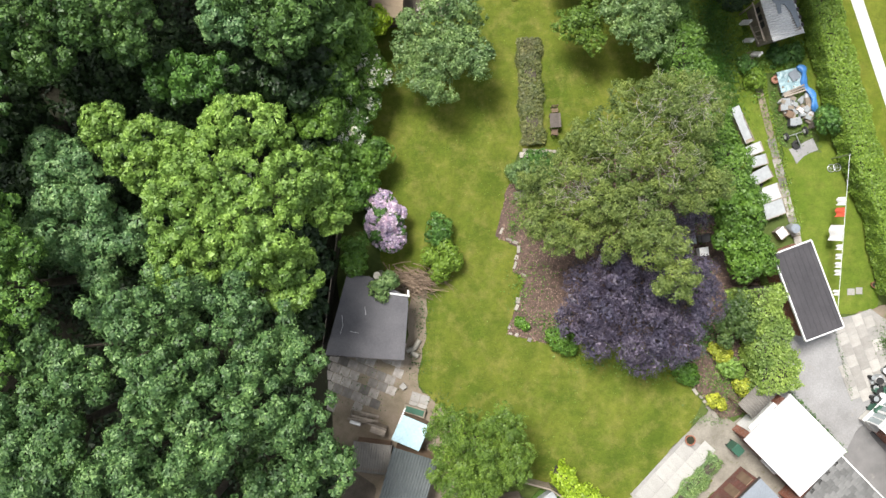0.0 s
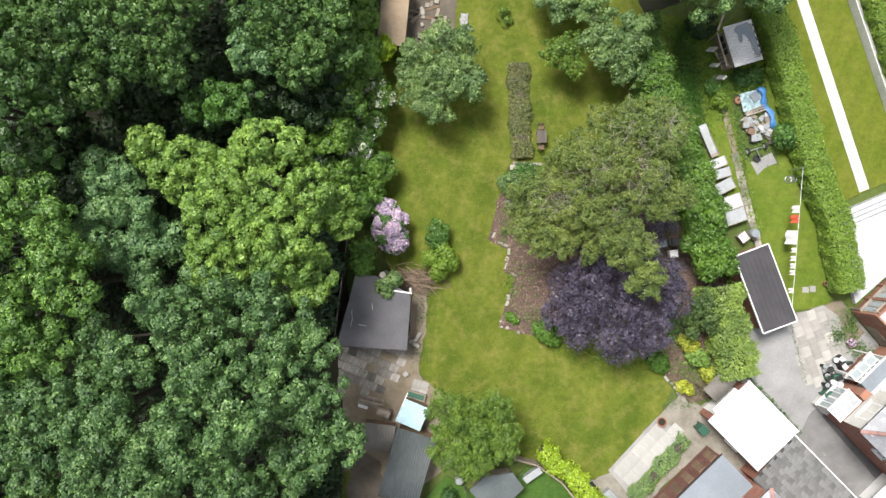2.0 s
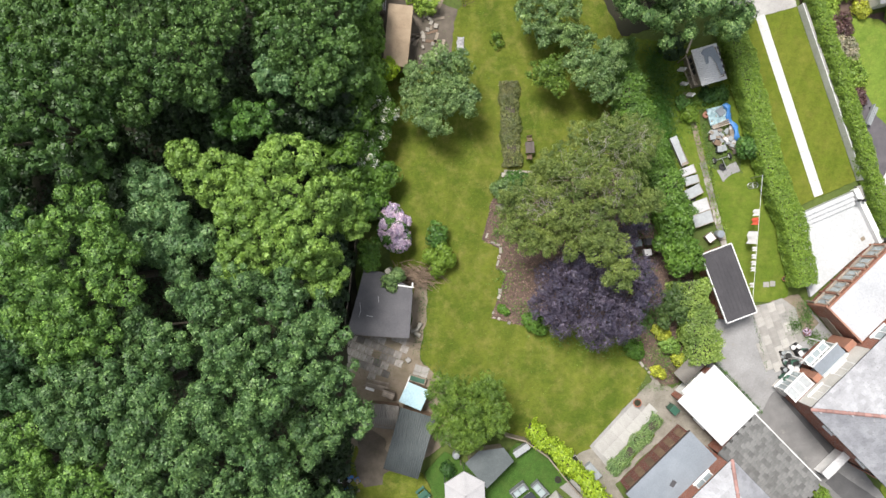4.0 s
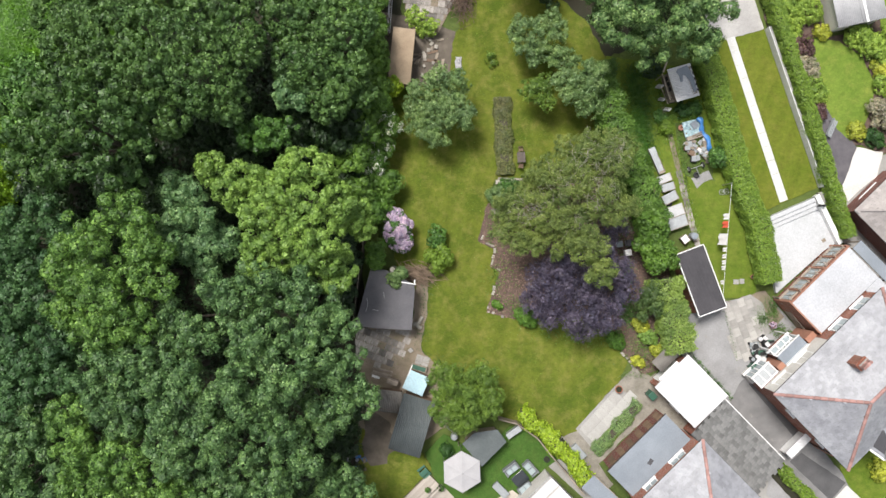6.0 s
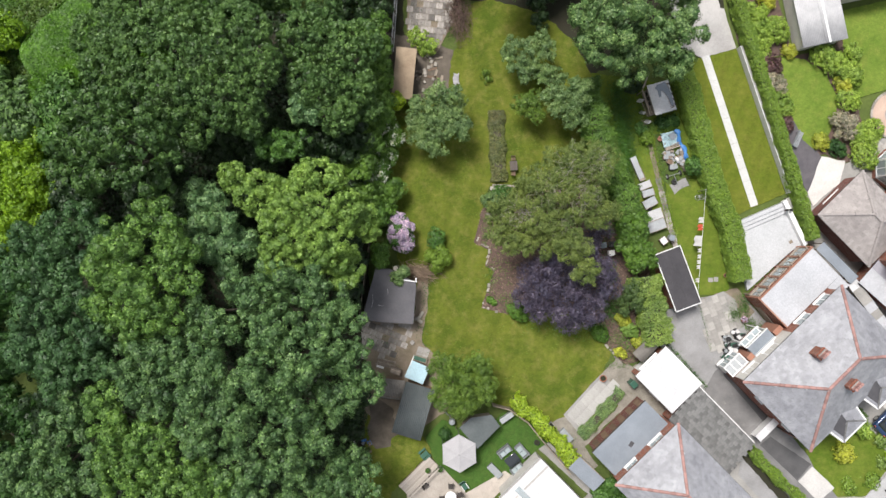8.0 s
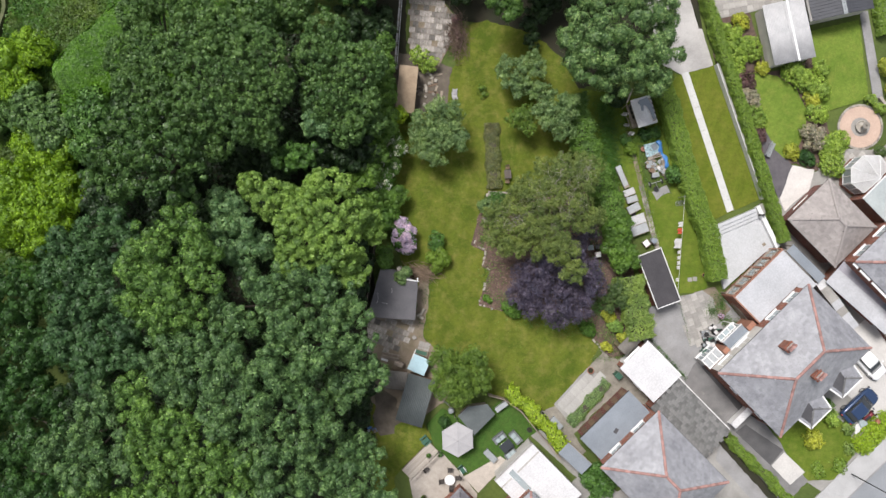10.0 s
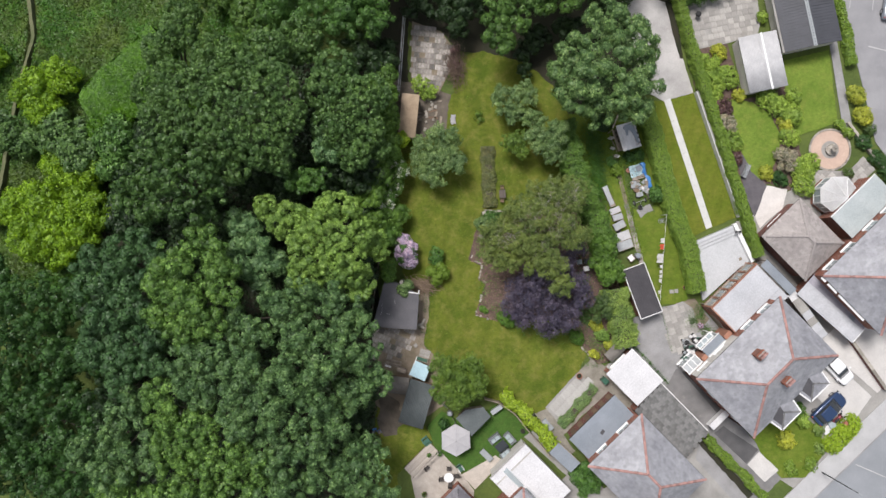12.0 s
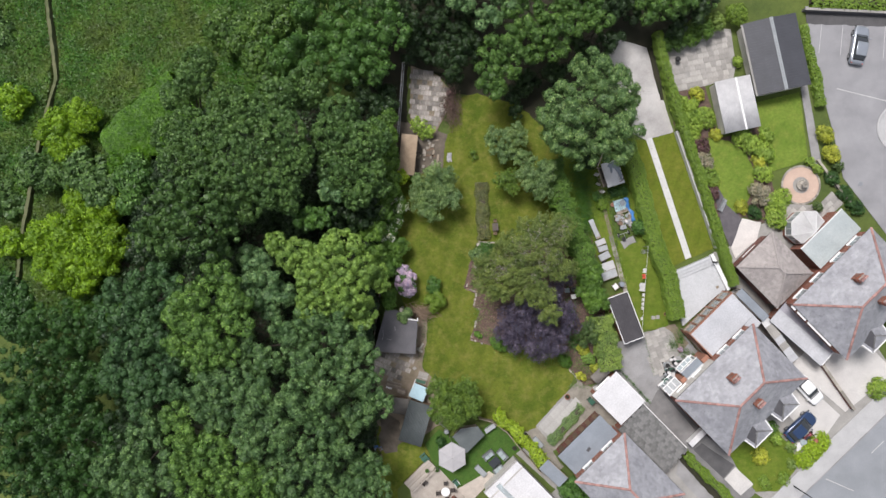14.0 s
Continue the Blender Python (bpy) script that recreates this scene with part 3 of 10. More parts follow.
def crown_mesh(name, lobes, leaf=0.18, clump=0.32, per=32, seed=1, flat=0.85, fill=1.2, low=-0.2, loose=0.36, shell=0.72, narrow=1.0):
    """Leaves in many small domes over the lobes of a crown, with larger leaves deeper in. A lobe: x, y, top, radius."""
    rng = np.random.default_rng(seed)
    boughs = []
    for x, y, top, r in lobes:
        if r < 1.15:
            boughs.append((x, y, top - r * flat, r))
            continue
        boughs.append((x, y, top - r * flat - 0.12 * r, r * 0.62))
        k = 7 + int(1.9 * r)
        for j in range(k):
            z = 0.98 - 1.15 * (j + 0.5) / k + rng.uniform(-0.12, 0.12)
            z = min(0.99, max(-0.3, z))
            a = 2.4 * j + rng.uniform(-0.5, 0.5)
            h = math.sqrt(1 - z * z)
            g = r * rng.uniform(0.26, 0.44)
            out = (r - g * 0.8) * rng.uniform(0.88, 1.2)
            boughs.append((x + h * math.cos(a) * out, y + h * math.sin(a) * out, top - r * flat + z * out * flat, g))
    cs = np.array([b[:3] for b in boughs])
    rs = np.array([(b[3], b[3], b[3] * 0.9) for b in boughs])
    pieces = []
    for i, (c, r) in enumerate(zip(cs, rs)):
        k = int(fill * 2 * math.pi * (1 - low) * r[0] ** 2 / (math.pi * clump ** 2)) + 4
        z = low + (1 - low) * rng.uniform(0, 1, k) ** 0.75
        a = rng.uniform(0, 2 * math.pi, k)
        d = np.stack([np.sqrt(1 - z * z) * np.cos(a), np.sqrt(1 - z * z) * np.sin(a), z], axis=1)
        wave = 1 + rng.uniform(-0.3, 0.12, k)
        p = c + d * r * wave[:, None]
        keep = np.ones(k, bool)
        for j in range(len(cs)):
            if j != i:
                keep &= np.sum(((p - cs[j]) / rs[j]) ** 2, axis=1) > 0.8
        p, d = p[keep], d[keep]
        k = len(p)
        if not k:
            continue
        size = clump * rng.uniform(0.6, 1.3, k)
        q = rng.normal(0, 1, (k, per, 3))
        q /= np.linalg.norm(q, axis=2, keepdims=True)
        side = np.sum(q * d[:, None, :], axis=2, keepdims=True)
        q = np.where(side < -0.25, -q, q)
        up = q * 1.0 + d[:, None, :] * 0.3 + np.array((0, 0, 0.2))
        pos = p[:, None, :] + q * size[:, None, None] * rng.uniform(shell, 1.0, (k, per, 1)) * np.array((1, 1, 0.8))
        pieces.append(leaf_blades(rng, pos.reshape(-1, 3), up.reshape(-1, 3), leaf, loose, narrow))
        m = int(30 + 3.2 * r[0] ** 2 / leaf ** 2 * 0.5)
        z = rng.uniform(-0.3, 1, m)
        a = rng.uniform(0, 2 * math.pi, m)
        d = np.stack([np.sqrt(1 - z * z) * np.cos(a), np.sqrt(1 - z * z) * np.sin(a), z], axis=1)
        pieces.append(leaf_blades(rng, c + d * r * rng.uniform(0.4, 0.74, (m, 1)), d + np.array((0, 0, 0.8)), leaf * 1.6, 0.35))
    v = np.concatenate(pieces)
    return leaf_mesh(name, v)


def limbs(lobes, base, girth, reach=0.8, twigs=5):
    """A tapered trunk that forks into a limb for each lobe, and each limb into branches."""
    bm = bmesh.new()
    rnd = random.Random(len(lobes))
    top = max(l[2] for l in lobes)
    fork = Vector((base[0], base[1], base[2] + 0.38 * (top - base[2])))
    fork += Vector((rnd.uniform(-0.3, 0.3), rnd.uniform(-0.3, 0.3), 0))
    add_rod(bm, base, fork, girth, girth * 0.68, 10)
    for x, y, t, r in lobes:
        tip = Vector((x, y, t - r * 0.9))
        mid = fork.lerp(tip, 0.5) + Vector((0, 0, 0.25 * r))
        add_rod(bm, fork, mid, girth * 0.5, girth * 0.33, 7)
        add_rod(bm, mid, tip, girth * 0.33, girth * 0.2, 6)
        for _ in range(twigs):
            d = Vector((rnd.uniform(-1, 1), rnd.uniform(-1, 1), rnd.uniform(0.0, 1.0))).normalized()
            add_rod(bm, mid.lerp(tip, rnd.uniform(0.3, 1)), tip + d * r * reach, girth * 0.14, girth * 0.03, 5)
    return bm


count_of = {"n": 0}


def tree(label, lobes, leaf_key, base=None, category="tree", name="tree", leaf=0.18, clump=0.32, per=32, girth=None, group="", bark=None, reach=0.8, twigs=5, step=0.0, bare=0, **kw):
    count_of["n"] += 1
    bx = sum(l[0] * l[3] for l in lobes) / sum(l[3] for l in lobes)
    by = sum(l[1] * l[3] for l in lobes) / sum(l[3] for l in lobes)
    if base:
        bx, by = base
    bz = fall(bx, by) - 0.05
    th = thing(name, label, category, (bx, by, bz), group=group)
    widest = max(l[3] for l in lobes)
    local = [(x - bx, y - by, t - bz - step * (widest - r), r) for x, y, t, r in lobes]
    height = max(l[2] for l in local)
    part("trunk", limbs(local, (0, 0, 0), girth or 0.019 * height, reach, twigs), bark or BARK, th)
    mesh_object("crown", crown_mesh("crown", local, leaf, clump, per, count_of["n"], **kw), LEAF[leaf_key], th)
    if bare:
        bm = bmesh.new()
        rnd = random.Random(count_of["n"])
        for i in range(bare):
            wide = [l for l in local if l[3] > 1.65]
            x, y, t, r = wide[i % len(wide)]
            a, k = rnd.uniform(0, 6.283), rnd.uniform(0.05, 0.7)
            p = Vector((x + math.cos(a) * r * k, y + math.sin(a) * r * k, t - r * 0.85 * (1 - math.sqrt(1 - k * k)) - 0.1))
            a = rnd.uniform(0, 6.283)
            for _ in range(3):
                a += rnd.uniform(-0.4, 0.4)
                q = p + Vector((math.cos(a), math.sin(a), rnd.uniform(-0.2, 0.2))) * rnd.uniform(0.14, 0.34)
                add_rod(bm, p, q, 0.009, 0.006, 4)
                p = q
        part("twig_tangle", bm, PALE_BARK, th, "pale leafless twigs")["kind"] = "stuff"
    return th


def bough_crown(name, lobes, leaf=0.125, bough=0.52, seed=1, flat=0.85, cover=0.85, ragged=0.32, pack=1.6, loose=0.36):
    """A crown of separate leafy boughs: each a lobed cushion of leaves set over the domes of the crown, with shaded gaps between them. A lobe: x, y, top, radius."""
    rng = np.random.default_rng(seed)
    cs = np.array([(x, y, t - r * flat) for x, y, t, r in lobes])
    rs = np.array([(r, r, r * flat) for x, y, t, r in lobes])
    pieces = []
    for i, (c, r) in enumerate(zip(cs, rs)):
        n = int(2 * math.pi * r[0] ** 2 * 1.3 * 0.9 / (math.pi * bough ** 2 * pack)) + 3
        k = np.arange(n)
        z = np.clip(1 - 1.3 * (k + 0.5) / n + rng.normal(0, 0.07, n), -0.4, 1)
        a = 2.39996 * k + rng.uniform(0, 6.28) + rng.normal(0, 0.35, n)
        d = np.stack([np.sqrt(1 - z * z) * np.cos(a), np.sqrt(1 - z * z) * np.sin(a), z], axis=1)
        p = c + d * (r - bough * 0.5) * (1 + rng.uniform(-1.4 * ragged, ragged, n))[:, None]
        keep = np.ones(n, bool)
        for j in range(len(cs)):
            if j != i:
                keep &= np.sum(((p - cs[j]) / rs[j]) ** 2, axis=1) > 0.66
        for q, e in zip(p[keep], d[keep]):
            b = bough * rng.choice((0.5, 0.7, 0.85, 1.0, 1.15, 1.35))
            up = e * 0.9 + np.array((0, 0, 0.6))
            up /= np.linalg.norm(up)
            side = np.cross(up, (0.3, 0.9, 0.1))
            side /= np.linalg.norm(side)
            fore = np.cross(up, side)
            m = int(cover * 5.6 * b * b / (0.37 * leaf * leaf))
            h = 1 - 1.5 * rng.uniform(0, 1, m) ** 0.9
            t = rng.uniform(0, 2 * math.pi, m)
            w = np.sqrt(1 - h * h) * (1 + 0.3 * np.sin(int(rng.integers(3, 7)) * t + rng.uniform(0, 6.28)))
            out = side * (w * np.cos(t))[:, None] + fore * (w * np.sin(t))[:, None] + up * (0.85 * h)[:, None]
            pos = q + out * b * rng.uniform(0.84, 1.06, m)[:, None]
            pieces.append(leaf_blades(rng, pos, out + np.array((0, 0, 0.15)), leaf, loose))
            under = rng.choice(m, m // 3, replace=False)
            pieces.append(leaf_blades(rng, q + out[under] * b * 0.8, out[under] + np.array((0, 0, 0.3)), leaf * 2.1, 0.12))
        m = int(14 + 2.2 * r[0] ** 2 / leaf ** 2)
        z = rng.uniform(-0.3, 1, m)
        a = rng.uniform(0, 2 * math.pi, m)
        d = np.stack([np.sqrt(1 - z * z) * np.cos(a), np.sqrt(1 - z * z) * np.sin(a), z], axis=1)
        pieces.append(leaf_blades(rng, c + d * r * rng.uniform(0.25, 0.56, (m, 1)), d + np.array((0, 0, 0.8)), leaf * 1.6, 0.4))
    return leaf_mesh(name, np.concatenate(pieces))


def bough_tree(label, lobes, leaf_key, base=None, group="", girth=None, twigs=3, **kw):
    """A tall tree: trunk, limbs to every lobe, and a crown of separate boughs."""
    count_of["n"] += 1
    mass = sum(l[3] for l in lobes)
    bx, by = base or (sum(l[0] * l[3] for l in lobes) / mass, sum(l[1] * l[3] for l in lobes) / mass)
    bz = fall(bx, by) - 0.05
    th = thing("tree", label, "tree", (bx, by, bz), group=group)
    local = [(x - bx, y - by, t - bz, r) for x, y, t, r in lobes]
    part("trunk", limbs(local, (0, 0, 0), girth or 0.019 * max(l[2] for l in local), 0.6, twigs), BARK, th)
    mesh_object("crown", bough_crown("crown", local, seed=count_of["n"], **kw), LEAF[leaf_key], th)
    return th


def shrub(label, lobes, leaf_key, name="shrub", category="shrub", leaf=0.15, clump=0.25, per=26, group="", flowers=None, flower_share=0.12, flower_fill=0.8, flat=0.9, **kw):
    """A bush: short stems and a leafy crown that reaches the ground, and blossom where it has any."""
    count_of["n"] += 1
    bx, by = lobes[0][0], lobes[0][1]
    bz = fall(bx, by) - 0.03
    th = thing(name, label, category, (bx, by, bz), group=group)
    local = [(x - bx, y - by, t - bz, r) for x, y, t, r in lobes]
    bm = bmesh.new()
    rnd = random.Random(count_of["n"])
    for x, y, t, r in local:
        for _ in range(4):
            a = rnd.uniform(0, 6.283)
            add_rod(bm, (x * 0.5, y * 0.5, 0), (x + math.cos(a) * r * 0.6, y + math.sin(a) * r * 0.6, t - r * 0.3), 0.03, 0.012, 5)
    part("stem", bm, BARK, th)["kind"] = "stuff"
    me = crown_mesh("crown", local, leaf, clump, per, count_of["n"], flat=flat, low=-0.6, **dict({"fill": 1.8}, **kw))
    mesh_object("crown", me, LEAF[leaf_key], th)
    if flowers:
        raised = [(x, y, t + 0.09, r * 1.07) for x, y, t, r in local]
        me = crown_mesh("blossom", raised, leaf * 0.8, clump * 0.45, max(3, int(per * flower_share)), count_of["n"] + 500, flat=flat, low=-0.1, fill=flower_fill)
        mesh_object("blossom", me, LEAF[flowers], th)
    return th


def hedge(label, line, width, height, leaf_key, leaf=0.14, density=210, group="", wobble=0.07, name="hedge", at_z=0.0, round_top=0.5):
    """A clipped hedge along a line of points: a twiggy core inside a leafy skin with a slightly bulging face."""
    count_of["n"] += 1
    rng = np.random.default_rng(900 + count_of["n"])
    th = thing(name, label, "hedge", (line[0][0], line[0][1], at_z), group=group)
    ox, oy = line[0]
    core = bmesh.new()
    pieces = []
    for (x0, y0), (x1, y1) in zip(line, line[1:]):
        x0, y0, x1, y1 = x0 - ox, y0 - oy, x1 - ox, y1 - oy
        ln = math.hypot(x1 - x0, y1 - y0)
        add_box(core, (ln + 0.1, width * 0.5, height * 0.72), ((x0 + x1) / 2, (y0 + y1) / 2, 0.0), math.degrees(math.atan2(y1 - y0, x1 - x0)))
        t = np.array(((x1 - x0) / ln, (y1 - y0) / ln, 0))
        s = np.array((-t[1], t[0], 0))
        girth = width + 2 * height * 0.8
        n = int(ln * girth * density)
        u = rng.uniform(-0.15, ln + 0.15, n)
        g = rng.uniform(-0.5, 0.5, n) * girth
        top = np.abs(g) < width / 2
        lat = np.clip(g, -width / 2, width / 2)
        z = np.where(top, height, height - (np.abs(g) - width / 2))
        drop = round_top * 0.35 * (np.abs(lat) / (width / 2)) ** 3
        swell = wobble * (np.sin(u * 2.1 + g) + np.sin(u * 5.3 - 2 * g) * 0.6 + rng.normal(0, 0.5, n))
        nor = np.where(top[:, None], np.array((0, 0, 1.0)) + s * (lat / width)[:, None], s * np.sign(g)[:, None] + np.array((0, 0, 0.35)))
        nor = nor / np.linalg.norm(nor, axis=1, keepdims=True)
        pos = np.array((x0, y0, 0)) + t * u[:, None] + s * lat[:, None] + np.array((0, 0, 1.0)) * (z - drop)[:, None] + nor * swell[:, None]
        pieces.append(leaf_blades(rng, pos, nor + np.array((0, 0, 0.4)), leaf, 0.6))
        deep = rng.choice(n, n // 3, replace=False)
        pieces.append(leaf_blades(rng, pos[deep] - nor[deep] * 0.16, nor[deep] + np.array((0, 0, 0.5)), leaf * 1.5, 0.4))
    part("branch_core", core, BARK, th)
    v = np.concatenate(pieces)
    mesh_object("foliage", leaf_mesh("foliage", v), LEAF[leaf_key], th)
    return th


# ---------------------------------------------------------------- pieces of roofs, floors and walls
UNIT = {}


def unit_piece(key, bevel):
    """One shared mesh for pieces that differ by their size alone: a slab one metre each way with worn edges."""
    if key not in UNIT:
        bm = bmesh.new()
        low = [bm.verts.new((sx * 0.5, sy * 0.5, 0)) for sx, sy in ((-1, -1), (1, -1), (1, 1), (-1, 1))]
        mid = [bm.verts.new((sx * 0.5, sy * 0.5, 0.75)) for sx, sy in ((-1, -1), (1, -1), (1, 1), (-1, 1))]
        top = [bm.verts.new((sx * (0.5 - bevel), sy * (0.5 - bevel), 1)) for sx, sy in ((-1, -1), (1, -1), (1, 1), (-1, 1))]
        for i in range(4):
            j = (i + 1) % 4
            bm.faces.new((low[i], low[j], mid[j], mid[i]))
            bm.faces.new((mid[i], mid[j], top[j], top[i]))
        bm.faces.new(top)
        bm.faces.new(low[::-1])
        me = bpy.data.meshes.new(key)
        bm.to_mesh(me)
        bm.free()
        UNIT[key] = me
    return UNIT[key]


def piece(name, parent, material, at, size, rz=0.0, rx=0.0, ry=0.0, bevel=0.03):
    key = name + " " + material.name
    me = unit_piece(key, bevel)
    if not me.materials:
        me.materials.append(material)
    ob = new(name, me)
    ob.parent = parent
    ob.matrix_basis = pose(*at, rx, ry, rz) @ Matrix.Diagonal((*size, 1))
    return ob


def flags(parent, poly, size, turn, material, z=0.0, gap=0.02, seed=0, missing=0.0, thick=0.05, stagger=0.5, name="flagstone"):
    """Flagstones, each an object, laid in rows over a polygon."""
    rnd = random.Random(seed)
    c, s = math.cos(radians(turn)), math.sin(radians(turn))
    loc = [(x * c + y * s, -x * s + y * c) for x, y in poly]
    x0, x1 = min(p[0] for p in loc), max(p[0] for p in loc)
    y0, y1 = min(p[1] for p in loc), max(p[1] for p in loc)
    w, h = size
    y, row = y0 + h / 2, 0
    while y < y1:
        x = x0 + w * (stagger if row % 2 else 0.0)
        while x < x1 + w:
            if inside(x, y, loc) and rnd.random() >= missing:
                piece(name, parent, material, (x * c - y * s, x * s + y * c, z - thick + rnd.uniform(0, 0.012)), (w - gap, h - gap, thick), turn + rnd.uniform(-0.8, 0.8), rnd.uniform(-0.4, 0.4), rnd.uniform(-0.4, 0.4))
            x += w
        y += h
        row += 1


def slates(name, faces, course, width, material, parent, lift=0.015, thick=0.011, seed=0, label="", single=False):
    """Overlapping slates over sloping faces; a face's first two corners are its eave. One mesh where they are too small to pick apart, else one object each."""
    rng = random.Random(seed)
    vs, quads = [], []
    for f in faces:
        pts = [Vector(p) for p in f]
        e = (pts[1] - pts[0]).normalized()
        n = (pts[1] - pts[0]).cross(pts[-1] - pts[0]).normalized()
        if n.z < 0:
            n = -n
        up = n.cross(e)
        if up.z < 0:
            up = -up
        loc = [((p - pts[0]).dot(e), (p - pts[0]).dot(up)) for p in pts]
        s0, s1 = min(p[0] for p in loc), max(p[0] for p in loc)
        t1 = max(p[1] for p in loc)
        t, row = 0.0, 0
        while t < t1:
            s = s0 - width * (0.5 if row % 2 else 0.0)
            while s < s1 + width:
                m = t + course * 0.5
                if inside(s + width / 2, m, loc) or inside(s + 0.15 * width, m, loc) and inside(s + 0.85 * width, t + 0.05, loc):
                    j = rng.uniform(-0.006, 0.006)
                    if single:
                        at = pts[0] + e * (s + width / 2) + up * (t + course * 0.55 + 3 * j) + n * (lift + rng.uniform(0, 0.012))
                        lie = Matrix((e, up, n)).transposed().to_4x4() @ pose(0, 0, 0, -1.2 + rng.uniform(-0.6, 0.6), rng.uniform(-0.6, 0.6), rng.uniform(-1.0, 1.0))
                        ob = piece("slate", parent, material, (0, 0, 0), (1, 1, 1))
                        ob.matrix_basis = Matrix.Translation(at) @ lie @ Matrix.Diagonal((width * rng.uniform(0.95, 0.985), course * 1.15, thick * 1.5, 1))
                        s += width
                        continue
                    a = pts[0] + e * (s + 0.002) + up * (t - 0.03 + j) + n * (lift + thick)
                    b = pts[0] + e * (s + width - 0.002) + up * (t - 0.03 + j) + n * (lift + thick)
                    c = b + up * course * 1.25 - n * thick
                    d = a + up * course * 1.25 - n * thick
                    k = len(vs)
                    vs += [a, b, c, d, a - n * thick * 1.6, b - n * thick * 1.6, a, b]
                    quads += [(k, k + 1, k + 2, k + 3), (k + 4, k + 5, k + 7, k + 6)]
                s += width
            t += course
            row += 1
    if single:
        return None
    me = sheet_mesh(name, [tuple(v) for v in vs], quads)
    ob = mesh_object(name, me, material, parent, label)
    ob["kind"] = "stuff"
    return ob


RIDGE = {}


def ridge_tiles(name, lines, material, parent, r=0.13, step=0.45):
    """Half-round tiles, end to end along ridges and hips."""
    if material.name not in RIDGE:
        bm = bmesh.new()
        ends = []
        for x, k in ((0.0, 1.06), (0.96, 1.0)):
            ends.append([bm.verts.new((x, k * math.cos(math.pi * i / 8), k * math.sin(math.pi * i / 8))) for i in range(9)] + [bm.verts.new((x, 0.8 * k * math.cos(math.pi * i / 8), 0.8 * k * math.sin(math.pi * i / 8))) for i in range(8, -1, -1)])
        for i in range(18):
            bm.faces.new((ends[0][i], ends[0][(i + 1) % 18], ends[1][(i + 1) % 18], ends[1][i]))
        bm.faces.new(ends[0][::-1])
        bm.faces.new(ends[1])
        bmesh.ops.recalc_face_normals(bm, faces=bm.faces[:])
        me = bpy.data.meshes.new("ridge_tile")
        bm.to_mesh(me)
        bm.free()
        me.materials.append(material)
        RIDGE[material.name] = me
    rng = random.Random(len(lines))
    for a, b in lines:
        a, b = Vector(a), Vector(b)
        n = max(1, int((b - a).length / step))
        e = (b - a).normalized()
        side = Vector((0, 0, 1)).cross(e).normalized()
        lie = Matrix((e, side, e.cross(side))).transposed().to_4x4()
        for i in range(n):
            ob = new(name, RIDGE[material.name])
            ob.parent = parent
            ob.matrix_basis = Matrix.Translation(a.lerp(b, i / n) + Vector((0, 0, rng.uniform(-0.008, 0.008)))) @ lie @ pose(0, 0, 0, rng.uniform(-2, 2), 0, rng.uniform(-0.8, 0.8)) @ Matrix.Diagonal(((b - a).length / n, r, r, 1))


def corrugated(name, width, length, pitch, amp, material, parent, at, thick=0.012, label=""):
    """A corrugated sheet: waves across its width, straight along its length."""
    n = int(width / pitch * 6)
    vs = []
    for j, y in enumerate((-length / 2, length / 2)):
        for i in range(n + 1):
            x = -width / 2 + width * i / n
            z = amp * math.cos(2 * math.pi * x / pitch)
            vs += [(x, y, z), (x, y, z - thick)]
    q = []
    m = 2 * (n + 1)
    for i in range(n):
        a = 2 * i
        q += [(a, a + 2, m + a + 2, m + a), (a + 1, m + a + 1, m + a + 3, a + 3), (a, a + 1, a + 3, a + 2), (m + a, m + a + 2, m + a + 3, m + a + 1)]
    return mesh_object(name, sheet_mesh(name, vs, q), material, parent, label, at)

# ---------------------------------------------------------------- ground
def ground_sheet():
    """One sheet to the horizon, finer round the gardens and on the bank."""
    xs = [-2500, -900, -400, -200, -130] + [-100 + 2.0 * i for i in range(51)] + [4, 12, 24, 40, 60, 90, 150, 400, 900, 2500]
    ys = [-2500, -900, -400, -200, -120] + [-80 + 2.0 * i for i in range(81)] + [100, 150, 300, 900, 2500]
    vs, q = [], []
    for y in ys:
        for x in xs:
            near = -100 <= x < -9 and abs(y) < 80
            bump = 0.35 * noise.noise((x * 0.13, y * 0.13, 0)) + 0.15 * noise.noise((x * 0.5, y * 0.5, 3)) if near else 0.0
            vs.append((x, y, fall(x, y) - 0.08 + bump))
    w = len(xs)
    for j in range(len(ys) - 1):
        for i in range(w - 1):
            a = j * w + i
            q.append((a, a + 1, a + w + 1, a + w))
    ob = mesh_object("ground", sheet_mesh("ground", vs, q), SCRUB)
    return tagged(ob, "rough grassy ground falling away under the woodland", "ground", kind="structure")


ground_sheet()


def patch(name, pts, z, material, label, category, seed=0, wobble=0.1, depth=0.09):
    pts = soft_edge(pts, 0.45, wobble, seed) if wobble else pts
    return setting(name, prism(pts, z - depth, z), material, label, category)


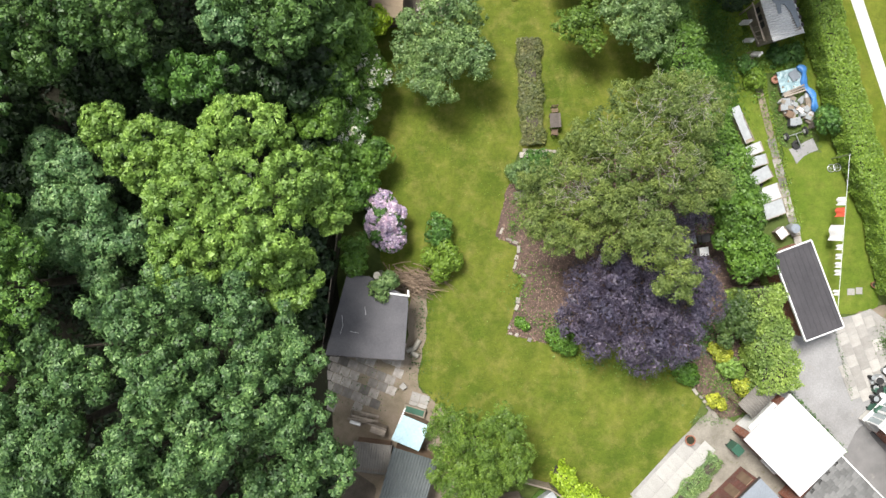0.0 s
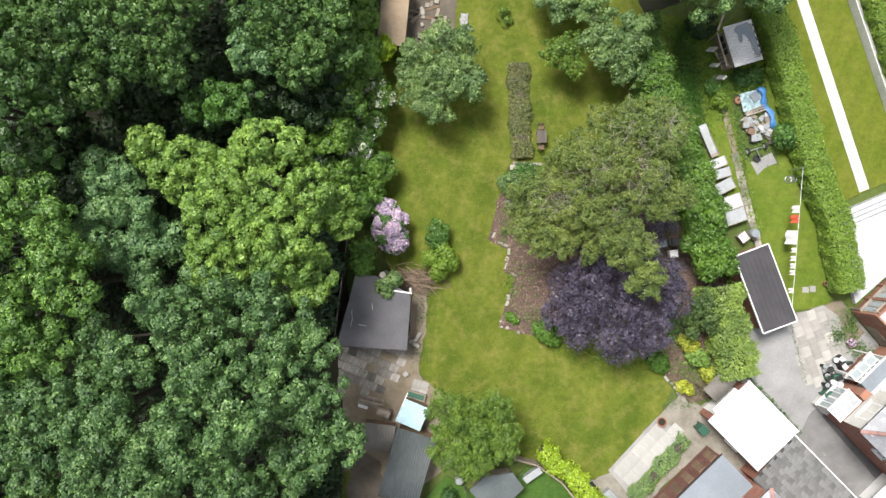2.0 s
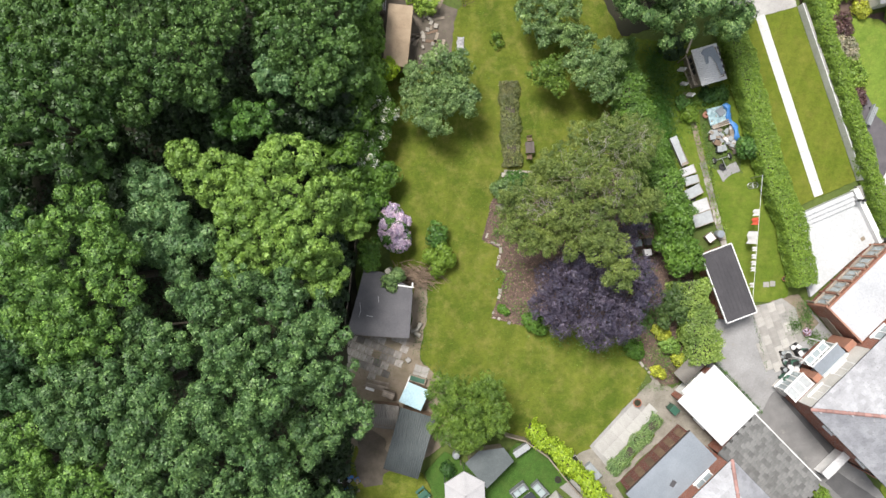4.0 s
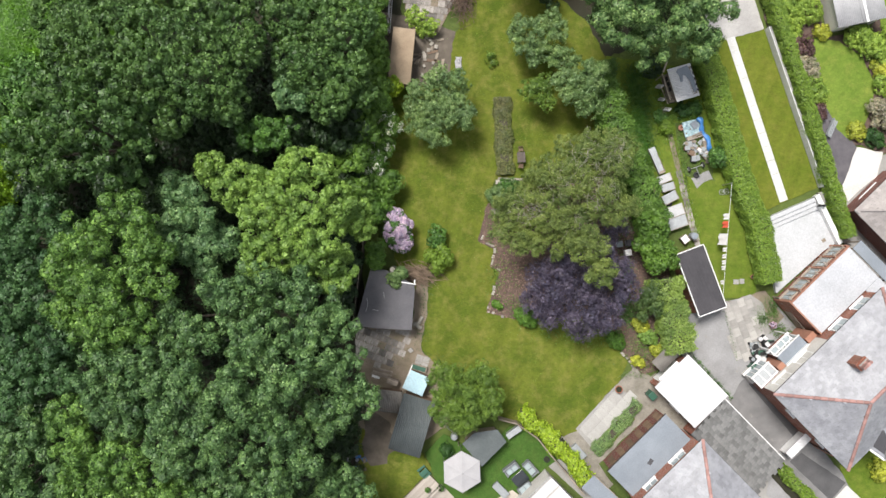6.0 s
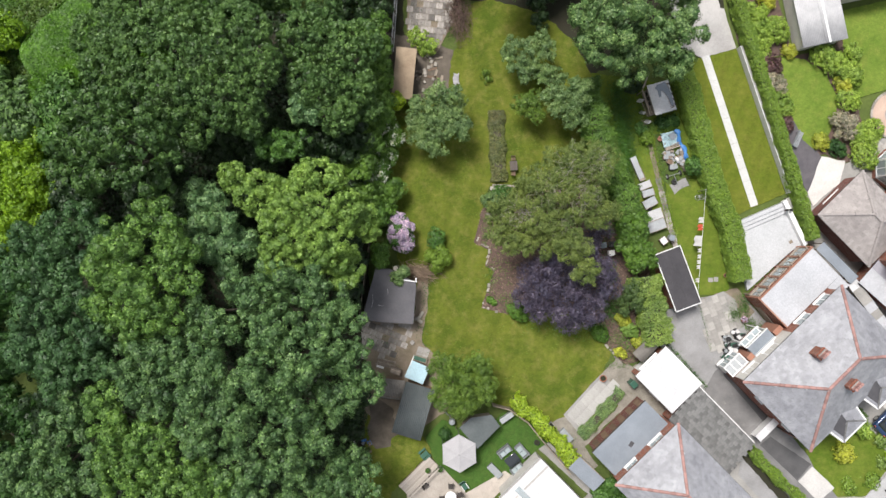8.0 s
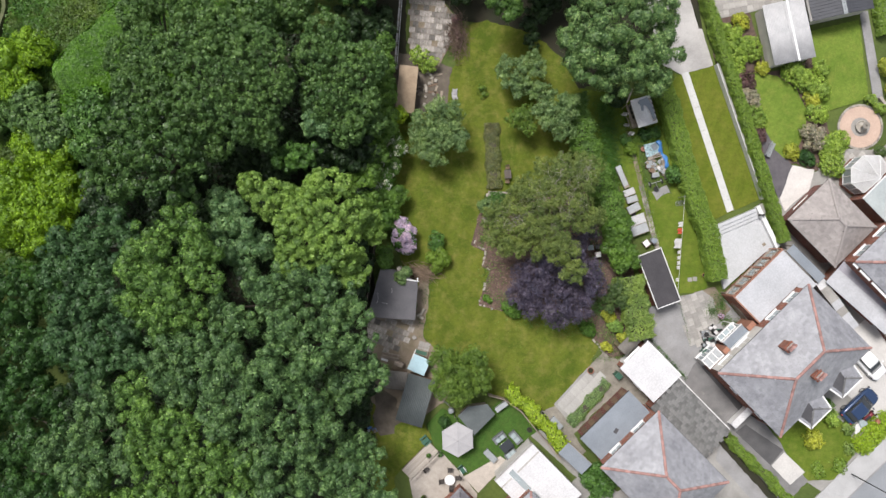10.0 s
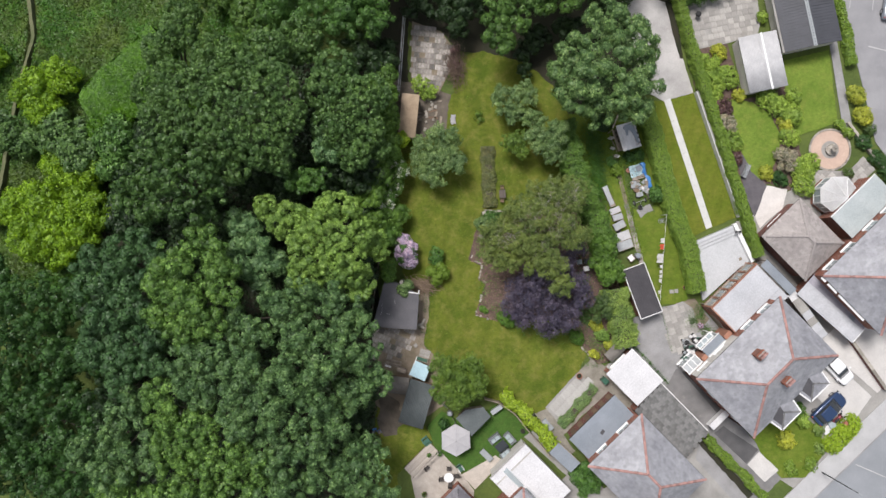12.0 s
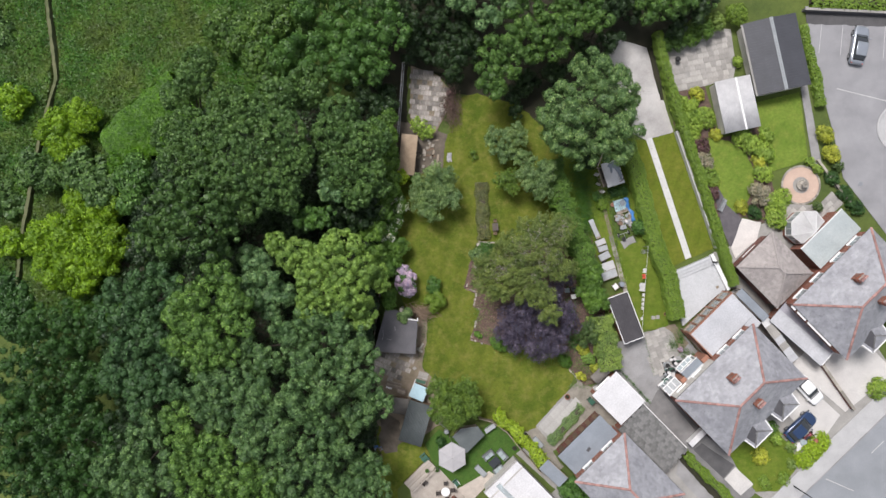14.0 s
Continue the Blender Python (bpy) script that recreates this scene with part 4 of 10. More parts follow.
patch("lawn_main", [(-5.5, 12), (-4.6, 3), (-3.6, -1.5), (-2.2, -3), (-1.7, -8.4), (-0.8, -9.3), (1, -11), (5.2, -14.2), (7.2, -14.6), (10.4, -16.0), (11.7, -15.4), (15.2, -11.2), (16.0, -9.6), (14.6, -7.0), (12, -5.4), (8.4, -5.4), (6.3, -5.7), (4.0, -5.2), (5.2, -1.7), (4.4, -1.3), (4.75, 0.3), (3.45, 0.75), (4.4, 3.7), (4.6, 6), (13.5, 6), (14.6, 12), (14.2, 16.4), (12.6, 19.4), (9.6, 22.0), (4.8, 23.4), (2.0, 22.6), (1.6, 19), (-0.6, 15.5), (-3.5, 14)], 0.0, LAWN, "long worn lawn with straw-coloured patches", "lawn", 1)
BED_OUTLINE = [(4.0, 3.9), (3.2, 0.7), (4.7, 0.2), (4.3, -1.4), (5.1, -1.75), (3.95, -5.25), (6.3, -5.9), (8.4, -5.7), (12, -5.7), (14.4, -7.2), (15.8, -8.8), (17.3, -10.6), (18.4, -10.2), (19.8, -8.6), (19.6, -1), (18.2, 6.5), (15.5, 9.5), (13.2, 5.8), (7, 5.6)]
patch("soil_under_trees", BED_OUTLINE, 0.03, MULCH, "bark-mulched planting bed with bare soil", "flower bed", 2)
patch("earth_by_sheds", [(-8.4, -6.0), (-2.3, -6.4), (-2.0, -2.4), (-0.9, -2.6), (-1.2, -6.3), (-1.6, -8.6), (0.8, -10.6), (3.0, -13.0), (-4, -18.5), (-7.0, -19), (-8.6, -12)], 0.012, EARTH, "trodden brown earth round the sheds", "earth", 5)
patch("lawn_bottom", [(-6.6, -15.2), (-4.2, -16.0), (-1.4, -17.3), (-0.6, -18.6), (-4.4, -22.4), (-4.0, -27), (-7.2, -27), (-7.2, -19)], 0.03, LAWN, "scruffy yellowing grass behind the corrugated shed", "lawn", 6)
patch("lawn_turf", [(-1.2, -17.2), (0.4, -15.6), (3.6, -17.5), (6.0, -14.9), (8.8, -15.9), (10.4, -17.6), (9.0, -18.6), (5.4, -21.8), (3.4, -22.6), (-0.2, -19.9)], 0.03, TURF, "dark green artificial turf of a small back garden", "lawn", 7, 0.03)
patch("lawn_garage", [(14.2, 16.5), (14.4, 11.5), (15.4, 8.5), (18.0, 4.2), (20.9, 2.6), (20.9, 7.3), (21.3, 4.0), (21.5, 2.9), (22.1, 0.7), (24.0, -4.2), (27.0, -3.7), (26.3, 1), (25.0, 5.4), (22.6, 15.5)], 0.0, LAWN_FRESH, "narrow back lawn with a worn edge under the hedge", "lawn", 8)
patch("lawn_striped", [(22.9, 18.0), (24.4, 18.0), (27.65, 18.9), (32.25, 5.4), (29.7, 4.3), (27.4, 3.2)], 0.0, LAWN_FINE, "neatly mown striped lawn", "lawn", 9, 0.03)
patch("lawn_curved", [(30.3, 18.4), (32.0, 18.2), (34.0, 17.9), (36.0, 16.6), (37.0, 14.5), (37.0, 12.6), (36.2, 10.8), (35.0, 9.4), (33.9, 10.4), (32.3, 13.6), (31.2, 16.6)], 0.02, LAWN_SUNLIT, "curved lawn between shrub borders", "lawn", 10, 0.04)
patch("lawn_square", [(37.0, 22.3), (42.3, 23.6), (43.3, 15.7), (38.8, 14.2), (38.0, 17.5)], 0.02, LAWN_SUNLIT, "square mown lawn below the dark shed", "lawn", 11, 0.04)
patch("border_soil", [(28.4, 24.5), (31.4, 24.2), (33.0, 18.2), (36.9, 19.2), (38.0, 22), (38.8, 14), (40.2, 9.4), (37.8, 8.2), (36.0, 9.0), (32.2, 9.0), (33.4, 5.4), (30.6, 10.5), (27.6, 20)], -0.01, MULCH, "dark soil of the shrub borders", "flower bed", 12)
patch("lawn_front", [(34.2, -18.6), (34.6, -16.2), (36.8, -15.0), (39.6, -16.0), (41.5, -17.8), (41.9, -20.2), (39.8, -22.8), (37.2, -22.9), (35.4, -20.8)], 0.02, LAWN_FRESH, "small front lawn beside the drive", "lawn", 13, 0.05)
patch("concrete_yard", [(20.9, -5.6), (24.0, -4.4), (27.9, -3.6), (30.5, -6.6), (26.4, -11.4), (33.6, -19.4), (36.8, -23.2), (33.5, -27), (27.9, -20.8), (28.6, -17.5), (23.8, -12.2), (20.6, -8.8)], -0.005, PALE_CONCRETE, "pale concrete yard and drive between the houses", "yard", 14, 0.02)
patch("drive_tarmac", [(25.8, -11.0), (26.6, -10.6), (32.4, -16.6), (34.4, -19.0), (37.2, -22.9), (34.4, -25.8), (28.3, -17.9), (24.6, -13.2)], 0.012, DRIVE, "dark patched tarmac of a shared drive", "drive", 15, 0.04)
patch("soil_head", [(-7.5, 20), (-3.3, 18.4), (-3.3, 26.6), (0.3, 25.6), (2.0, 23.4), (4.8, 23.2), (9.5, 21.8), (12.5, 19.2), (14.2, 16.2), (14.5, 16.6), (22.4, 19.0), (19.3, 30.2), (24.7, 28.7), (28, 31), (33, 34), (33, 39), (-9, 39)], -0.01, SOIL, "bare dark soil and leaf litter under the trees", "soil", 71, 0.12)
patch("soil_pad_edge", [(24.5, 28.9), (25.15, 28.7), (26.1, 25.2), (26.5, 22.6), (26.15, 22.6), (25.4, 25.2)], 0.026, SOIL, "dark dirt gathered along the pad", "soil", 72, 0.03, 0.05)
patch("concrete_pad_top", [(19.5, 30.2), (24.6, 28.7), (27.6, 18.9), (24.4, 18.0), (22.5, 19.0)], 0.02, PAD, "stained pale concrete hardstanding at the garden's end", "concrete", 16, 0.03)
patch("tarmac_strip", [(29.9, -18.0), (30.9, -17.2), (34.7, -19.8), (33.4, -21.3)], 0.022, DARK_TARMAC_AND_SHADE, "dark newer tarmac in front of the gate", "drive", 73, 0.03)
# The house's shadow on the drive, laid down as a dark strip.
patch("shaded_tarmac", [(26.4, -11.4), (27.2, -11.0), (31.2, -15.1), (30.2, -15.8)], 0.022, DARK_TARMAC_AND_SHADE, "house shadow painted over the tarmac along the wall", "drive", 74, 0.03)
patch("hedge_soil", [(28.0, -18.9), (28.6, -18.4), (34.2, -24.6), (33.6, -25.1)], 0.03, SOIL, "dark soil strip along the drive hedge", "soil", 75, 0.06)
patch("drive_slab", [(33.5, -21.4), (34.8, -20.0), (36.9, -22.0), (35.4, -23.3)], 0.024, FORECOURT, "pale concrete crossing at the drive's mouth", "drive", 76, 0.02)
patch("drive_front", [(38.4, -11.2), (41.2, -8.6), (47.0, -14.0), (44.6, -17.4), (41.4, -14.4)], 0.01, FORECOURT, "pale concrete front drive where the cars stand", "drive", 17, 0.02)
patch("drive_next", [(41.3, -8.2), (44.2, -5.4), (47.0, -2.4), (53.4, -9.0), (47.6, -13.6)], 0.012, FORECOURT, "pale concrete forecourt beside a low wall", "drive", 18, 0.02)
patch("yard_side", [(36.2, -3.6), (38.9, -0.6), (45.5, -7.0), (42.2, -9.2)], -0.002, CONCRETE, "narrow concrete passage between the houses", "yard", 19, 0.02)
patch("car_park", [(43.0, 33.6), (70, 31.4), (70, 0), (52.6, 6.8), (47.4, 13.6), (46.2, 19), (44.8, 24.4), (43.6, 28.6)], 0.0, ASPHALT, "grey asphalt of a car park", "car park", 20, 0.0)
# One dark strip for both the wall's shadow and the dirt there.
patch("car_park_grime", [(43.1, 33.0), (70, 31.8), (70, 30.4), (56, 31.1), (50, 31.3), (43.2, 31.5)], 0.008, DARK_TARMAC_AND_SHADE, "dirty strip with painted wall shadow under the car park wall", "asphalt", 77, 0.08, 0.05)
patch("road", [(36.0, -29.7), (52.34, -13.9), (80, 12.7), (92, 0), (46, -43)], -0.04, ROAD, "grey asphalt road with a worn centre line", "road", 21, 0.0)
patch("pavement", [(34.2, -28.2), (38.97, -23.6), (46.2, -16.5), (52.35, -10.64), (80, 16), (80, 12.8), (52.34, -13.8), (36.0, -29.6)], 0.06, PAVEMENT, "pale concrete pavement beside the road", "pavement", 22, 0.0, 0.14)
patch("bank_track", [(-48.2, 41), (-47.8, 41), (-47.3, 35), (-46.2, 26.2), (-48.0, 20.2), (-50.2, 8), (-51.2, -0.9), (-57, -4.2), (-57, -4.6), (-51.6, -1.3), (-50.6, 8), (-48.4, 19.9), (-46.6, 26), (-47.7, 35)], -4.5, TRACK, "brown trodden footpath through the scrub", "path", 24, 0.05, 0.8)
patch("yard_corner", [(24.6, -4.4), (27.7, -3.4), (29.4, -5.6), (27.8, -7.4)], 0.004, EARTH, "weedy corner by the conservatory wall", "earth", 25, 0.12, 0.06)
patch("patio_walk", [(35.6, 8.9), (37.8, 8.4), (37.2, 6.3), (34.9, 4.3), (34.3, 5.5)], 0.02, WHITE_PAVING, "sunlit white-washed paving by the extension", "patio", 26, 0.06)
patch("slate_border", [(32.2, 12.4), (33.4, 12.0), (34.4, 10.2), (35.6, 8.8), (35.4, 7.6), (34.3, 5.4), (33.4, 7.4)], 0.012, GRAVEL, "dark slate chippings beside the hedge", "gravel", 27, 0.06)

patch("yard_lower", [(10.6, -15.9), (11.6, -15.1), (15.3, -11.2), (16.6, -9.9), (18.2, -10.8), (21.0, -14.6), (18.6, -13.2), (13.6, -18.2), (14.8, -20.0), (13.8, -20.8), (11.8, -18.4)], -0.004, ROUGH_YARD, "patchy concrete and gravel beside the extension", "yard", 28, 0.08, 0.06)
patch("planting_strip", [(12.95, -16.9), (15.9, -13.6), (16.7, -14.3), (13.7, -17.5)], 0.03, LAWN, "overgrown grassy strip beside the slab path", "grass strip", 29, 0.08, 0.08)
patch("house_yard", [(18, -24), (29, -17.6), (34, -25), (28, -32), (14, -32), (12, -24)], -0.02, CONCRETE, "concrete ground round the house", "yard", 30, 0.0, 0.06)
patch("garden_earth", [(20.1, 11.0), (20.4, 8.0), (20.9, 6.4), (23.4, 5.9), (22.6, 10.6)], 0.006, SCRUB, "weedy bare earth under the clutter", "earth", 31, 0.12, 0.06)

patch("side_passage", [(8.7, -16.4), (9.4, -16.9), (12.7, -20.3), (13.6, -20.4), (15.0, -21.6), (18.2, -24.2), (12.0, -24.2), (13.9, -22.6), (9.1, -18.2)], -0.012, CONCRETE, "shaded concrete passage below the fence", "passage", 32, 0.04, 0.05)
patch("yard_annex", [(33.4, 5.0), (36.0, 7.4), (38.4, 8.4), (42.6, 5.0), (46, 8.6), (50, 6), (46, 0), (39, -3.6), (36.2, -3.8), (33.6, -0.6), (34.8, 0.9)], -0.015, CONCRETE, "concrete yard round the annex", "yard", 33, 0.03, 0.05)

patch("forecourt_base", [(37.6, -11.4), (41.3, -8.0), (46.0, -3.0), (50, -4), (53.6, -9.5), (46.2, -16.55), (41.6, -21.1), (38.6, -24.0), (36.9, -22.9), (39.0, -17.0)], -0.02, CONCRETE, "grey concrete ground of the forecourts", "forecourt", 34, 0.0, 0.05)

patch("yard_gap", [(15.6, -12.9), (18.4, -10.4), (22.4, -13.8), (20.4, -17.0), (17.0, -15.4)], -0.008, ROUGH_YARD, "stained concrete between garage and extension", "yard", 35, 0.04, 0.05)
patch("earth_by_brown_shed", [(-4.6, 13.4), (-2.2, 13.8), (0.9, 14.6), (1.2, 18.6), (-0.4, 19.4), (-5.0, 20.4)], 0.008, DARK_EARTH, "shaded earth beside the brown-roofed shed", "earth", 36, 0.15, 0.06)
patch("concrete_scrap", [(21.4, 6.2), (22.9, 6.95), (23.3, 6.2), (21.9, 5.35)], 0.014, PALE_CONCRETE, "small patch of broken pale concrete on the lawn", "concrete", 38, 0.12, 0.06)
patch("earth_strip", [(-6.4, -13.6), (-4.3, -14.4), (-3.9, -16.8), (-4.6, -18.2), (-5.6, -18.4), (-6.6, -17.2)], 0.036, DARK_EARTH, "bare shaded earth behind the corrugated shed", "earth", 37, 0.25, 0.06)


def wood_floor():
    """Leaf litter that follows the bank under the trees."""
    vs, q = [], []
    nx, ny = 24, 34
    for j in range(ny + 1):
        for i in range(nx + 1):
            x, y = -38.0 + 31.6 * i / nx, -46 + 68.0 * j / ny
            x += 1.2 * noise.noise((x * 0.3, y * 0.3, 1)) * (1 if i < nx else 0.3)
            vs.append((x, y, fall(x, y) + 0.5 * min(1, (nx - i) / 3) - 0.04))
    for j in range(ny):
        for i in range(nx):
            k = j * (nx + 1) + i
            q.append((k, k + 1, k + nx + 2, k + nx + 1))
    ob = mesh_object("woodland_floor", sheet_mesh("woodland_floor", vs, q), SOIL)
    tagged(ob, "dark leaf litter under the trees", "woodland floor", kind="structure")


wood_floor()

# ---------------------------------------------------------------- woodland on the bank
WOOD = "trees of the wood on the bank"
bough_tree("broad light green tree standing out against the darker wood", [(-16.3, 5.9, 11, 1.14), (-14.5, 4.5, 11.2, 1.75), (-9.8, 5.3, 12, 1.94), (-8.4, 5.6, 11.8, 1.21), (-8.0, 3.3, 12, 1.94), (-11.9, 2.0, 12.3, 2.36), (-8.9, 0.7, 12.2, 2.36), (-12.5, -0.6, 11.2, 1.84), (-6.4, 2.6, 10, 1.43), (-5.6, 1.9, 9, 1.0), (-7.7, -1.5, 10, 1.56), (-10.4, 3.4, 12, 1.73), (-13.1, 4.7, 10.6, 1.4), (-12.0, 3.9, 11.2, 1.5)], "light", group=WOOD, leaf=0.12, bough=0.33, cover=0.85, ragged=0.14, pack=1.15, loose=0.55)
bough_tree("grey-green tree beside the light green one", [(-19.1, 4.3, 10.5, 1.42), (-17.7, 2.5, 11, 1.98), (-18.3, 0.3, 11, 1.76), (-17.3, -1.1, 10, 1.34), (-15.9, 0.5, 10, 1.25)], "blue", group=WOOD, leaf=0.12, bough=0.62)
bough_tree("tall sycamore with clumped yellowish-green foliage", [(-21.6, 2.3, 14, 1.87), (-23.3, 0.7, 14.5, 2.06), (-20.3, 0.6, 14, 1.75), (-25.4, -1.8, 14, 1.87), (-22.5, -2.6, 15, 2.24), (-19.9, -2.2, 14, 1.66), (-23.2, -5.3, 14, 1.87), (-21.1, -4.8, 14, 1.87), (-25.7, -4.2, 13, 1.36)], "syc_warm", group=WOOD)
bough_tree("sycamore with dense dark green crown", [(-14.7, -3.6, 13, 2.12), (-12.4, -2.4, 12, 1.94), (-9.8, -3.3, 12, 2.16), (-7.6, -5.0, 11, 1.58), (-12.8, -6.0, 14, 2.16), (-17.2, -6.1, 13, 1.69), (-19.0, -4.8, 12, 1.12)], "syc", group=WOOD)
bough_tree("sycamore leaning out over the shed patio", [(-9.6, -6.6, 13, 2.12), (-7.2, -8.5, 11.5, 1.96), (-11.1, -8.6, 14, 2.29), (-14.0, -9.5, 14, 2.08), (-5.9, -10.5, 10.5, 1.55), (-8.1, -11.2, 11, 1.76)], "syc", group=WOOD, base=(-11.0, -8.5))
bough_tree("tall sycamore in the middle of the wood", [(-20.3, -8.1, 14, 2.08), (-22.8, -8.6, 14, 1.87), (-22.2, -11.0, 13.5, 1.89), (-18.6, -10.3, 14, 2.08), (-17.4, -8.6, 13.5, 1.51), (-16.6, -11.3, 13, 1.44)], "syc", group=WOOD)
bough_tree("sycamore beside the scruffy grass", [(-15.0, -13.4, 13.5, 2.52), (-12.1, -12.2, 13, 2.12), (-10.2, -14.1, 12, 1.94), (-11.5, -16.3, 12, 2.16), (-18.4, -13.8, 13.5, 2.1), (-15.0, -17.3, 12, 2.24), (-8.6, -12.8, 10, 1.34)], "syc", group=WOOD)
bough_tree("full-crowned sycamore in the lower wood", [(-22.1, -14.5, 12.5, 2.14), (-25.8, -12.5, 12, 1.94), (-25.0, -16.8, 12, 2.37), (-21.4, -17.7, 12, 2.16), (-17.9, -18.2, 12, 2.16), (-25.4, -14.5, 12, 1.73)], "syc_warm", group=WOOD)
bough_tree("lower sycamore at the edge of the scruffy grass", [(-7.9, -17.7, 9, 2.05), (-6.5, -19.5, 9, 2.05), (-9.9, -19.1, 9.5, 1.8), (-8.3, -20.9, 9.5, 2.25), (-11.8, -20.5, 10.5, 2.22), (-15.2, -20.8, 11, 2.42), (-6.1, -22.4, 8.5, 1.83)], "syc", group=WOOD)
bough_tree("dark blue-green tree at the wood's far side", [(-27.6, 1.9, 12, 1.94), (-29.8, 0.6, 12, 2.16), (-26.2, -0.2, 12, 1.55), (-31.9, -1.6, 11.5, 2.18), (-32.9, 0.4, 11, 1.76), (-29.2, -1.5, 11.5, 1.74)], "dkblue", group=WOOD, leaf=0.14)
bough_tree("dark sycamore with drooping boughs in the wood", [(-28.3, -3.7, 12.5, 2.14), (-31.0, -5.1, 12, 2.16), (-26.9, -6.3, 12.5, 1.92), (-29.3, -7.7, 12, 1.94), (-32.5, -7.4, 11, 1.84), (-26.9, -9.0, 11.5, 1.74), (-30.2, -10.5, 11, 1.98)], "dkblue", group=WOOD, leaf=0.14)
bough_tree("spreading tree on the lower bank", [(-29.0, -13.1, 11, 1.98), (-30.8, -15.8, 11, 2.42), (-33.8, -17.3, 10.5, 2.22), (-28.1, -18.0, 11, 2.28), (-31.5, -19.1, 10.5, 2.22)], "syc", group=WOOD, leaf=0.14)
bough_tree("sycamore at the lower edge of the wood", [(-24.6, -20.4, 11, 2.42), (-20.6, -20.8, 11, 2.42), (-18.1, -22.6, 10.5, 2.44), (-22.8, -23.7, 10, 2.46), (-27.3, -23.3, 10, 2.46), (-30.9, -21.9, 10, 2.46)], "syc_warm", group=WOOD, leaf=0.14)
bough_tree("horse chestnut with dark rosettes of leaves", [(-26.6, 10.3, 14, 1.75), (-23.8, 10.8, 14.5, 1.65), (-27.2, 7.7, 14.5, 1.85), (-23.6, 7.9, 16.5, 1.98), (-21.6, 8.7, 16, 1.8), (-20.5, 7.3, 14.5, 1.65), (-22.8, 6.0, 15, 1.71), (-26.1, 5.6, 14, 1.66), (-21.1, 5.4, 12.5, 1.11), (-28.8, 6.2, 13, 1.36), (-20.5, 9.6, 13, 1.19)], "chestnut", group=WOOD, leaf=0.18, bough=0.44, cover=1.0, ragged=0.3, pack=2.5, loose=0.3)
bough_tree("large rounded oak with fine even foliage", [(-18.3, 14.6, 14.5, 3.91), (-21.9, 16.4, 13.5, 2.52), (-15.5, 16.8, 13.5, 2.52), (-20.6, 11.8, 13.5, 2.52), (-16.3, 11.8, 13.5, 2.52), (-14.3, 14.3, 13, 2.12), (-23.4, 14.0, 12.5, 2.14), (-18.7, 18.3, 13, 2.54), (-14.9, 10.4, 12, 1.55), (-19.3, 9.6, 12, 1.73), (-16.5, 20.5, 11.5, 2.18), (-21.3, 20.1, 11.5, 2.18), (-13.8, 22.6, 8.6, 2.3)], "oak", group=WOOD, leaf=0.13, bough=0.27, cover=0.75, ragged=0.06, pack=0.95, loose=0.5)
bough_tree("oak leaning over the creeper mound", [(-26.9, 16.9, 11.5, 2.09), (-26.2, 14.1, 12, 1.81), (-24.9, 17.7, 12, 1.98), (-25.4, 15.6, 12, 1.73), (-27.4, 21.5, 8.6, 1.7), (-25.6, 23.1, 9.0, 1.9), (-25.2, 25.0, 8.6, 1.8)], "oak", group=WOOD, leaf=0.13, bough=0.27, cover=0.75, ragged=0.07, pack=0.95, loose=0.5)
bough_tree("oak along the garden fence", [(-8.7, 15.8, 11, 2.86), (-6.5, 16.9, 10, 1.88), (-10.0, 13.6, 11, 2.2), (-7.0, 13.4, 10, 1.88), (-8.3, 11.1, 10, 1.7), (-10.8, 17.1, 11, 1.98), (-5.8, 11.9, 8, 1.11), (-10.1, 19.2, 10, 2.24)], "oak", group=WOOD, leaf=0.13, bough=0.27, cover=0.75, ragged=0.07, pack=0.95, loose=0.5)
bough_tree("small grey-green tree in the shade", [(-11.3, 11.5, 10.2, 1.07), (-10.3, 11.1, 9.6, 0.72)], "blue", group=WOOD, leaf=0.14, bough=0.42)
bough_tree("young bright green tree in a gap of the wood", [(-12.8, 8.3, 10, 1.43), (-13.9, 8.6, 9.5, 0.9), (-11.6, 8.7, 9.6, 1.08)], "fresh", group=WOOD, leaf=0.15, bough=0.4, ragged=0.35)
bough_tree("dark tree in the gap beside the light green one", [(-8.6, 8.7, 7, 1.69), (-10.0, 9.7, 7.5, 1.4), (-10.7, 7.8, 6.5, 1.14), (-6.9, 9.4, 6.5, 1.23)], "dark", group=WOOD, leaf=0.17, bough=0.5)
bough_tree("bright maple at the wood's top edge", [(-12.6, 27.6, 8.0, 3.6), (-15.8, 26.4, 7.0, 2.7), (-9.0, 28.1, 8.0, 3.0), (-13, 32, 8, 3)], "fresh", group=WOOD, leaf=0.15, bough=0.72, cover=0.8)
bough_tree("maple by the paved corner", [(-7.2, 27.4, 8.6, 2.7), (-9.9, 24.9, 8.0, 2.4), (-5.2, 28.6, 8.6, 2.2), (-6.2, 25.2, 7.6, 1.9), (-7, 31.5, 9, 3)], "fresh", group=WOOD, leaf=0.15, bough=0.66, cover=0.8)
tree("low thicket beside the ivy mound", [(-20.5, 29.6, 3.0, 3.2), (-24.2, 30.8, 1.0, 2.9), (-18.7, 25.7, 5.0, 2.7), (-16.5, 31.5, 5, 3.0)], "scrub", group=WOOD, name="thicket", category="thicket", leaf=0.26, clump=0.42, per=24)
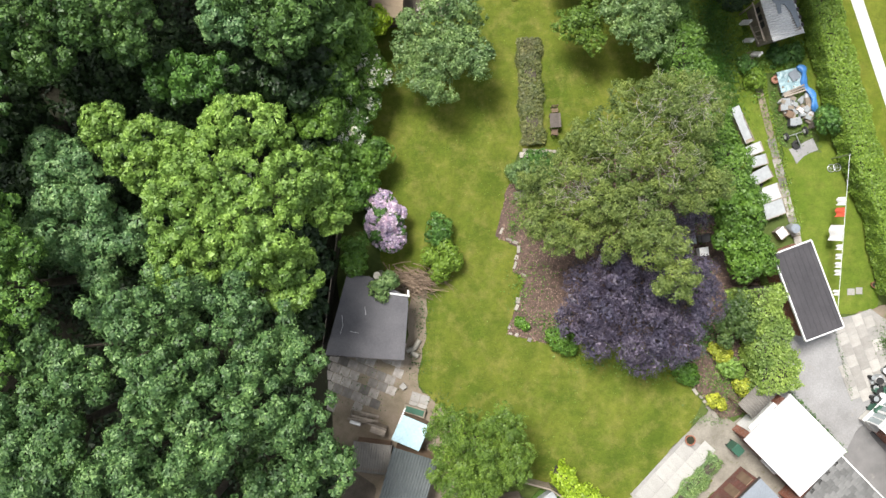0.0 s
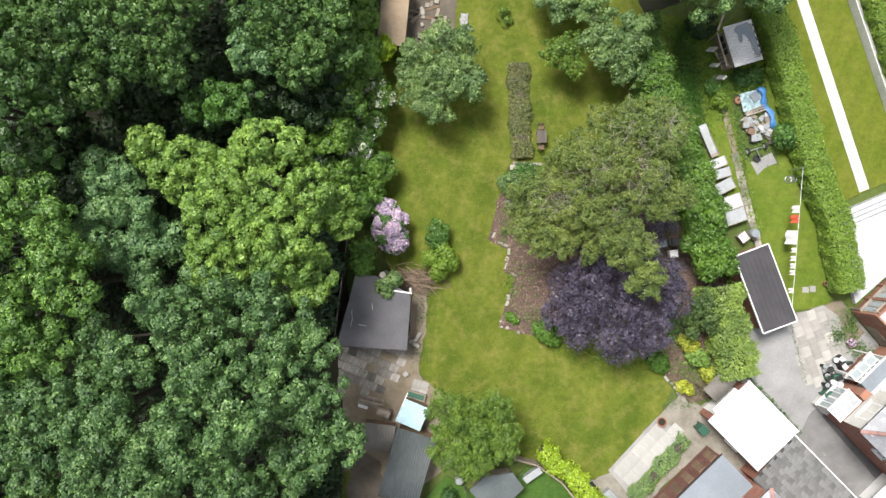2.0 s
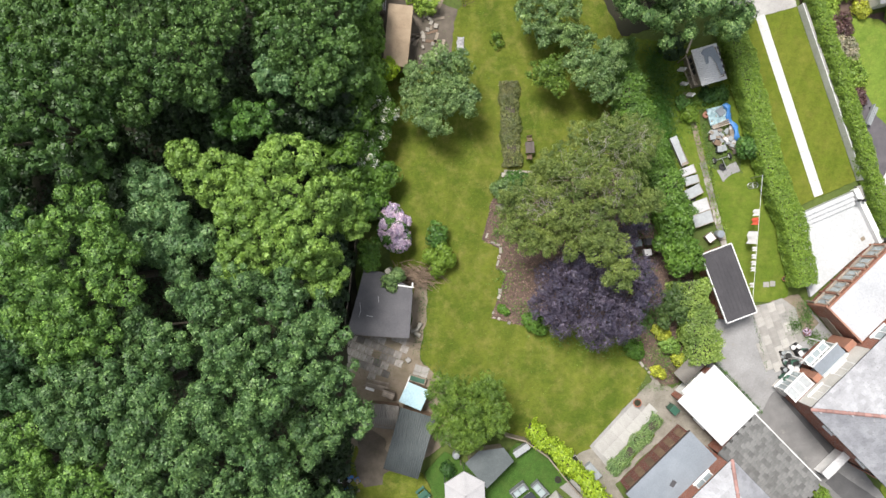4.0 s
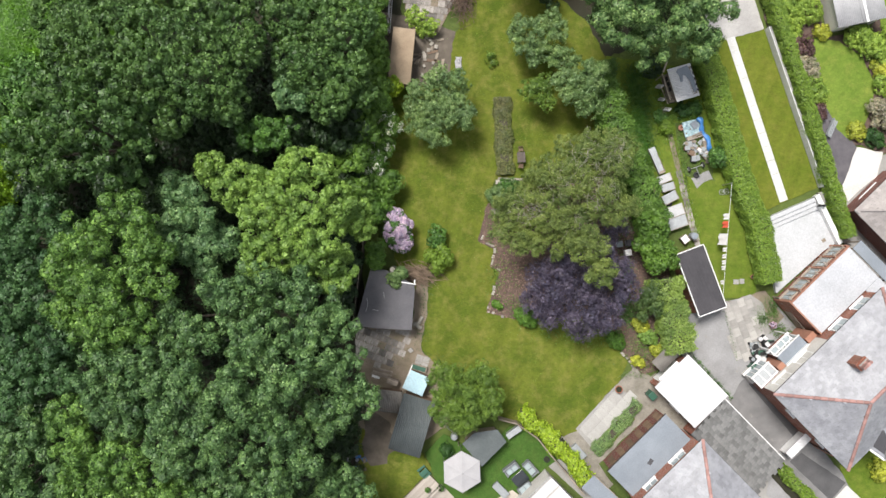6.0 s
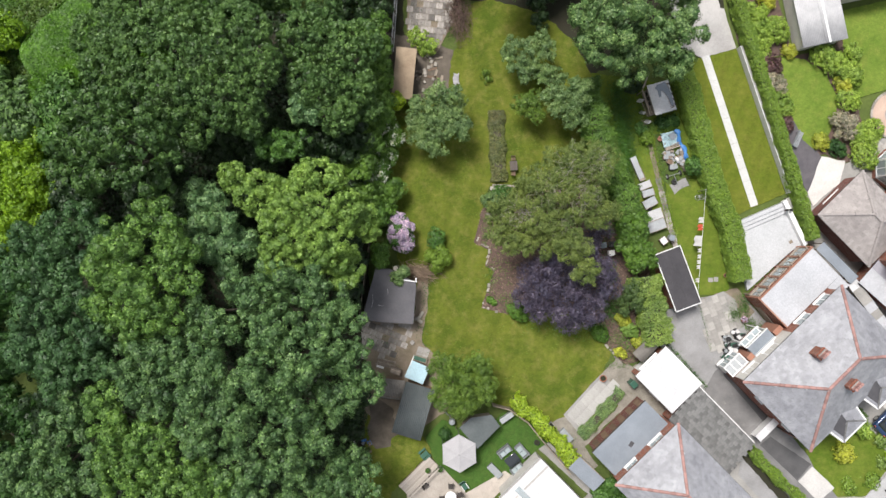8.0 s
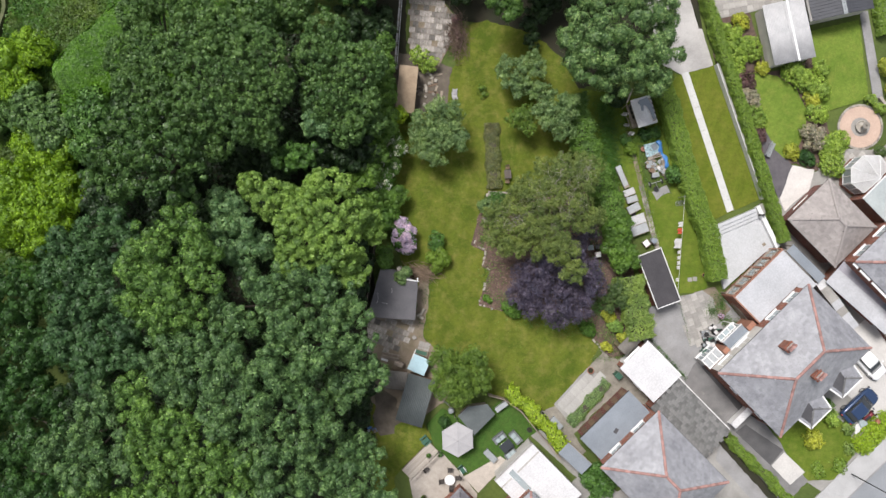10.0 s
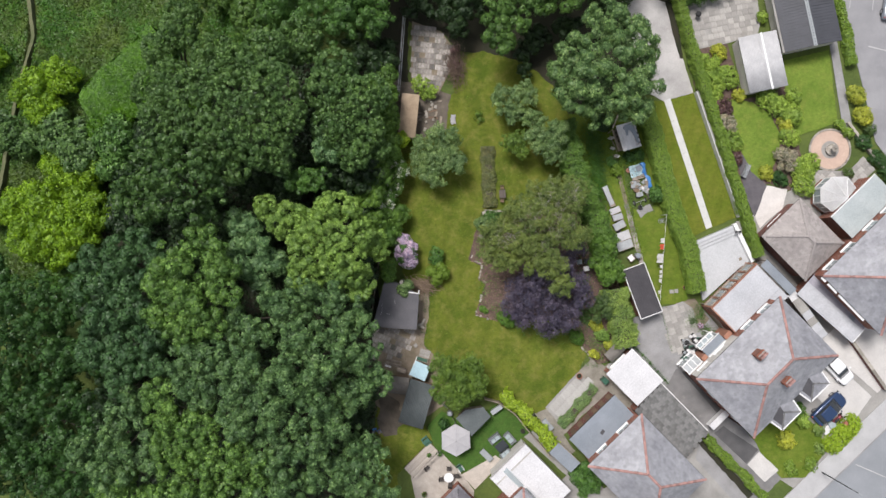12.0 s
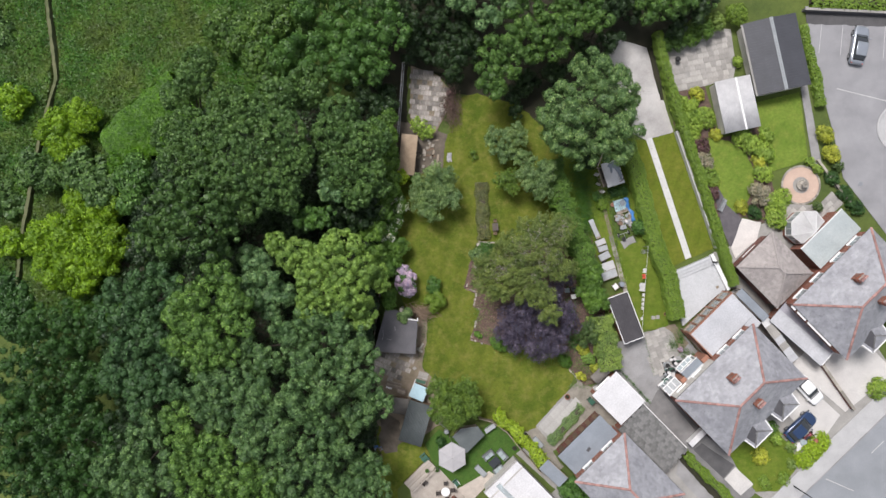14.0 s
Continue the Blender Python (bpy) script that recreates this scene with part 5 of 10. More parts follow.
# Gloom at the garden's head is carried by the near-black leaf colour.
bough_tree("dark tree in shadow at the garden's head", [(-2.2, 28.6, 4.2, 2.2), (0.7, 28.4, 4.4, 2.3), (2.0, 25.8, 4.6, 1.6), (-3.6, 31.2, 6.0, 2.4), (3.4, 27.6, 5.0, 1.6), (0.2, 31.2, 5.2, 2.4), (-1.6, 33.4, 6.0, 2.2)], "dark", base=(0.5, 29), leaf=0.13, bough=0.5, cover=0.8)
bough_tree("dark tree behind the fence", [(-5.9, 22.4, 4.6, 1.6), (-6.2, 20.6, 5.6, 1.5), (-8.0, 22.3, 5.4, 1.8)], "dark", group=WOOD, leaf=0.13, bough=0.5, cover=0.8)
bough_tree("olive-green thicket tree on the far bank", [(-45.6, -7.5, 2.5, 3.9), (-41.9, -6.2, 2.0, 2.9), (-47.5, -11.3, 2.5, 3.9), (-39.5, -9.9, 3.0, 2.9), (-43.2, -3.4, 0.6, 2.2), (-46.6, -3.2, 0.2, 2.1), (-39.6, -3.4, 1.4, 2.2)], "olive", group=WOOD, leaf=0.16, bough=0.55, cover=0.8)
bough_tree("olive-green tree low on the bank", [(-44.7, -15.7, 3.0, 4.2), (-39.3, -14.9, 3.5, 3.5), (-36.3, -17.3, 4.0, 3.2), (-42.1, -19.5, 3.0, 3.8)], "olive", group=WOOD, leaf=0.16, bough=0.55, cover=0.8)
bough_tree("olive-green tree at the bank's foot", [(-47.5, -20.9, 2.5, 3.9), (-42.4, -23.8, 2.5, 3.9), (-36.5, -22.5, 4.0, 3.4), (-50.5, -16, 2.2, 3.4)], "olive", group=WOOD, leaf=0.16, bough=0.55, cover=0.8)
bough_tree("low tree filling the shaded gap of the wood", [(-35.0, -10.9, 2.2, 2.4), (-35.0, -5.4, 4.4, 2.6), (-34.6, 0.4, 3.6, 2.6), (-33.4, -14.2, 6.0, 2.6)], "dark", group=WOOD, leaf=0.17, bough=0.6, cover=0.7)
LIME = "lime green bushes on the bank"
shrub("tall lime green bush on the bank", [(-45.4, 19.7, -1.0, 2.1), (-42.5, 21.1, -1.2, 2.1), (-44.0, 17.4, -1.0, 2.0)], "lime", leaf=0.19, clump=0.4, per=26, group=LIME)
shrub("spreading yellow-green thicket on the bank", [(-44.4, 7.4, -1.0, 2.7), (-45.5, 3.4, -1.2, 2.8), (-42.6, 2.0, -1.4, 2.3), (-42.2, 11.2, -0.9, 2.0), (-47.6, 6.4, -1.6, 2.0), (-42.2, 5.0, -1.0, 2.0)], "lime", leaf=0.19, clump=0.4, per=26, group=LIME)
shrub("tall bright lime green thicket", [(-39.6, 9.4, -0.4, 2.3), (-38.7, 6.6, -0.4, 2.4), (-39.6, 4.0, -0.8, 2.0), (-38.0, 10.8, 0.1, 1.6)], "lime", leaf=0.19, clump=0.4, per=26, group=LIME)
shrub("lime green bush beside the footpath", [(-51.2, 23.3, -2.5, 1.9)], "lime", leaf=0.3, clump=0.5, group=LIME)
shrub("lime green bush by the lower track", [(-51.2, 6.1, -2.0, 1.7)], "lime", leaf=0.3, clump=0.5, group=LIME)
shrub("grey-green bush below the wood", [(-48.0, 14.7, -1.0, 2.1), (-45.9, 14.0, -1.5, 1.7)], "oak", leaf=0.3, clump=0.5)
shrub("dusky green bush by the ivy mound", [(-41.3, 14.5, 0.5, 2.4), (-39.1, 12.5, 1.0, 2.2)], "oak", leaf=0.3, clump=0.5)
shrub("creeper-covered bush at the mound foot", [(-37.2, 15.3, 0.0, 1.5), (-35.0, 15.4, 0.6, 1.5)], "mound", leaf=0.16, clump=0.3, per=24)
shrub("rounded bush at the edge of the meadow", [(-33.8, 13.6, 3.0, 2.2), (-34.8, 11.4, 2.0, 2.0)], "fresh", leaf=0.3, clump=0.5)
for sx, sy, sr in ((-54, 12, 2.6), (-53, 1, 2.4), (-52, -3, 2.8), (-56, 18, 2.4), (-57, 26, 2.8), (-55, 33, 2.6)):
    shrub("rough green scrub bush by the footpath", [(sx, sy, fall(sx, sy) + 1.6, sr), (sx + 1.8, sy - 1.2, fall(sx, sy) + 1.2, sr * 0.7)], "olive" if sy < 5 else "oak", leaf=0.3, clump=0.5, group="scrub on the bank")


def ivy_mound():
    """A thicket wholly overgrown with creeper: a wedge with a straight sharp crest on its open side, sloping back under the oaks."""
    rng = np.random.default_rng(77)
    th = thing("ivy_mound", "smooth bright green hump of creeper over an old thicket", "creeper", (-39.9, 18.4, -4.6))
    along, back = np.array((0.825, 0.565, 0.0)), np.array((0.565, -0.825, 0.0))
    n = 62000
    u = 12.0 * rng.uniform(0, 1, n) ** 0.75
    v = rng.uniform(0, 1, n) * (2.4 + 0.72 * u)
    crest = 4.3 + 0.26 * u - 1.6 * np.exp(-u * 1.6)
    z = crest - 0.055 * v ** 2 + 0.12 * np.sin(u * 1.7 + v) + 0.1 * np.sin(v * 2.3 - u) + rng.normal(0, 0.05, n)
    round_tip = 0.9 * np.exp(-u * 1.1)
    pos = along * u[:, None] + back * (v + round_tip)[:, None] + np.array((0, 0, 1.0)) * z[:, None]
    nor = back * (0.11 * v)[:, None] + np.array((0, 0, 1.0))
    pieces = [leaf_blades(rng, pos, nor, 0.2, 0.3)]
    m = 16000
    u = 12.0 * rng.uniform(0, 1, m) ** 0.75
    k = rng.uniform(0, 1, m)
    pos = along * u[:, None] + back * (0.9 * np.exp(-u * 1.1) - 0.8 * k)[:, None] + np.array((0, 0, 1.0)) * ((4.3 + 0.26 * u - 1.6 * np.exp(-u * 1.6)) * (1 - k ** 1.6))[:, None]
    pieces.append(leaf_blades(rng, pos, np.tile(np.array((-0.5, 0.75, 0.5)), (m, 1)), 0.22, 0.35))
    v_ = rng.uniform(0, 1, 6000)
    pos = np.stack([-0.1 + 2.2 * v_ * 0.565, -2.2 * v_ * 0.825, rng.uniform(0.2, 2.8, 6000)], axis=1)
    pieces.append(leaf_blades(rng, pos, np.tile(np.array((-0.8, -0.4, 0.5)), (6000, 1)), 0.22, 0.35))
    mesh_object("creeper", leaf_mesh("creeper", np.concatenate(pieces)), LEAF["mound"], th)
    bm = bmesh.new()
    for i in range(5):
        p = along * (1.5 + 2.4 * i) + back * (1.2 + 0.5 * i)
        add_rod(bm, (p[0], p[1], 0), (p[0] + 0.4, p[1] - 0.2, 3.6 + 0.3 * i), 0.15, 0.06, 7)
    part("trunk", bm, BARK, th)


ivy_mound()


def meadow():
    """Tall tufts of grass and weeds all over the open bank."""
    rng = np.random.default_rng(5)
    n = 230000
    x, y = rng.uniform(-62, -14, n), rng.uniform(-4, 44, n)
    ok = (x < -34) | (y > 20)
    line = ((-48.0, 41), (-47.5, 35), (-46.4, 26.1), (-48.2, 20.0), (-50.4, 8), (-51.4, -1.1), (-57, -4.4))
    for (x0, y0), (x1, y1) in zip(line, line[1:]):
        k = np.clip(((x - x0) * (x1 - x0) + (y - y0) * (y1 - y0)) / ((x1 - x0) ** 2 + (y1 - y0) ** 2), 0, 1)
        ok &= np.hypot(x - x0 - k * (x1 - x0), y - y0 - k * (y1 - y0)) > 0.5
    x, y = x[ok], y[ok]
    lump = np.sin(x * 0.9) * np.sin(y * 0.8) + np.sin(x * 0.37 + y * 0.5)
    z = np.array([fall(a, b) + 0.35 * max(0, noise.noise((a * 0.13, b * 0.13, 0))) for a, b in zip(x, y)]) + 0.32 + 0.18 * lump
    nor = np.tile(np.array((0.0, 0.0, 1.0)), (len(x), 1))
    v = leaf_blades(rng, np.stack([x, y, z], axis=1), nor, 0.24, 0.6)
    ob = mesh_object("meadow_growth", leaf_mesh("meadow_growth", v), LEAF["meadow"])
    tagged(ob, "knee-high weeds and tussocks on the open bank", "weeds", kind="stuff")


meadow()

# Gap plants whose near-black leaf colour holds the shade between the crowns.
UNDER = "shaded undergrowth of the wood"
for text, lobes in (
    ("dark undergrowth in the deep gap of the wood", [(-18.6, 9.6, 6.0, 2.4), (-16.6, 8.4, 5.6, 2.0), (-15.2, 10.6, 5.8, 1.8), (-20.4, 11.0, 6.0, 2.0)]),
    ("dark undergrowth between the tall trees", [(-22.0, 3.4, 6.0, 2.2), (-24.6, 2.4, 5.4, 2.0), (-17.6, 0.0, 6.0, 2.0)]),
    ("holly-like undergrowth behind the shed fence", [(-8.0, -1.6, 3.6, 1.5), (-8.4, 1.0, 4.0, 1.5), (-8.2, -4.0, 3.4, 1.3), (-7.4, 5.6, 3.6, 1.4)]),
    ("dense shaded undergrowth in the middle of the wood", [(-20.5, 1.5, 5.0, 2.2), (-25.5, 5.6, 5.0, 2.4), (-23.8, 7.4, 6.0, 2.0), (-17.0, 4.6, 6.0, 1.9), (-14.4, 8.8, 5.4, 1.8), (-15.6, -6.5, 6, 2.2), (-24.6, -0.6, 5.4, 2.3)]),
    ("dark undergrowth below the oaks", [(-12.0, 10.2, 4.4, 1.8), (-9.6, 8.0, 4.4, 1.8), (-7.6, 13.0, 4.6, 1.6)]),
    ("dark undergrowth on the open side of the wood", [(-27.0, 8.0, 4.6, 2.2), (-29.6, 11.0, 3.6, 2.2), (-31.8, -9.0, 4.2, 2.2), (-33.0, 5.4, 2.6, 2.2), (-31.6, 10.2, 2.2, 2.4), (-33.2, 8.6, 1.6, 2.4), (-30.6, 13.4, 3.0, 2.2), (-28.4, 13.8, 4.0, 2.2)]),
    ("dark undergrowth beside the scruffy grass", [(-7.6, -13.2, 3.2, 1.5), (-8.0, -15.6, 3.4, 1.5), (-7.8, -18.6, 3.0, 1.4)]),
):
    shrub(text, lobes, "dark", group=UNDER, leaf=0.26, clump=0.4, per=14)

# ---------------------------------------------------------------- garden trees
tree("spreading apple tree with grey-green leaves on the lawn's edge", [(0.2, 11.3, 5.0, 1.9), (-1.4, 12.2, 4.6, 1.5), (1.6, 10.9, 4.5, 1.4), (-0.5, 9.9, 4.3, 1.5), (0.6, 13.2, 4.8, 1.8), (-1.6, 10.6, 4.0, 1.2)], "apple", leaf=0.115, clump=0.28, per=38, loose=0.62, shell=0.3)
tree("small apple tree by the dark trees", [(7.2, 17.4, 4.2, 1.6), (8.9, 17.9, 4.4, 1.5), (7.9, 16.0, 3.8, 1.2)], "apple", leaf=0.115, clump=0.28, per=38, loose=0.62, shell=0.3)
tree("apple tree beside the hedge", [(11.2, 12.9, 5.2, 1.6), (10.0, 13.4, 4.8, 1.2), (12.0, 13.9, 5.6, 1.4), (11.8, 11.7, 4.6, 1.1), (9.9, 14.9, 5.0, 1.3)], "apple", leaf=0.115, clump=0.28, per=38, loose=0.62, shell=0.3)
tree("small yellow-green fruit tree", [(8.2, 13.0, 3.8, 1.15), (7.4, 13.1, 3.2, 0.9), (8.6, 12.1, 3.4, 0.8), (9.0, 13.6, 3.6, 0.8)], "round", leaf=0.13, clump=0.28, per=32, loose=0.62, shell=0.3)
bough_tree("large grey-green broadleaf tree shading the garden's head", [(15.6, 18.9, 11.5, 3.7), (13.3, 20.0, 10.0, 2.6), (18.6, 21.9, 10.5, 2.8), (16.3, 23.1, 10.5, 2.8), (18.7, 17.4, 10.0, 2.9), (13.3, 17.7, 9.0, 2.0), (15.8, 16.5, 9.5, 2.4)], "head", leaf=0.13, bough=0.62, cover=0.85, ragged=0.24, pack=1.3)
bough_tree("fresh green tree among darker ones", [(6.3, 25.4, 8.5, 1.75), (5.7, 23.5, 7.8, 1.5), (7.5, 27.0, 9.0, 1.7), (7.6, 24.7, 7.8, 1.3), (6.6, 22.4, 7.0, 1.1)], "lush", leaf=0.13, bough=0.48, cover=0.85)
bough_tree("bushy olive-green tree at the garden's head", [(10.2, 28.6, 9.0, 2.2), (13.2, 29.2, 9.0, 2.3), (16.4, 30.0, 8.8, 2.0), (10.2, 26.3, 8.2, 1.5), (13.2, 26.9, 7.8, 1.4), (9.0, 31.4, 9.2, 2.2), (13.5, 33, 9, 3.0)], "lush", leaf=0.13, bough=0.48, cover=0.8)
bough_tree("grey-green tree over the shaded corner", [(5.6, 30.4, 8.2, 1.5), (6.8, 32.4, 8.6, 2.2), (3.2, 32.8, 8.0, 2.2)], "blue", leaf=0.13, bough=0.5, cover=0.8)
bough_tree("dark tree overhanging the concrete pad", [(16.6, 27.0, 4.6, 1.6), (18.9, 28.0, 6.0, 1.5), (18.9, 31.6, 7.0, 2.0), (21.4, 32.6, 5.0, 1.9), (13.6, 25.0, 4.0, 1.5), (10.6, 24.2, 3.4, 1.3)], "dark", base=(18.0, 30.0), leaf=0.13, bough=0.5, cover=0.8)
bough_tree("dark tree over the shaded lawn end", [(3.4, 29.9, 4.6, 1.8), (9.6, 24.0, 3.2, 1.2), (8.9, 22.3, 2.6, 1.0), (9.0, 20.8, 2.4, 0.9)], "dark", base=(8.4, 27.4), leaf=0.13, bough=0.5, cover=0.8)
bough_tree("bushy olive-green tree beyond the gardens", [(23.9, 31.9, 7.0, 1.9), (26.6, 32.6, 7.0, 2.0), (25.0, 34.8, 8.0, 2.4), (29.5, 34.6, 6.0, 2.4)], "lush", base=(26, 34), leaf=0.14, bough=0.5, cover=0.8)
bough_tree("dark tree beyond the gardens", [(27.2, 30.6, 3.6, 1.3), (29.4, 32.4, 5.0, 1.7), (3, 35.5, 8, 3.2), (17.5, 36, 8, 3.6)], "dark", base=(20, 36), leaf=0.14, bough=0.55, cover=0.7)
tree("olive-yellow tree with bare pale twigs showing in its crown", [(11.1, 7.0, 9.2, 2.4), (13.0, 7.3, 8.5, 1.8), (9.2, 5.3, 8.5, 2.0), (7.1, 3.3, 7.5, 2.2), (5.9, 1.3, 7.0, 1.6), (11.8, 4.4, 8.8, 2.1), (13.4, 3.3, 8.0, 1.6), (8.7, 2.7, 8.0, 1.5), (11.0, 0.5, 8.5, 1.6), (12.2, -1.5, 8.0, 1.25), (7.0, 0.6, 7.0, 1.2), (10.3, 2.2, 7.4, 1.7), (9.3, 0.9, 6.6, 1.4), (7.4, 5.4, 6.0, 1.5), (5.2, 3.2, 4.5, 1.2)], "olive2", base=(10.5, 3.6), leaf=0.09, clump=0.3, per=62, fill=1.15, loose=0.7, shell=0.25, bark=PALE_BARK, reach=0.6, twigs=2, girth=0.17, bare=380)
tree("purple-leaved plum tree spreading over the bed", [(8.7, -2.8, 5.5, 2.1), (10.8, -4.0, 6.0, 2.4), (13.4, -4.4, 5.5, 1.9), (14.1, -2.0, 5.0, 1.5), (11.7, -5.6, 4.8, 1.7), (8.8, -5.0, 4.5, 1.3), (13.0, 0.3, 5.0, 1.2), (15.2, -3.0, 4.4, 1.0), (9.4, -1.0, 5.0, 1.5), (11.2, -1.4, 5.2, 1.6), (7.6, -3.9, 4.2, 1.2), (12.6, -1.6, 5.0, 1.4), (13.6, 1.7, 4.6, 0.9), (15.0, -1.1, 3.8, 0.75), (14.9, 1.9, 3.2, 0.7)], "purple", base=(11.0, -3.4), leaf=0.13, clump=0.34, per=34, fill=1.35, loose=0.8, shell=0.2, narrow=0.45)
tree("round-headed yellowish green tree beside the sheds", [(1.9, -11.0, 5.8, 2.2), (0.5, -10.4, 5.0, 1.5), (3.4, -10.2, 5.0, 1.3), (3.7, -12.0, 5.0, 1.5), (0.5, -12.3, 5.2, 1.5), (2.1, -13.0, 5.0, 1.6)], "round", leaf=0.085, clump=0.26, per=60, fill=1.5, loose=0.6, shell=0.35)
tree("dark clipped conifer at the bed's corner", [(17.3, -4.3, 3.2, 1.4), (17.7, -3.2, 2.7, 0.9)], "conifer", leaf=0.11, clump=0.22, name="conifer", category="conifer")

# hedges
hedge("tall loose laurel hedge between two gardens", [(13.0, 15.2), (13.7, 12.4), (14.3, 10.4), (15.25, 8.0), (16.5, 5.2), (17.65, 2.4)], 2.0, 3.4, "laurel", leaf=0.12, density=280, wobble=0.24)
shrub("bulging laurel at the garage", [(17.15, 2.1, 3.8, 1.4), (18.0, -0.3, 3.6, 1.45), (17.1, 0.7, 3.4, 1.2)], "laurel", leaf=0.16, clump=0.3)
hedge("pale green shrub hedge by the garage", [(18.7, -2.4), (19.1, -4.6), (19.6, -6.4), (20.0, -8.2)], 2.3, 2.9, "laurel_pale", leaf=0.12, density=250, wobble=0.2, round_top=1.4)
GARDEN_HEDGE = "clipped hedges between the gardens"
hedge("dense clipped green hedge along the narrow lawn", [(21.75, 17.6), (22.85, 14.4), (25.25, 5.5), (26.65, 2.1), (27.6, -2.5)], 1.65, 2.1, "hedge", leaf=0.105, density=340, group=GARDEN_HEDGE)
hedge("bright clipped hedge beside the striped lawn", [(25.4, 30.0), (26.2, 26.4), (28.0, 20.4), (30.0, 14.4), (32.0, 8.0), (34.15, 1.3)], 0.9, 1.9, "hedge", leaf=0.105, density=340, group=GARDEN_HEDGE)
hedge("lime green privet hedge on a wooden fence", [(6.9, -13.6), (8.9, -15.3), (12.0, -18.6), (12.3, -19.4)], 0.95, 1.6, "privet", leaf=0.14, wobble=0.22)
hedge("low flowering border hedge across the lawn", [(5.3, 12.9), (5.4, 10), (5.55, 6.6)], 1.4, 0.4, "low_border", leaf=0.1, density=560, wobble=0.1)
hedge("low weedy strip of plants beside the slab path", [(13.3, -17.1), (15.0, -15.2), (16.9, -13.0)], 1.0, 0.42, "apple", leaf=0.08, density=620, wobble=0.13, name="plant_strip", round_top=0.4)
shrub("rounded clipped lime green hedge by the front drive", [(42.6 + 0.5 * i, -19.05 + 0.53 * i, 1.25, 1.0) for i in range(5)], "hedge_far", name="hedge", category="hedge", leaf=0.11, clump=0.16, per=22, flat=1.0)
hedge("green shrub hedge beside the drive", [(28.9, -18.4), (30.6, -20.2), (32.9, -22.4), (34.9, -24.6)], 0.8, 1.1, "hedge", leaf=0.12, density=260, wobble=0.12)
hedge("low hedge round the car park", [(42.4, 31.0), (42.9, 28.6), (43.9, 25.4), (44.5, 22.0)], 0.9, 1.1, "hedge", leaf=0.15)
hedge("grassy verge hedge behind the car park", [(43.5, 34.4), (70, 33.2)], 2.4, 1.0, "hedge", leaf=0.2, density=60)

# shrubs of the main garden
EDGE = "shrubs along the wood's edge"
for lobes, key, fl, text in (
    ([(-3.9, 13.4, 3.0, 0.7)], "hedge_far", None, "small yellow-green shrub by the brown shed"),
    ([(-4.2, 10.3, 3.6, 1.1), (-4.8, 11.4, 3.6, 0.9)], "laurel", "white", "climbing rose with white flowers"),
    ([(-4.9, 8.6, 3.2, 1.2), (-5.3, 9.6, 2.9, 1.0)], "laurel", "white", "green shrub with scattered white flowers"),
    ([(-5.7, 6.9, 3.5, 1.1), (-5.2, 7.4, 3.0, 0.9)], "shrub", "white", "bright shrub dotted with white blossom"),
    ([(-4.6, 5.4, 3.0, 1.4), (-5.6, 5.0, 2.6, 1.1)], "laurel", None, "dense green laurel beside the lawn"),
    ([(-5.6, 3.4, 3.6, 1.2), (-4.9, 3.7, 2.5, 1.0)], "shrub", None, "green shrub behind the rhododendron"),
    ([(-5.8, 19.6, 5.5, 1.4), (-5.7, 17.6, 5.8, 1.5), (-5.3, 15.8, 5.2, 1.2)], "laurel", None, "leafy shrub between the fence and the brown shed"),
    ([(-5.6, 14.2, 5.6, 1.5), (-5.3, 12.4, 5.0, 1.4), (-6.4, 11.0, 5.5, 1.5)], "laurel", None, "tall green shrub behind the climbing rose"),
    ([(-6.5, 9.2, 5.6, 1.6), (-6.9, 7.4, 5.6, 1.4), (-6.6, 4.8, 4.4, 1.2)], "laurel", None, "shaded shrub below the oaks"),
    ([(-5.2, 0.0, 3.0, 0.75), (-5.3, -0.8, 2.9, 0.65)], "shrub", None, "bright green shrub above the shed"),
):
    shrub(text, lobes, key, group=EDGE, flowers=fl, flower_fill=0.16, leaf=0.14)
shrub("rhododendron covered in lilac blossom", [(-3.5, 1.6, 2.6, 1.15), (-3.7, 2.6, 2.3, 0.8), (-3.2, 0.8, 2.2, 0.85)], "fresh", flowers="rhodo", flower_share=0.9, flower_fill=3.6, leaf=0.17, name="rhododendron")
shrub("small dark green shrub on the lawn", [(-0.3, 1.2, 1.5, 0.8)], "fresh", leaf=0.14)
shrub("round bright green shrub on the lawn", [(-0.1, -0.7, 1.7, 1.15)], "hedge", leaf=0.12, per=40)
BED = "plants of the mulched bed"
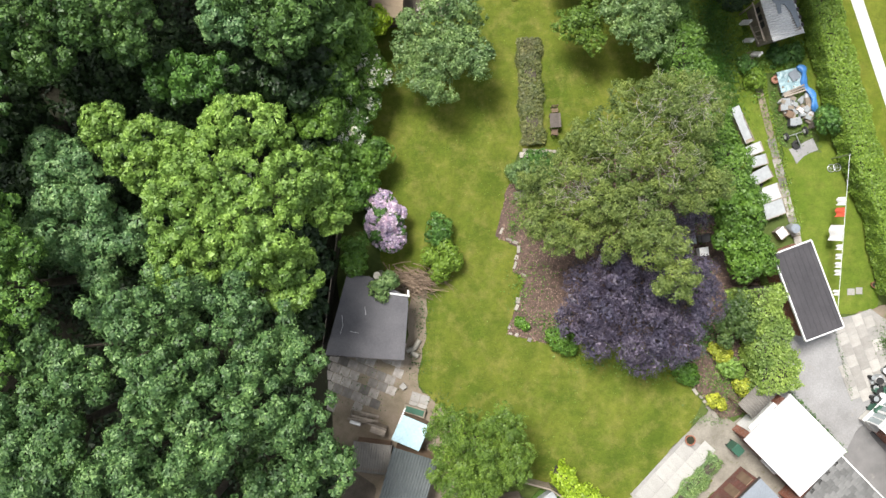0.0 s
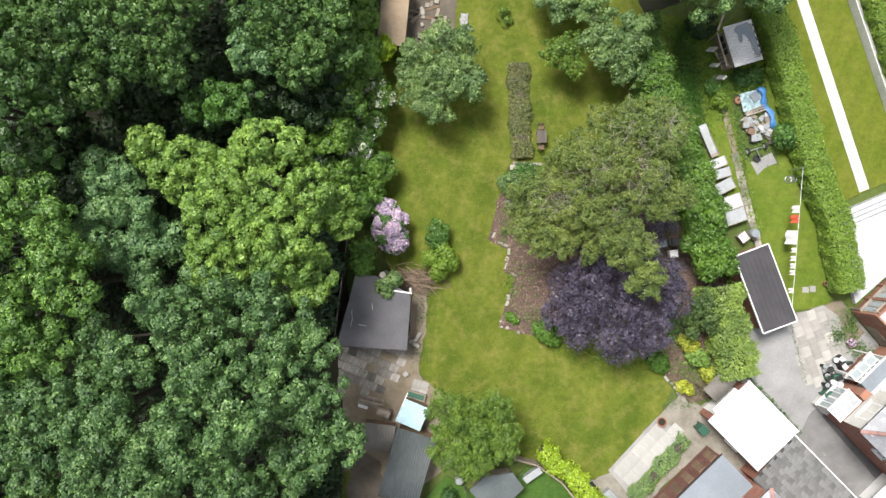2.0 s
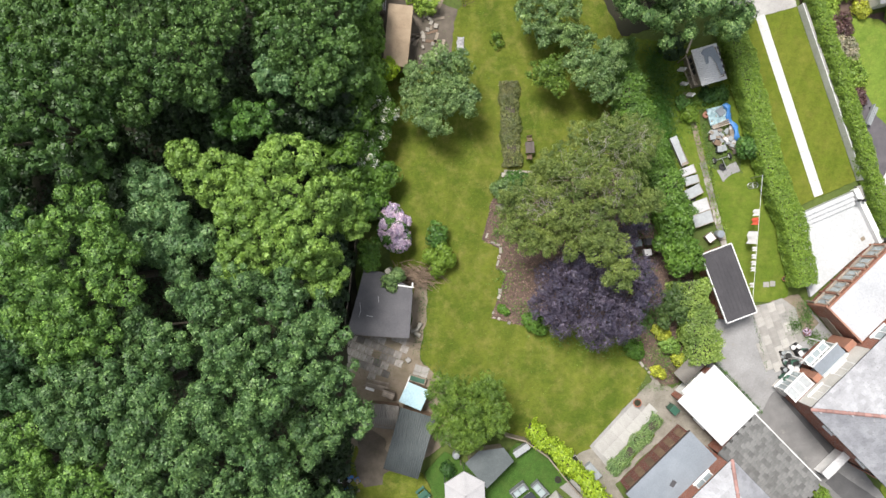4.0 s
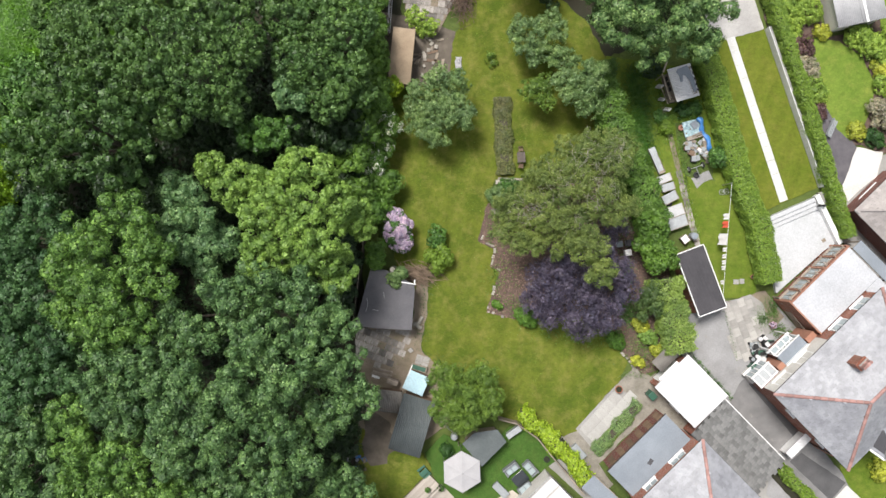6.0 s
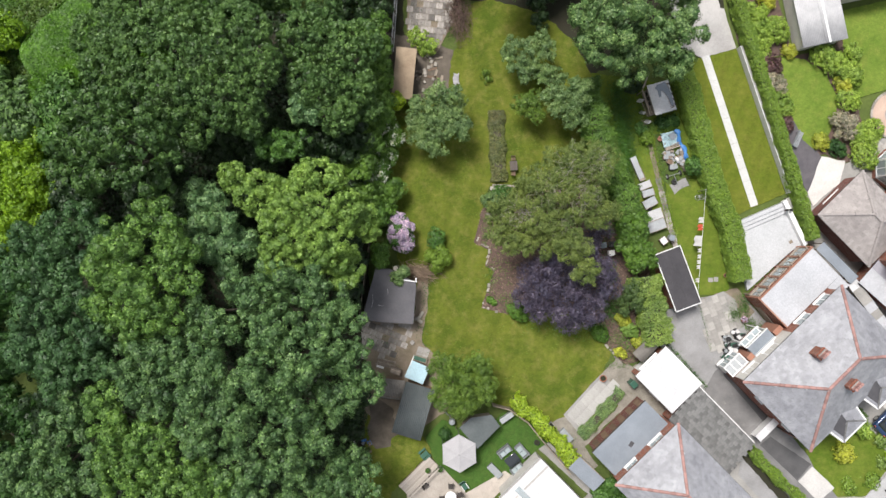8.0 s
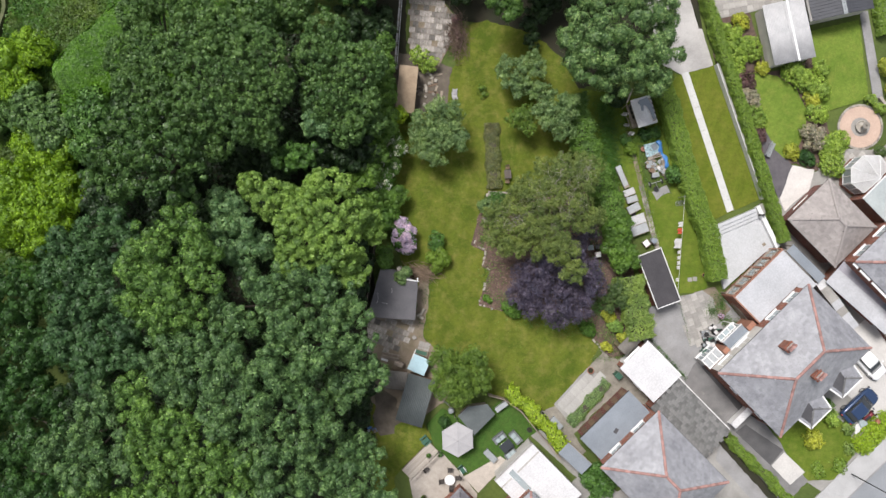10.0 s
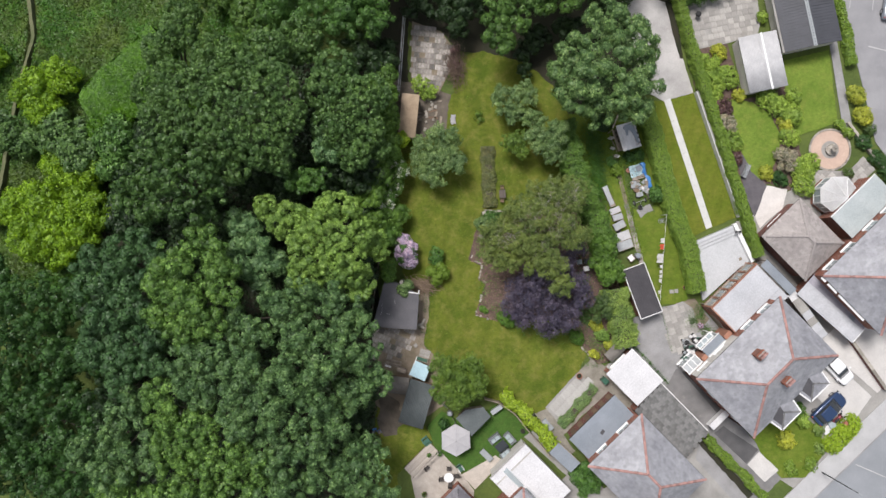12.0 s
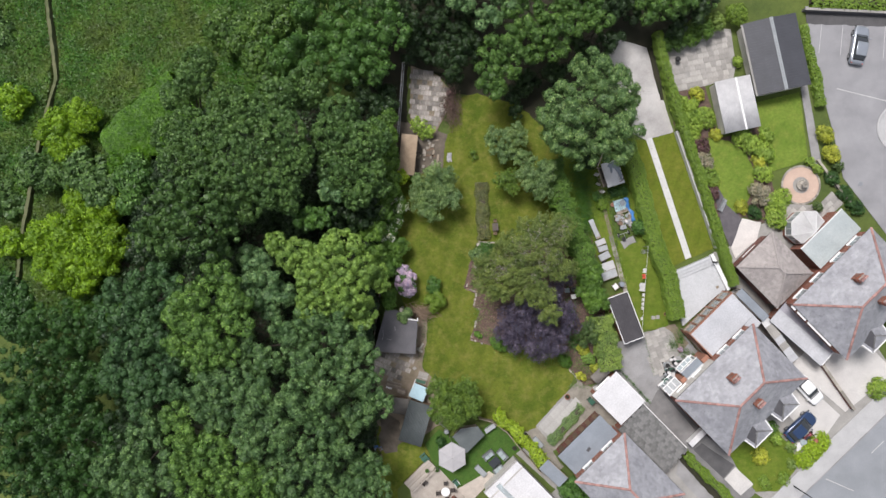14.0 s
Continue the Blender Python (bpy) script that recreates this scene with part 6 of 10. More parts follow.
for x, y, t, r, key, text in (
    (7.3, -5.6, 1.2, 0.85, "shrub", "bright green shrub under the plum tree"), (14.9, -7.6, 1.0, 0.7, "shrub", "green perennial at the bed's edge"),
    (17.0, -6.3, 1.2, 0.6, "gold", "golden-leaved shrub in the bed"), (17.6, -7.2, 1.2, 0.7, "light", "yellow-green shrub in the bed"), (18.5, -8.5, 1.0, 0.6, "gold", "golden shrub near the garage"),
    (16.8, -9.4, 0.8, 0.5, "gold", "small golden shrub at the bed's tip"), (5.0, 4.5, 1.5, 0.95, "apple", "grey-green shrub at the lawn's edge"), (6.0, 5.2, 1.5, 0.95, "fresh", "leafy shrub beside the border hedge"),
    (4.9, -4.6, 0.4, 0.35, "shrub", "small weed in the mulch"), (13.2, 13.9, 3.2, 1.3, "laurel", "laurel bush by the hedge end"),
):
    shrub(text, [(x, y, t, r * 0.85), (x + 0.55 * r, y - 0.45 * r, t * 0.75, r * 0.55), (x - 0.6 * r, y + 0.3 * r, t * 0.7, r * 0.5)], key, group=BED, leaf=0.1, clump=0.18, per=30)
shrub("ivy-like climber on the shed roof", [(-3.8, -2.2, 2.7, 0.42), (-3.2, -1.9, 2.55, 0.45), (-3.6, -2.7, 2.55, 0.3)], "apple", name="climber", category="climber", leaf=0.18, clump=0.26, flat=0.6)
shrub("shrub in the corner of the paved yard", [(-1.9, 19.5, 1.6, 0.9), (-0.8, 18.9, 1.3, 0.7), (-1.3, 18.6, 1.0, 0.6)], "border", leaf=0.14, fill=1.0)
shrub("brown twiggy bush beside the paving", [(1.8, 21.8, 0.9, 0.8), (1.6, 23.4, 0.9, 0.7)], "maroon", leaf=0.1, fill=0.3)
shrub("small shrub on the lawn", [(4.2, 16.4, 0.7, 0.4), (4.5, 15.9, 0.45, 0.28)], "round", leaf=0.12, fill=0.6)

# shrubs of the other gardens
BORDER = "border shrubs of the far gardens"
for x, y, t, r, key, text in (
    (28.7, 21.6, 1.6, 1.2, "border", "feathery yellow-green border shrub"), (29.4, 20.0, 1.4, 1.0, "border", "yellow-green shrub in the border"), (31.1, 20.6, 1.3, 0.9, "border", "green shrub in the border bed"), (30.2, 23.3, 1.0, 0.6, "gold", "golden ball-shaped shrub in the border"),
    (30.6, 17.4, 1.2, 0.8, "maroon", "maroon-leaved shrub beside the hedge"), (31.0, 15.6, 1.2, 0.8, "pinkish", "shrub with faded pink flowers"), (31.6, 13.8, 1.1, 0.9, "border", "round green shrub in the border"), (29.6, 18.6, 1.1, 0.7, "border", "green plant in the border bed"),
    (36.5, 17.4, 1.4, 0.9, "border", "spiky yellow-green plant by the lawn"), (35.4, 18.2, 1.4, 0.9, "border", "palm-like green plant by the shed"), (37.3, 15.5, 1.0, 0.6, "gold", "small golden shrub in the border"), (37.9, 16.6, 1.3, 0.9, "border", "light green shrub by the lawn"),
    (37.8, 14.1, 1.2, 0.8, "border", "green shrub by the round paving"), (37.5, 11.7, 1.4, 1.0, "pinkish", "flowering shrub with pale pink heads"), (39.1, 10.6, 1.5, 1.0, "border", "light green spreading shrub"), (39.3, 8.9, 1.4, 0.9, "border", "green shrub by the paving"),
    (40.2, 11.4, 1.0, 0.7, "border", "low shrub beside the round paving"), (43.3, 15.4, 0.8, 0.38, "border", "small shrub by the path"), (44.2, 14.6, 0.8, 0.4, "border", "small round shrub by the path"), (44.2, 10.2, 0.9, 0.4, "conifer", "dark small conifer by the paving"),
    (44.9, 18.6, 1.4, 0.7, "gold", "golden yellow shrub by the car park"), (45.7, 16.3, 1.4, 0.75, "gold", "clipped golden shrub by the wall"), (32.0, 31.4, 2.2, 0.8, "laurel_pale", "bright green shrub behind the far patio"), (30.6, 30.6, 2.2, 0.9, "laurel", "green shrub behind the far patio"), (29.0, 29.9, 2.0, 0.9, "laurel", "dark green shrub behind the far patio"), (27.5, 29.2, 2.0, 0.8, "scrub", "dark green shrub beside the far patio"), (26.2, 29.0, 1.8, 0.7, "scrub", "dull green shrub at the hedge end"),
    (34.4, 32.2, 2.3, 0.9, "hedge", "green shrub behind the dark shed"), (34.9, 27.0, 0.9, 0.4, "border", "small plant beside the paving"), (32.4, 18.6, 0.8, 0.5, "gold", "yellow flower clump in the border"),
    (35.4, 10.2, 0.8, 0.6, "gold", "yellow plant by the white paving"), (38.3, 18.6, 0.9, 0.6, "border", "plant below the pale shed"), (36.9, 9.6, 0.8, 0.6, "olive", "brownish shrub by the paving"), (31.9, 11.9, 1.0, 0.6, "maroon", "dark-leaved shrub by the chippings"),
    (45.9, 13.6, 0.9, 0.6, "olive", "shrub on the bank by the wall"), (47.4, 11.8, 0.9, 0.7, "olive", "dull green shrub on the verge"), (48.6, 10.2, 0.9, 0.7, "olive", "dull green shrub on the verge"), (46.6, 15.0, 0.8, 0.5, "conifer", "small dark plant on the verge"),
):
    shrub(text, [(x, y, t, r * 1.15), (x + 0.5 * r, y - 0.6 * r, t * 0.85, r * 0.75), (x - 0.6 * r, y + 0.4 * r, t * 0.8, r * 0.7)], key, group=BORDER, leaf=0.11, clump=0.22, per=30)
for x, y, t, r, key, text in (
    (37.45, -18.6, 1.3, 0.88, "gold", "round clipped golden shrub on the front lawn"), (41.1, -17.6, 0.7, 0.55, "laurel_pale", "pale feathery plant beside the drive"), (39.3, -16.4, 1.3, 0.7, "border", "spiky yellow-green plant by the lawn"), (38.6, -15.3, 1.3, 0.7, "shrub", "green shrub under the bay"), (51.1, -10.8, 1.5, 1.1, "border", "yellow-green shrub on the forecourt"),
    (38.2, -21.9, 0.4, 0.9, "hedge", "low ground cover at the lawn edge"), (40.2, -21.4, 0.45, 0.9, "hedge", "low ground cover by the pavement"), (41.3, -19.6, 0.5, 0.6, "laurel_pale", "pale low plants beside the hedge"), (15.9, -22.7, 2.2, 1.7, "fresh", "green shrub beside the passage"), 
    (0.6, -16.9, 0.8, 0.5, "olive", "plant by the gazebo"), (19.2, 10.4, 0.8, 0.5, "hedge", "shrub by the garden path"), (20.6, 11.9, 0.7, 0.6, "olive", "weeds below the old shed"), (21.6, 12.2, 0.6, 0.6, "fresh", "nettles behind the clutter heap"), (18.7, 11.4, 0.6, 0.5, "fresh", "weeds beside the garden path"), (17.8, 15.6, 1.6, 0.9, "dark", "dark shrub behind the old shed"), (23.4, 7.9, 1.8, 0.8, "fresh", "shrub spilling out of the hedge"),
):
    shrub(text, [(x, y, t, r)], key, group="small shrubs of the yards", leaf=0.14, clump=0.24)


def weeds(label, spots, leaf_key, size=0.09, seed=0):
    """Low weeds and grass scattered round places: x, y, spread along x, spread along y, how many."""
    rng = np.random.default_rng(seed)
    pos = np.concatenate([np.stack([rng.normal(x, sx, n), rng.normal(y, sy, n), 0.03 + np.abs(rng.normal(0, 0.09, n))], axis=1) for x, y, sx, sy, n in spots])
    nor = np.tile(np.array((0.0, 0.0, 1.0)), (len(pos), 1))
    ob = mesh_object("weeds", leaf_mesh("weeds", leaf_blades(rng, pos, nor, size, 0.8)), LEAF[leaf_key])
    return tagged(ob, label, "weeds", kind="stuff")


weeds("weeds and grass along the garage wall and yard joints", [(21.3 + 0.27 * i, -8.6 - 0.3 * i, 0.1, 0.1, 60 if i % 3 else 160) for i in range(14)] + [(24.2 + 0.12 * i, -4.9 - 0.45 * i, 0.04, 0.2, 16) for i in range(10)] + [(27.3, -5.2, 0.3, 0.4, 160), (27.9, -4.4, 0.3, 0.3, 200)], "fresh", 0.065, 1)
weeds("weeds spreading over the ground below the old shed", [(20.4, 11.6, 0.7, 0.45, 700), (21.6, 11.5, 0.5, 0.4, 400), (19.3, 10.6, 0.25, 0.9, 260), (20.6, 9.2, 0.25, 0.9, 220), (22.2, 7.8, 0.35, 0.9, 260), (20.9, 7.2, 0.3, 0.8, 160), (18.6, 13.2, 0.35, 0.7, 300)], "laurel", 0.11, 2)
weeds("rough grass growing over the path edges", [(18.9 + 0.31 * i, 11.9 - 1.15 * i, 0.1, 0.4, 60) for i in range(10)] + [(19.3 + 0.3 * i, 11.9 - 1.15 * i, 0.1, 0.4, 60) for i in range(10)], "hedge", 0.09, 3)
weeds("long dark grass between the hedge and the garden path", [(17.6 - 0.12 * i, 7.0 + 1.0 * i, 0.6, 0.5, 1500) for i in range(9)], "meadow", 0.085, 8)
# The dark leaf colour gives the patio's shade as well as the moss.
weeds("moss and weeds between the shaded flags", [(-1.2, 25.0, 1.2, 1.0, 420), (-2.4, 22.0, 0.4, 1.6, 300), (0.6, 23.4, 0.6, 0.9, 260), (-0.6, 20.2, 0.8, 0.8, 160)], "dark", 0.07, 9)
weeds("weeds among the slabs and concrete beside the lawn", [(15.6 + 0.36 * i, -10.7 + 0.1 * (i % 3), 0.2, 0.16, 60) for i in range(6)] + [(13.6, -17.0, 0.4, 0.4, 120), (16.4, -13.2, 0.4, 0.4, 120), (12.6, -17.4, 0.5, 0.3, 90)], "apple", 0.06, 4)
weeds("weeds and moss on the trodden earth by the sheds", [(-1.3, -4.2, 0.25, 1.0, 260), (-1.6, -7.2, 0.3, 0.7, 160), (-5.2, -8.9, 1.2, 0.9, 200), (-0.2, -9.6, 0.5, 0.5, 160), (-2.6, -14.2, 0.5, 0.8, 160), (-0.9, -2.2, 0.5, 0.5, 200)], "olive", 0.08, 5)
weeds("weeds and moss at the foot of the rear extension", [(27.6, -5.9, 0.35, 0.3, 420), (28.4, -5.3, 0.3, 0.4, 420), (28.9, -6.7, 0.35, 0.35, 360), (29.8, -7.0, 0.3, 0.2, 160), (28.5, -4.4, 0.3, 0.4, 260)], "scrub", 0.1, 21)
weeds("weeds coming up through the bark mulch", [(4.8, -3.2, 0.5, 1.0, 160), (6.0, -1.8, 0.9, 0.7, 200), (16.4, -8.2, 0.9, 0.6, 260), (14.2, -7.8, 1.4, 0.3, 240), (9.6, -7.0, 1.4, 0.3, 260), (5.6, 1.8, 0.8, 1.0, 300), (17.6, -9.6, 0.5, 0.5, 160), (17.4, -8.2, 0.5, 0.5, 520), (18.6, -9.2, 0.4, 0.4, 300), (4.4, 1.6, 0.25, 0.7, 260), (4.9, -2.4, 0.25, 0.9, 180), (6.5, -4.7, 0.5, 0.4, 320)], "laurel", 0.1, 6)
weeds("ground-covering perennials below the hedge and the plum tree", [(16.1, -5.3, 0.5, 0.7, 1100), (15.6, -2.0, 0.5, 0.9, 900), (15.6, 2.6, 0.5, 0.9, 800), (14.4, -7.0, 0.6, 0.3, 420)], "fresh", 0.12, 10)
weeds("daisies and longer grass in the lawn", [(2.6, 3.0, 3.2, 5.0, 900), (4.6, -9.6, 3.6, 2.2, 700), (8.4, 8.8, 2.2, 2.0, 500), (3.0, 15.0, 3.0, 3.0, 500)], "round", 0.06, 7)


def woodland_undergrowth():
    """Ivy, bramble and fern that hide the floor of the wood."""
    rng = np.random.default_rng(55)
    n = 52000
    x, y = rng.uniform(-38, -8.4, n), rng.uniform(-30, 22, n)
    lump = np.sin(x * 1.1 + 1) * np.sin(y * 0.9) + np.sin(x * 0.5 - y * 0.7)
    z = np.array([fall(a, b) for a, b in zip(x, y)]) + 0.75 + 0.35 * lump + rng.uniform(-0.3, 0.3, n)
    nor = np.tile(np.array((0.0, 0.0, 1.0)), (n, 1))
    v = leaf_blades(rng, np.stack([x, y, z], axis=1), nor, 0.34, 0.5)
    # This near-black leaf colour darkens the floor as deep shade would.
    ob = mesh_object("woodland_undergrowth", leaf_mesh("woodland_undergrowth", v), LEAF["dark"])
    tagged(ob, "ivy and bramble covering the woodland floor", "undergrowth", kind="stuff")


woodland_undergrowth()

# ---------------------------------------------------------------- houses
def wheel_disc(r, w, at):
    """A wheel on a crosswise axle: a tyre with rounded shoulders."""
    bm = lathe([(r * 0.5, -w / 2), (r * 0.92, -w / 2), (r, -w / 4), (r, w / 4), (r * 0.92, w / 2), (r * 0.5, w / 2)], seg=18)
    bmesh.ops.transform(bm, matrix=pose(*at, 90), verts=bm.verts[:])
    return bm


def window(parent, at, turn, w, h, frame_material=None, bars=1):
    """A white window on a wall face: frame with a mullion, pane and sill."""
    fm = frame_material or WHITE
    bm = bmesh.new()
    for x in (-w / 2, w / 2):
        add_box(bm, (0.08, 0.09, h), (x, 0, 0))
    for z in (-0.04, h - 0.04):
        add_box(bm, (w + 0.08, 0.1, 0.08), (0, 0, z))
    for i in range(bars):
        add_box(bm, (0.06, 0.085, h), (-w / 2 + w * (i + 1) / (bars + 1), 0, 0))
    win = part("window", bm, fm, parent, at=pose(*at, 0, 0, turn))
    part("pane", box((w, 0.02, h)), GLASS, win)
    part("sill", box((w + 0.2, 0.2, 0.06), (0, -0.06, -0.1)), fm, win)
    return win


def stack(parent, at, w=0.95, d=0.6, height=2.2, pots=3):
    bm = box((w, d, height))
    add_box(bm, (w + 0.14, d + 0.14, 0.16), (0, 0, height - 0.3))
    ch = part("chimney", bm, BRICK, parent, "red brick chimney stack", pose(*at))
    for i in range(pots):
        x = (i - (pots - 1) / 2) * w / pots
        part("chimney_pot", lathe([(0.13, 0), (0.15, 0.05), (0.12, 0.12), (0.105, 0.45), (0.13, 0.5), (0.09, 0.5)], (x, 0, height), 10), TERRACOTTA, ch, "terracotta chimney pot")
    part("flaunching", box((w * 0.92, d * 0.9, 0.06), (0, 0, height)), CONCRETE, ch)
    return ch


def hip_house(label, at, turn, length, depth, eave, rise, slate=None, ridge=None, wall=None, course=0.3, slate_w=0.36, category="house", name="house", over=0.3):
    """Brick walls under a hipped roof of overlapping slates, with half-round ridge and hip tiles, fascia and gutters."""
    th = thing(name, label, category, (at[0], at[1], 0), turn)
    slate, ridge, wall = slate or SLATE, ridge or TERRACOTTA, wall or BRICK
    lx, ly = length / 2, depth / 2
    part("wall", prism([(-lx + over, -ly + over), (lx - over, -ly + over), (lx - over, ly - over), (-lx + over, ly - over)], 0, eave - 0.02), wall, th)
    c = [(-lx, -ly, eave), (lx, -ly, eave), (lx, ly, eave), (-lx, ly, eave)]
    top = eave + rise
    if length >= depth:
        r0, r1 = (-(lx - ly), 0, top), (lx - ly, 0, top)
        faces = [(c[0], c[1], r1, r0), (c[1], c[2], r1), (c[2], c[3], r0, r1), (c[3], c[0], r0)]
        hips = [(r0, r1), (c[0], r0), (c[3], r0), (c[1], r1), (c[2], r1)]
    else:
        r0, r1 = (0, -(ly - lx), top), (0, ly - lx, top)
        faces = [(c[0], c[1], r0), (c[1], c[2], r1, r0), (c[2], c[3], r1), (c[3], c[0], r0, r1)]
        hips = [(r0, r1), (c[0], r0), (c[1], r0), (c[2], r1), (c[3], r1)]
    hips = [h for h in hips if (Vector(h[0]) - Vector(h[1])).length > 0.3]
    bm = bmesh.new()
    made = {}
    for p in c + [r0, r1]:
        if p not in made:
            made[p] = bm.verts.new(p)
    for f in faces:
        bm.faces.new([made[p] for p in dict.fromkeys(f)])
    low = [bm.verts.new((x, y, eave - 0.12)) for x, y, z in c]
    for i in range(4):
        bm.faces.new((low[i], low[(i + 1) % 4], made[c[(i + 1) % 4]], made[c[i]]))
    bm.faces.new(low[::-1])
    roof = part("roof", bm, DARK_FELT, th)
    slates("slate_covering", faces, course, slate_w, slate, roof)
    ridge_tiles("ridge_tile", hips, ridge, roof)
    for a, b in zip(c, c[1:] + c[:1]):
        d = (Vector(b) - Vector(a)).normalized() * 0.02
        part("gutter", rod(Vector(a) + d + Vector((0, 0, -0.06)), Vector(b) - d + Vector((0, 0, -0.06)), 0.06, seg=8), BLACK, th)
    return th


def bay(parent, x, y, w, out, eave, rise):
    """A two-storey bay on the front: wall, windows, and a small hipped roof with a white verge."""
    b = part("bay_wall", prism([(x - w / 2, y), (x - w / 2 + 0.35, y - out), (x + w / 2 - 0.35, y - out), (x + w / 2, y)], 0, eave - 0.02), RENDER_WALL, parent)
    o = 0.22
    p = [(x - w / 2 - o, y + 0.2, eave), (x - w / 2 + 0.35 - o, y - out - o, eave), (x + w / 2 - 0.35 + o, y - out - o, eave), (x + w / 2 + o, y + 0.2, eave)]
    apex, back = (x, y - out * 0.25, eave + rise), (x, y + 1.6, eave + rise)
    f = [(p[0], p[1], apex, back), (p[1], p[2], apex), (p[2], p[3], back, apex)]
    bm = bmesh.new()
    for q in f:
        bm.faces.new([bm.verts.new(v) for v in q])
    rf = part("bay_roof", bm, DARK_FELT, parent)
    slates("slate_covering", f, 0.24, 0.3, SLATE, rf)
    ridge_tiles("bay_ridge", [(p[1], apex), (p[2], apex)], SLATE_PALE, rf, 0.07)
    for q in (p[0], p[3]):
        part("verge", rod((q[0], q[1], q[2] + 0.06), (back[0] * 0.6 + q[0] * 0.4, back[1] * 0.6 + q[1] * 0.4, back[2] * 0.6 + q[2] * 0.4 + 0.06), 0.06, seg=6), WHITE, rf, "white painted verge")
    bm = bmesh.new()
    for a, c in zip(p, p[1:]):
        add_rod(bm, (a[0], a[1], eave - 0.02), (c[0], c[1], eave - 0.02), 0.1, seg=6)
    part("bay_fascia", bm, WHITE, parent)
    for z in (0.9, 3.3):
        window(parent, (x, y - out - 0.02, z), 0, w - 1.0, 1.3, bars=2)


house = hip_house("pair of red brick houses under a hipped blue slate roof", (33.3, -10.0), 44.5, 11.9, 8.35, 5.2, 2.9)
for bx in (-2.0, 2.1):
    bay(house, bx, -3.85, 2.9, 1.6, 5.1, 0.6)
stack(house, (-0.05, 2.3, 5.9), 0.85, 0.5, 2.0, 4)
stack(house, (-0.1, -1.2, 6.4), 0.85, 0.5, 2.0, 4)
for wx, wz in ((-4.3, 3.3), (-1.9, 3.3), (1.9, 3.5), (4.3, 3.5)):
    window(house, (wx, 3.9, wz), 180, 1.3, 1.2)
for wx in (-4.6, -2.8):
    window(house, (wx, 3.9, 0.9), 180, 1.1, 1.25)
for wy in (-2.2, 1.2):
    window(house, (-5.67, wy, 3.3), -90, 0.8, 1.1)
part("back_door", box((0.9, 0.08, 2.0), (-1.0, 3.9, 0.02)), WHITE, house, "white back door")
part("side_pipe", rod((-5.72, -3.2, 0.05), (-5.72, -3.2, 5.0), 0.05), BLACK, house, "black downpipe")
part("rendered_wall", box((5.9, 0.06, 2.5), (-2.7, 3.89, 2.6)), RENDER_WALL, house, "pale rendered upper wall")

lean = thing("lean_to", "white-framed lean-to with a grey flat roof", "lean-to", (33.3, -10.0, 0), 44.5)
part("wall", prism([(-3.05, 3.95), (-0.65, 3.95), (-0.65, 4.88), (-3.05, 4.88)], 0, 0.8), BRICK, lean)
part("roof", box((2.5, 0.98, 0.12), (-1.85, 4.46, 2.5)), GREY_FELT, lean)
part("upstand", box((2.5, 0.1, 0.3), (-1.85, 3.99, 2.62)), WHITE, lean, "white upstand against the house")
part("fascia", box((2.6, 0.06, 0.2), (-1.85, 4.98, 2.43)), WHITE, lean)
for i in range(3):
    window(lean, (-2.65 + i * 0.8, 4.9, 0.85), 180, 0.74, 1.5)
part("glazed_canopy", box((2.0, 0.55, 0.05), (-2.1, 5.3, 2.1), 0, -6), GLASS, lean, "glazed canopy")
for i in range(4):
    part("canopy_bar", box((0.09, 0.62, 0.08), (-3.08 + 0.65 * i, 5.3, 2.12), 0, -6), WHITE, lean)
for y in (5.04, 5.58):
    part("canopy_rail", box((2.1, 0.09, 0.08), (-2.1, y, 2.14 if y < 5.3 else 2.08)), WHITE, lean)
for x in (-3.05, -1.13):
    part("canopy_post", box((0.08, 0.08, 2.05), (x, 5.58, 0)), WHITE, lean)
for x, w in ((-3.45, 0.62), (-0.05, 0.9)):
    part("brick_pier", box((w, 0.5, 2.75), (x, 4.22, 0)), ORANGE_BRICK, lean, "orange brick pier")
glazed = thing("glazed_porch", "white-framed glazed back porch behind the house", "porch", (33.3, -10.0, 0), 44.5)
part("wall", prism([(-5.75, 3.95), (-3.9, 3.95), (-3.9, 4.95), (-5.75, 4.95)], 0, 0.75), RENDER_WALL, glazed)
part("roof", box((1.95, 1.12, 0.05), (-4.83, 4.5, 2.28), 0, -7), POLY, glazed, "translucent roof sheet")
for i in range(4):
    part("roof_bar", box((0.09, 1.14, 0.09), (-5.76 + 0.62 * i, 4.5, 2.3), 0, -7), WHITE, glazed)
for y, z in ((3.98, 2.37), (5.02, 2.25)):
    part("roof_rail", box((2.0, 0.13, 0.1), (-4.83, y, z)), WHITE, glazed)
for i in range(2):
    window(glazed, (-5.28 + i * 0.92, 4.97, 0.8), 180, 0.86, 1.4)

ext = thing("rear_extension", "single-storey brick rear extension with a white flat roof", "extension", (33.3, -10.0, 0), 44.5)
part("wall", prism([(0.6, 3.95), (7.2, 3.95), (7.2, 7.5), (0.6, 7.5)], 0, 3.0), BRICK, ext)
part("side_wall", prism([(5.68, 2.75), (7.2, 2.75), (7.2, 3.94), (5.68, 3.94)], 0, 3.0), BRICK, ext)
part("roof", box((6.5, 3.4, 0.1), (3.9, 5.72, 3.02)), FLAT_WHITE, ext, "white coated flat roof")
part("side_roof", box((1.5, 1.2, 0.1), (6.42, 3.4, 3.02)), FLAT_WHITE, ext, "white coated flat roof")
